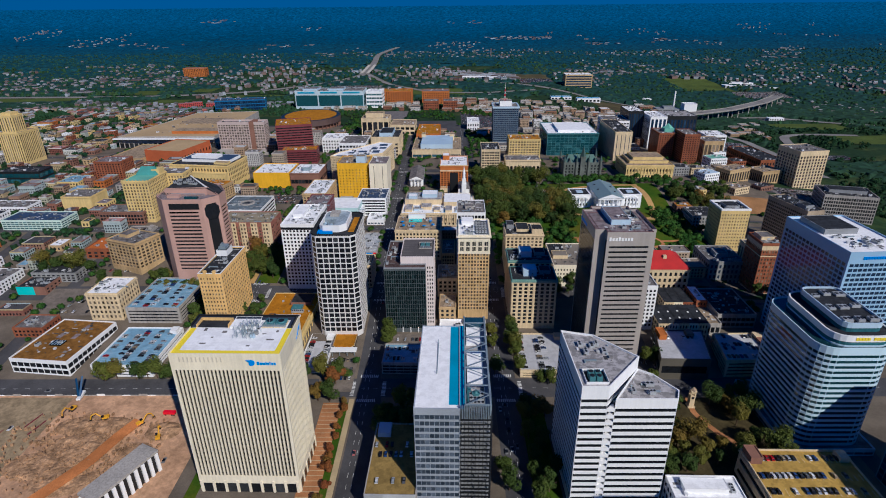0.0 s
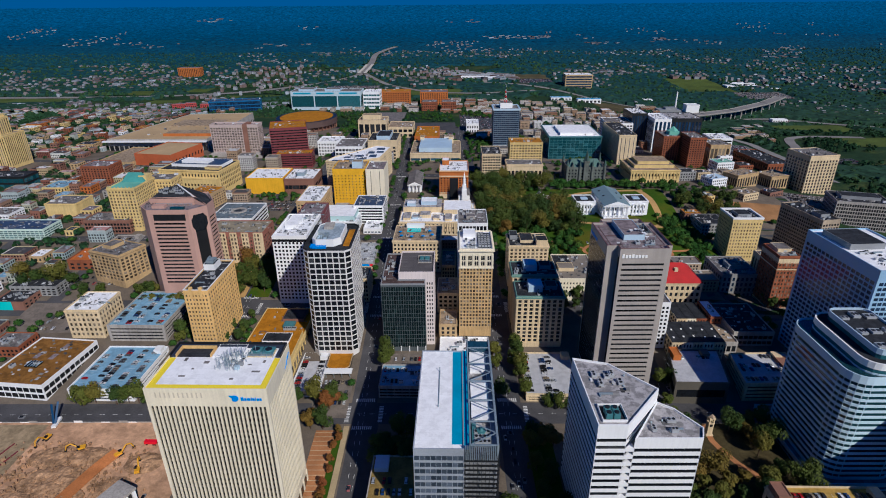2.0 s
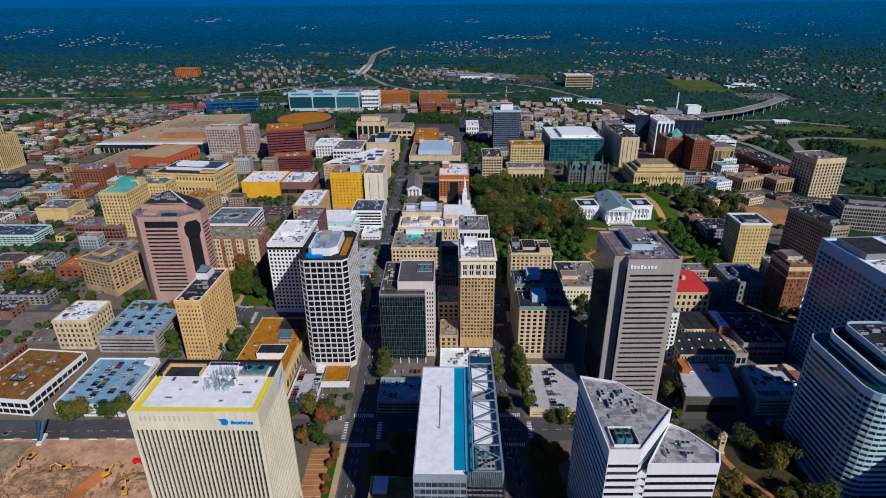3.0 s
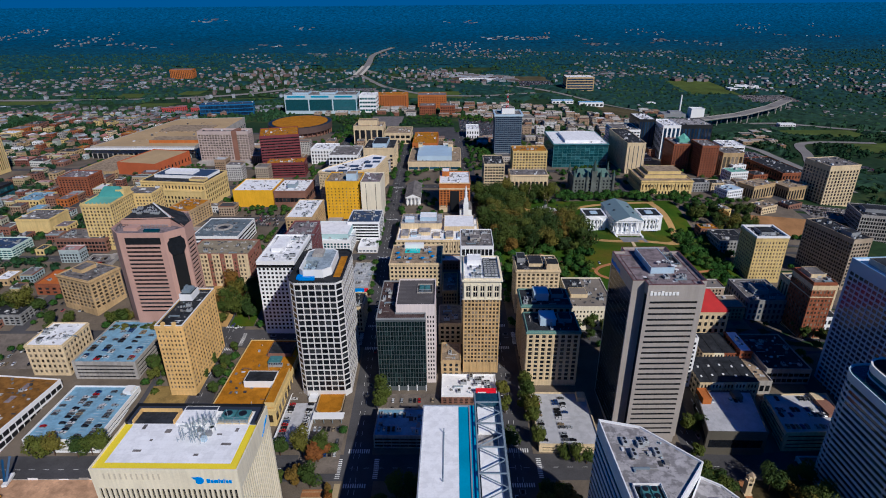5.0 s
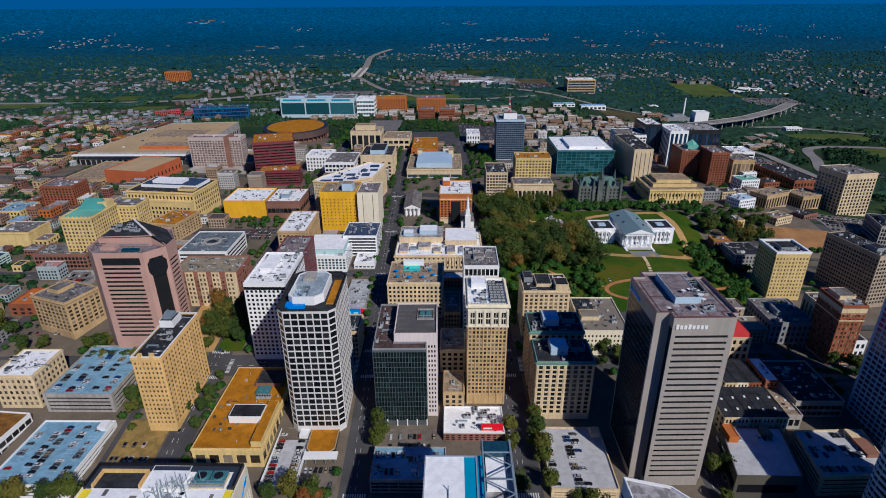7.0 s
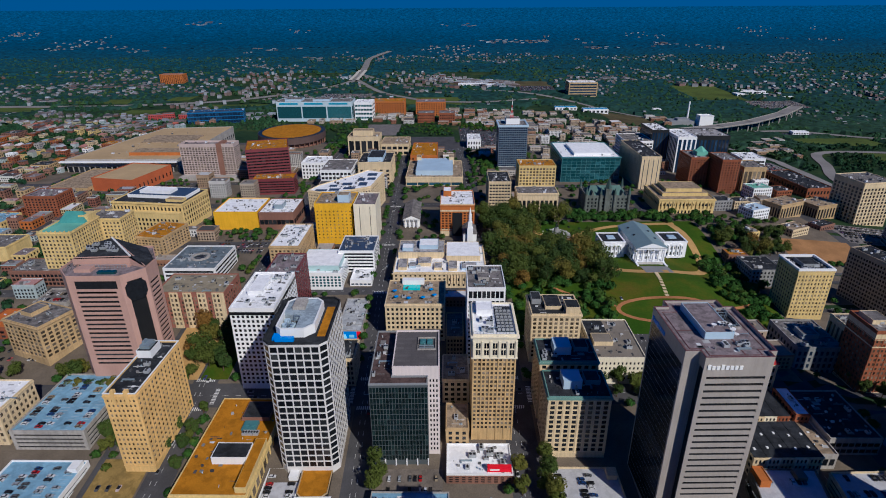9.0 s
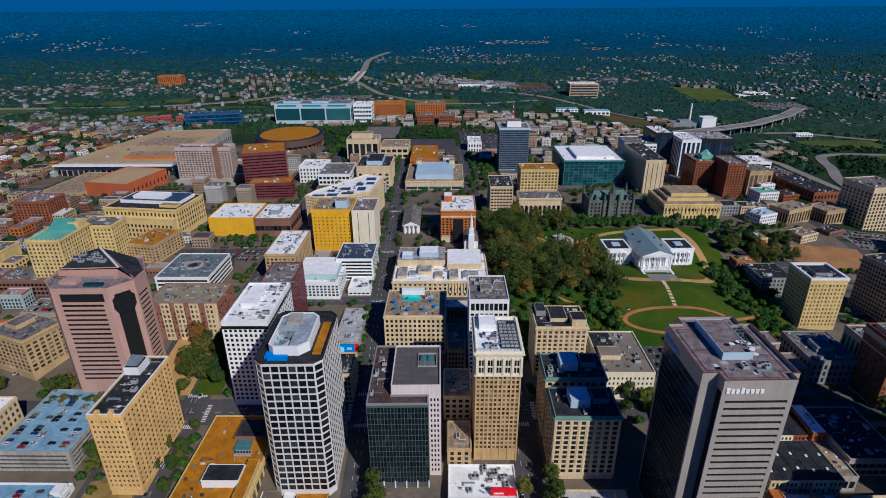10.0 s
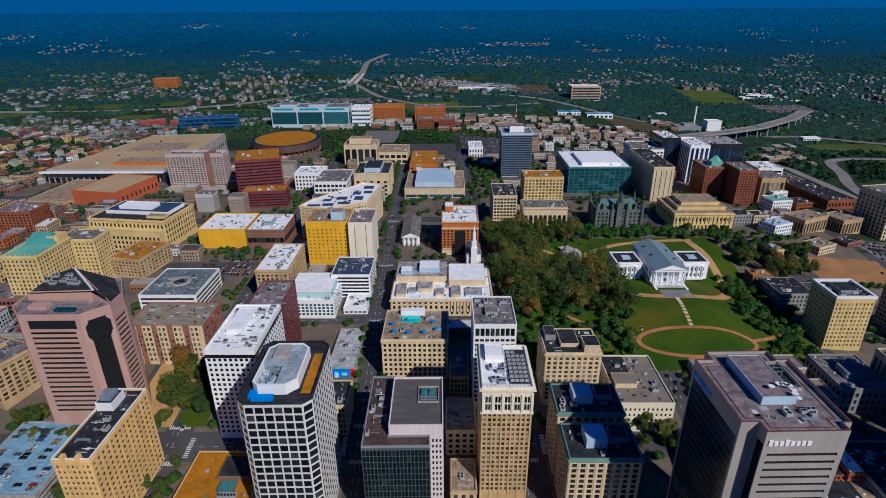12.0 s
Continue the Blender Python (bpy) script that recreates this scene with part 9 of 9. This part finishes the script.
def wooded(x, y):
    return noise.noise((x * 0.0021, y * 0.0021, 1.7)) + 0.45 * noise.noise((x * 0.008, y * 0.008, 4.2)) + (0.25 if x > 500 else 0.0) + min(0.5, (y - 1500) / 4000)


def canopy(name, y0, y1, step, mat, label, x0=None, x1=None):
    """The closed roof of a wood: one uneven sheet over the ground, broken by clearings."""
    s, J = Shape(), random.Random(77)
    ys = span(y0, y1, step)
    half = 0.86 * y1 + 100
    xs = span(-half if x0 is None else x0, half if x1 is None else x1, step)
    for j, y in enumerate(ys):
        for i, x in enumerate(xs):
            px, py = x + J.uniform(-0.35, 0.35) * step, y + (J.uniform(-0.35, 0.35) * step if 0 < j < len(ys) - 1 else 0)
            inside = (wooded(px, py) > -0.12 or py > 2650) and not near_road(px, py, 30) and free(px - 8, py - 8, 16, 16, OPEN) and free(px - 5, py - 5, 10, 10, full) and not (-660 < px < 560 and py < 1760) and free(px - 6, py - 6, 12, 12, EAST)
            s.v.append((px, py, land(px, py) + ((J.uniform(5, 9) if y < 2700 else J.uniform(5, 9)) if inside else -1.5)))
    k = len(xs)
    for j in range(len(ys) - 1):
        for i in range(k - 1):
            if abs(xs[i]) < 0.86 * ys[j] + 350:
                s.f.append((j * k + i, j * k + i + 1, (j + 1) * k + i + 1, (j + 1) * k + i))
                s.mi.append(0)
    return tagged(new(name, s.mesh(name, mat)), label=label, category="woods", kind="stuff")


trees_far, low = [], [t for t in taken]
k = 0
while len(trees_far) < 26000 and k < 190000:
    k += 1
    q = FAR.random()
    y = 1240 + 4080 * q ** 1.5
    half = 0.86 * y + 350
    x = FAR.uniform(-half, half)
    if wooded(x, y) < FAR.uniform(-0.5, 0.35) or near_road(x, y) or not free(x, y, 0, 0, full) or not free(x - 3, y - 3, 6, 6, OPEN) or (-660 < x < 560 and y < 1720 and not (-260 < x < -172 and y < 1500) and FAR.random() < 0.55) or (-260 < x < 560 and 1720 < y < 2060 and FAR.random() < 0.6) or (300 < x < 620 and y < 1250):
        continue
    r = FAR.uniform(3.6, 6.6) * (1 + (y - 1240) / 4500)
    trees_far.append((x, y, land(x, y) + (2.0 if y > 1760 else -0.5), r))
# the valley to the east and the green gaps between the nearer houses
for i in range(4200):
    x, y = FAR.uniform(520, 1500), FAR.uniform(700, 1480)
    if noise.noise((x * 0.006, y * 0.006, 9)) > -0.2 and not near_road(x, y, 20) and free(x - 3, y - 3, 6, 6, full + OPEN):
        trees_far.append((x, y, land(x, y) - 0.5, FAR.uniform(3.5, 6)))
for i in range(10500):
    x, y = FAR.uniform(-1500, -380), FAR.uniform(460, 1600)
    if free(x - 2, y - 2, 4, 4, taken) and (x + 345) % 118 < 107:
        trees_far.append((x, y, land(x, y) - 0.5, FAR.uniform(3.0, 5.6)))
for i in range(1500):
    x, y = FAR.uniform(-340, 470), FAR.uniform(838, 1500)
    sx = 0.018 * (y - 300)
    if free(x - 4, y - 4, 8, 8, full + OPEN) and (y > 1240 or (any(a + 2 < x + sx < b - 2 for a, b in COLS) and any(a + 2 < y < b - 2 for a, b in ROWS))) and noise.noise((x * 0.012, y * 0.012, 2)) > -0.25:
        MORE.append((x, y, land(x, y), FAR.uniform(2.8, 4.4)))
for (cx0, cx1), (ry0, ry1) in [(c, r) for c in COLS for r in ROWS]:
    dx = -0.018 * ((ry0 + ry1) / 2 - 300)
    edge = [(x + dx, y) for x in range(int(cx0) + 4, int(cx1) - 3, 9) for y in (ry0 + 2.5, ry1 - 2.5)] + [(x + dx, y) for y in range(ry0 + 8, ry1 - 7, 9) for x in (cx0 + 2.5, cx1 - 2.5)]
    for x, y in edge:
        if y > 350 and x > -580 and FAR.random() < 0.42 and free(x - 2.4, y - 2.4, 4.8, 4.8, full + OPEN) and not (50 < x < 340 and 525 < y < 800):
            MORE.append((x, y, land(x, y) + 0.5, FAR.uniform(2.6, 4.4)))
for x0, x1, y0, y1, n in ((38, 165, 1395, 1500, 90), (42, 90, 1010, 1160, 60), (22, 42, 820, 1000, 26), (-40, 20, 1320, 1400, 16), (330, 420, 735, 800, 40), (300, 350, 640, 700, 20)):
    for i in range(n):
        x, y = FAR.uniform(x0, x1), FAR.uniform(y0, y1)
        if free(x - 2, y - 2, 4, 4, full):
            MORE.append((x, y, land(x, y) + 0.3, FAR.uniform(3.2, 5.2)))
for i in range(500):
    x, y = FAR.uniform(-340, 40), FAR.uniform(600, 838)
    if free(x - 4, y - 4, 8, 8, full + OPEN) and any(a + 3 < x + 0.018 * (y - 300) < b - 3 for a, b in COLS) and any(a + 3 < y < b - 3 for a, b in ROWS) and noise.noise((x * 0.02, y * 0.02, 5)) > 0.0:
        MORE.append((x, y, land(x, y) + 0.4, FAR.uniform(3.0, 4.8)))
GREENS = [(0.3, (0.0166, 0.0491, 0.0229)), (0.55, (0.0269, 0.0658, 0.0251)), (0.75, (0.0648, 0.0874, 0.0242))]
MORE_LEAF = far_leaf("street_leaves", [(0.3, (0.0234, 0.0749, 0.0126)), (0.55, (0.0425, 0.10, 0.0154)), (0.72, (0.0956, 0.11, 0.0143))], 0.05)
clumps("street_trees", MORE, MORE_LEAF, "rows of leafy street trees farther off", 180, 0.21)
FAR_LEAF = far_leaf("far_leaves", GREENS)
clumps("garden_trees", [t for t in trees_far if t[1] < 1400], FAR_LEAF, "green garden trees among the farther houses", 18)
crowns("woodland", [(x, y, z, r * 1.05) for x, y, z, r in trees_far if 1400 <= y < 2700], FAR_LEAF, "green woods beyond the city")
# These leaf colours carry a blue tint that stands for haze.
crowns("hill_trees", [(x, y, z, r) for x, y, z, r in trees_far if 2700 <= y < 3300], far_leaf("hazy_hill_leaves", [(0.3, (0.0126, 0.0524, 0.0433)), (0.7, (0.0248, 0.0654, 0.0474))]), "trees on the hills, their leaves tinted blue for haze")


def hazy_woods():
    """Woods whose base colour turns bluer with distance, a painted haze."""
    m, n, l, p = nodes_of("hazy_woods")
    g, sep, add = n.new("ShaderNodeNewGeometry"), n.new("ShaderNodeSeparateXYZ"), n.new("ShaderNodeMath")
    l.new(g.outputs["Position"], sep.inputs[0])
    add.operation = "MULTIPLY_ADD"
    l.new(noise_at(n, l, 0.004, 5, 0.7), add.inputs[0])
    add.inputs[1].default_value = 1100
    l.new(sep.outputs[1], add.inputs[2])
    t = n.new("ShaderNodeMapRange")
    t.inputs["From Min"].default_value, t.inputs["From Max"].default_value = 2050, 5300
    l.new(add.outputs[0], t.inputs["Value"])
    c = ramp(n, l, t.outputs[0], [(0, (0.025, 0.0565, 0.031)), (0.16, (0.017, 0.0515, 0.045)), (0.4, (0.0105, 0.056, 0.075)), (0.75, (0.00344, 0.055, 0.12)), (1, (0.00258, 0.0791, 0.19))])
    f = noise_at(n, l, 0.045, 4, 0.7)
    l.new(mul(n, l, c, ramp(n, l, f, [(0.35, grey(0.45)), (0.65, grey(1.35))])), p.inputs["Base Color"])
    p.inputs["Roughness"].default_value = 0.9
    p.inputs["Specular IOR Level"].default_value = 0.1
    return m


HILLS = hazy_woods()
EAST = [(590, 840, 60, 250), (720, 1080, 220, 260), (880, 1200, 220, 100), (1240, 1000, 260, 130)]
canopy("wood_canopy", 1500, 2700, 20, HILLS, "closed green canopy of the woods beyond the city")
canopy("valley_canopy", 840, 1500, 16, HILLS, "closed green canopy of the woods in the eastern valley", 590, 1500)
canopy("hill_canopy", 2700, 3700, 16, HILLS, "closed canopy of the hill woods, bluer with distance for haze")
canopy("pine_canopy", 3700, 5338, 20, HILLS, "closed canopy of the far woods, tinted blue for haze")


def far_houses():
    w, r = Shape(), Shape()
    n = 0
    spots = [(272 + 430 * i / 40 + FAR.uniform(-12, 12), FAR.uniform(3850, 4030), 3.0) for i in range(40)] + [(FAR.gauss(a, c), FAR.gauss(b, c * 0.5), 2.6) for a, b, c, m in ((-1850, 4760, 70, 14), (174, 4617, 60, 8), (1390, 3760, 70, 14), (940, 3610, 60, 12), (680, 2440, 60, 16), (950, 2320, 50, 10), (-640, 3200, 80, 10), (-1020, 3650, 60, 8), (1630, 2861, 60, 10), (-1200, 2230, 90, 22), (-700, 1520, 30, 6), (-510, 1620, 40, 8), (-60, 2170, 60, 10), (180, 2160, 50, 8)) for i in range(m)]
    for k in range(14000):
        y = 1180 + 3300 * FAR.random() ** 1.2
        half = 0.84 * y + 200
        x = FAR.uniform(-half, half)
        spot = spots.pop() if spots else None
        if spot:
            x, y = spot[:2]
        d = noise.noise((x * 0.0026, y * 0.0026, 7.7)) + (0.2 if x < -350 and y < 2500 else 0.0) - (0.15 if x > 900 and y < 2300 else 0)
        if not spot and (d < -0.08 + max(0, (y - 2000) / 5200) or near_road(x, y, 26) or (-640 < x < 700 and y < 1780) or (x < -600 and x > -960 and y < 1420) or n > 2500 or (x > 480 and y < 1560) or not free(x - 12, y - 12, 24, 24, OPEN) or FAR.random() < 0.45):
            continue
        n += 1
        big = spot or FAR.random() < 0.06
        a, b, h = FAR.uniform(3.5, 6) * (2.3 if big else 1), FAR.uniform(4.5, 7) * (2 if big else 1), FAR.uniform(5, 7)
        z = land(x, y) + (3.5 if y > 1780 else -0.4)
        h += z - land(x, y)
        z = land(x, y) - 0.4
        t = FAR.choice((0, 0, 0.35, -0.25))
        ca, sa = math.cos(t), math.sin(t)
        w.obox((x, y), ca, sa, -a, a, -b, b, z, z + h)
        if big:
            r.obox((x, y), ca, sa, -a - 0.2, a + 0.2, -b - 0.2, b + 0.2, z + h, z + h + 0.7)
        else:
            k0 = len(r.v)
            P = [(x + ca * u - sa * v, y + sa * u + ca * v) for u, v in ((-a, -b), (a, -b), (a, b), (-a, b), (-a, 0), (a, 0))]
            r.v += [(*p, z + h - 0.2 + (3.2 if i > 3 else 0)) for i, p in enumerate(P)]
            r.f += [(k0, k0 + 1, k0 + 5, k0 + 4), (k0 + 2, k0 + 3, k0 + 4, k0 + 5), (k0 + 3, k0, k0 + 4), (k0 + 1, k0 + 2, k0 + 5)]
            r.mi += [0] * 4

    tagged(new("far_house_walls", w.mesh("far_house_walls", tones("house_walls", [(0, (0.12, 0.06, 0.05)), (0.3, (0.2, 0.13, 0.11)), (0.6, (0.27, 0.26, 0.26)), (0.92, (0.34, 0.37, 0.4)), (1, (0.5, 0.56, 0.62))]))), label="walls of many small houses among the trees", category="houses", kind="stuff")
    tagged(new("far_house_roofs", r.mesh("far_house_roofs", tones("house_roofs", [(0, (0.05, 0.05, 0.055)), (0.4, (0.12, 0.115, 0.115)), (0.65, (0.19, 0.16, 0.155)), (0.92, (0.24, 0.27, 0.31)), (1, (0.44, 0.5, 0.57))]))), label="roofs of many small houses among the trees", category="houses", kind="stuff")


far_houses()
RED_WALL = surface("red_painted_wall", (0.42, 0.06, 0.05), 0.8, 0.2)
yard = Shape()
for i in range(120):
    u, v = FAR.uniform(0, 1), FAR.uniform(-1, 1)
    x, y = -60 + 330 * u + 25 * v, 2420 - 215 * u + 70 * v
    if not near_road(x, y, 18):
        yard.obox((x, y), 0.83, -0.56, -FAR.uniform(8, 34), FAR.uniform(8, 34), -3.5, 3.5, land(x, y) - 0.5, land(x, y) + FAR.uniform(4, 7.5))
tagged(new("rail_yard_sheds", yard.mesh("rail_yard_sheds", tones("shed_sheet", [(0, (0.16, 0.1, 0.08)), (0.4, (0.3, 0.26, 0.24)), (0.75, (0.42, 0.44, 0.46)), (1, (0.62, 0.66, 0.7))]))), label="long pale sheds and wagons of a rail yard", category="sheds", kind="stuff")
for x, y, w, d, hgt in ((-742, 1560, 40, 16, 13), (-700, 1552, 26, 22, 17), (-668, 1566, 36, 16, 12), (-640, 1590, 24, 14, 12), (-604, 1570, 22, 16, 14)):
    plain("red_apartments", "red painted low apartment house with pitched end", x, y, land(x, y) + hgt, w, d, (max(3, int(w / 5)), 4, 3, 0.4, 0.5, 1, 1), RED_WALL, GLASS, ROOF_PINK, kit=None, one=False, yaw=20, parapet=0.4)
plain("red_box_block", "orange brick apartment slab among the trees", -1040, 2270, 34, 84, 40, (12, 6, 9, 0.4, 0.5, 2, 2), ORANGE, GLASS, ROOF_PINK, kit=None, one=False)
plain("valley_office", "buff and glass office block by the highway", 410, 1985, 30, 92, 60, (1, 1, 6, 0.95, 0.5, 2, 2), BUFF, GLASS_NAVY, ROOF_WHITE, kit=(4, 2), one=False)
plain("blue_glass_hall", "long low blue glass hall", -616, 1500, 24, 130, 40, (20, 6, 3, 0.9, 0.7, 1, 1), surface("deep_blue_panel", (0.02, 0.14, 0.34), 0.4, 0.15), GLASS_NAVY, BLUE_ROOF, kit=(6, 2), yaw=12, one=False)
BLUE_SHEET = surface("blue_sheet_roof", (0.0215, 0.27, 0.58), 0.5, 0.1)
for x, y, w, d in ((1025, 2110, 60, 40), (1090, 2080, 60, 60), (1060, 2160, 90, 40), (1150, 2060, 40, 30), (320, 1738, 62, 22), (395, 1716, 70, 22), (60, 2215, 90, 26), (150, 2190, 70, 24), (870, 1515, 40, 18), (640, 1860, 30, 20)):
    plain("white_shed", "long low shed with blue sheet roof" if x in (320, 395) else "long low shed with pale roof", x, y, land(x, y) + 8, w, d, (6, 3, 1, 0.5, 0.4, 1, 1), WHITE, GLASS, BLUE_SHEET if x in (320, 395) else ROOF_WHITE, kit=None, one=False, parapet=0.5)
pp = thing("power_plant", "steam plant with tall pale chimney", "power plant", 636, 1620, land(636, 1620) - 0.3)
part("boiler_house", Shape().box(-30, 34, 0, 40, 0, 15).box(-10, 20, 8, 30, 15, 20).box(34, 52, 4, 30, 0, 9), MIDGREY, pp)
part("pale_tower", Shape().box(40, 76, -12, 14, 0, 30).ring(rect(36, 26, 40, -12), -0.5, 0.3, 29, 31), PAINT_WHITE, pp)
part("chimney", Shape().cone(34, 52, 2.8, 2.0, 0, 58, 14), PAINT_WHITE, pp, "tall white chimney")

# sky behind the last hills
bk = Shape()
cols = 40
bk.v = [(-4690 + 9380 * (i // 2) / cols, 5342, (-60, 1500)[i % 2]) for i in range(2 * cols + 2)]
for i in range(cols):
    bk.f.append((2 * i, 2 * i + 2, 2 * i + 3, 2 * i + 1))
    bk.mi.append(0)
m, n, l, p = nodes_of("deep_blue_sky")
e = n.new("ShaderNodeEmission")
e.inputs[0].default_value, e.inputs[1].default_value = (0.0, 0.14, 0.3, 1), 1.0
l.new(e.outputs[0], n["Material Output"].inputs[0])
tagged(new("backdrop", bk.mesh("backdrop", m)), label="deep blue sky low over the horizon", category="sky", kind="structure")
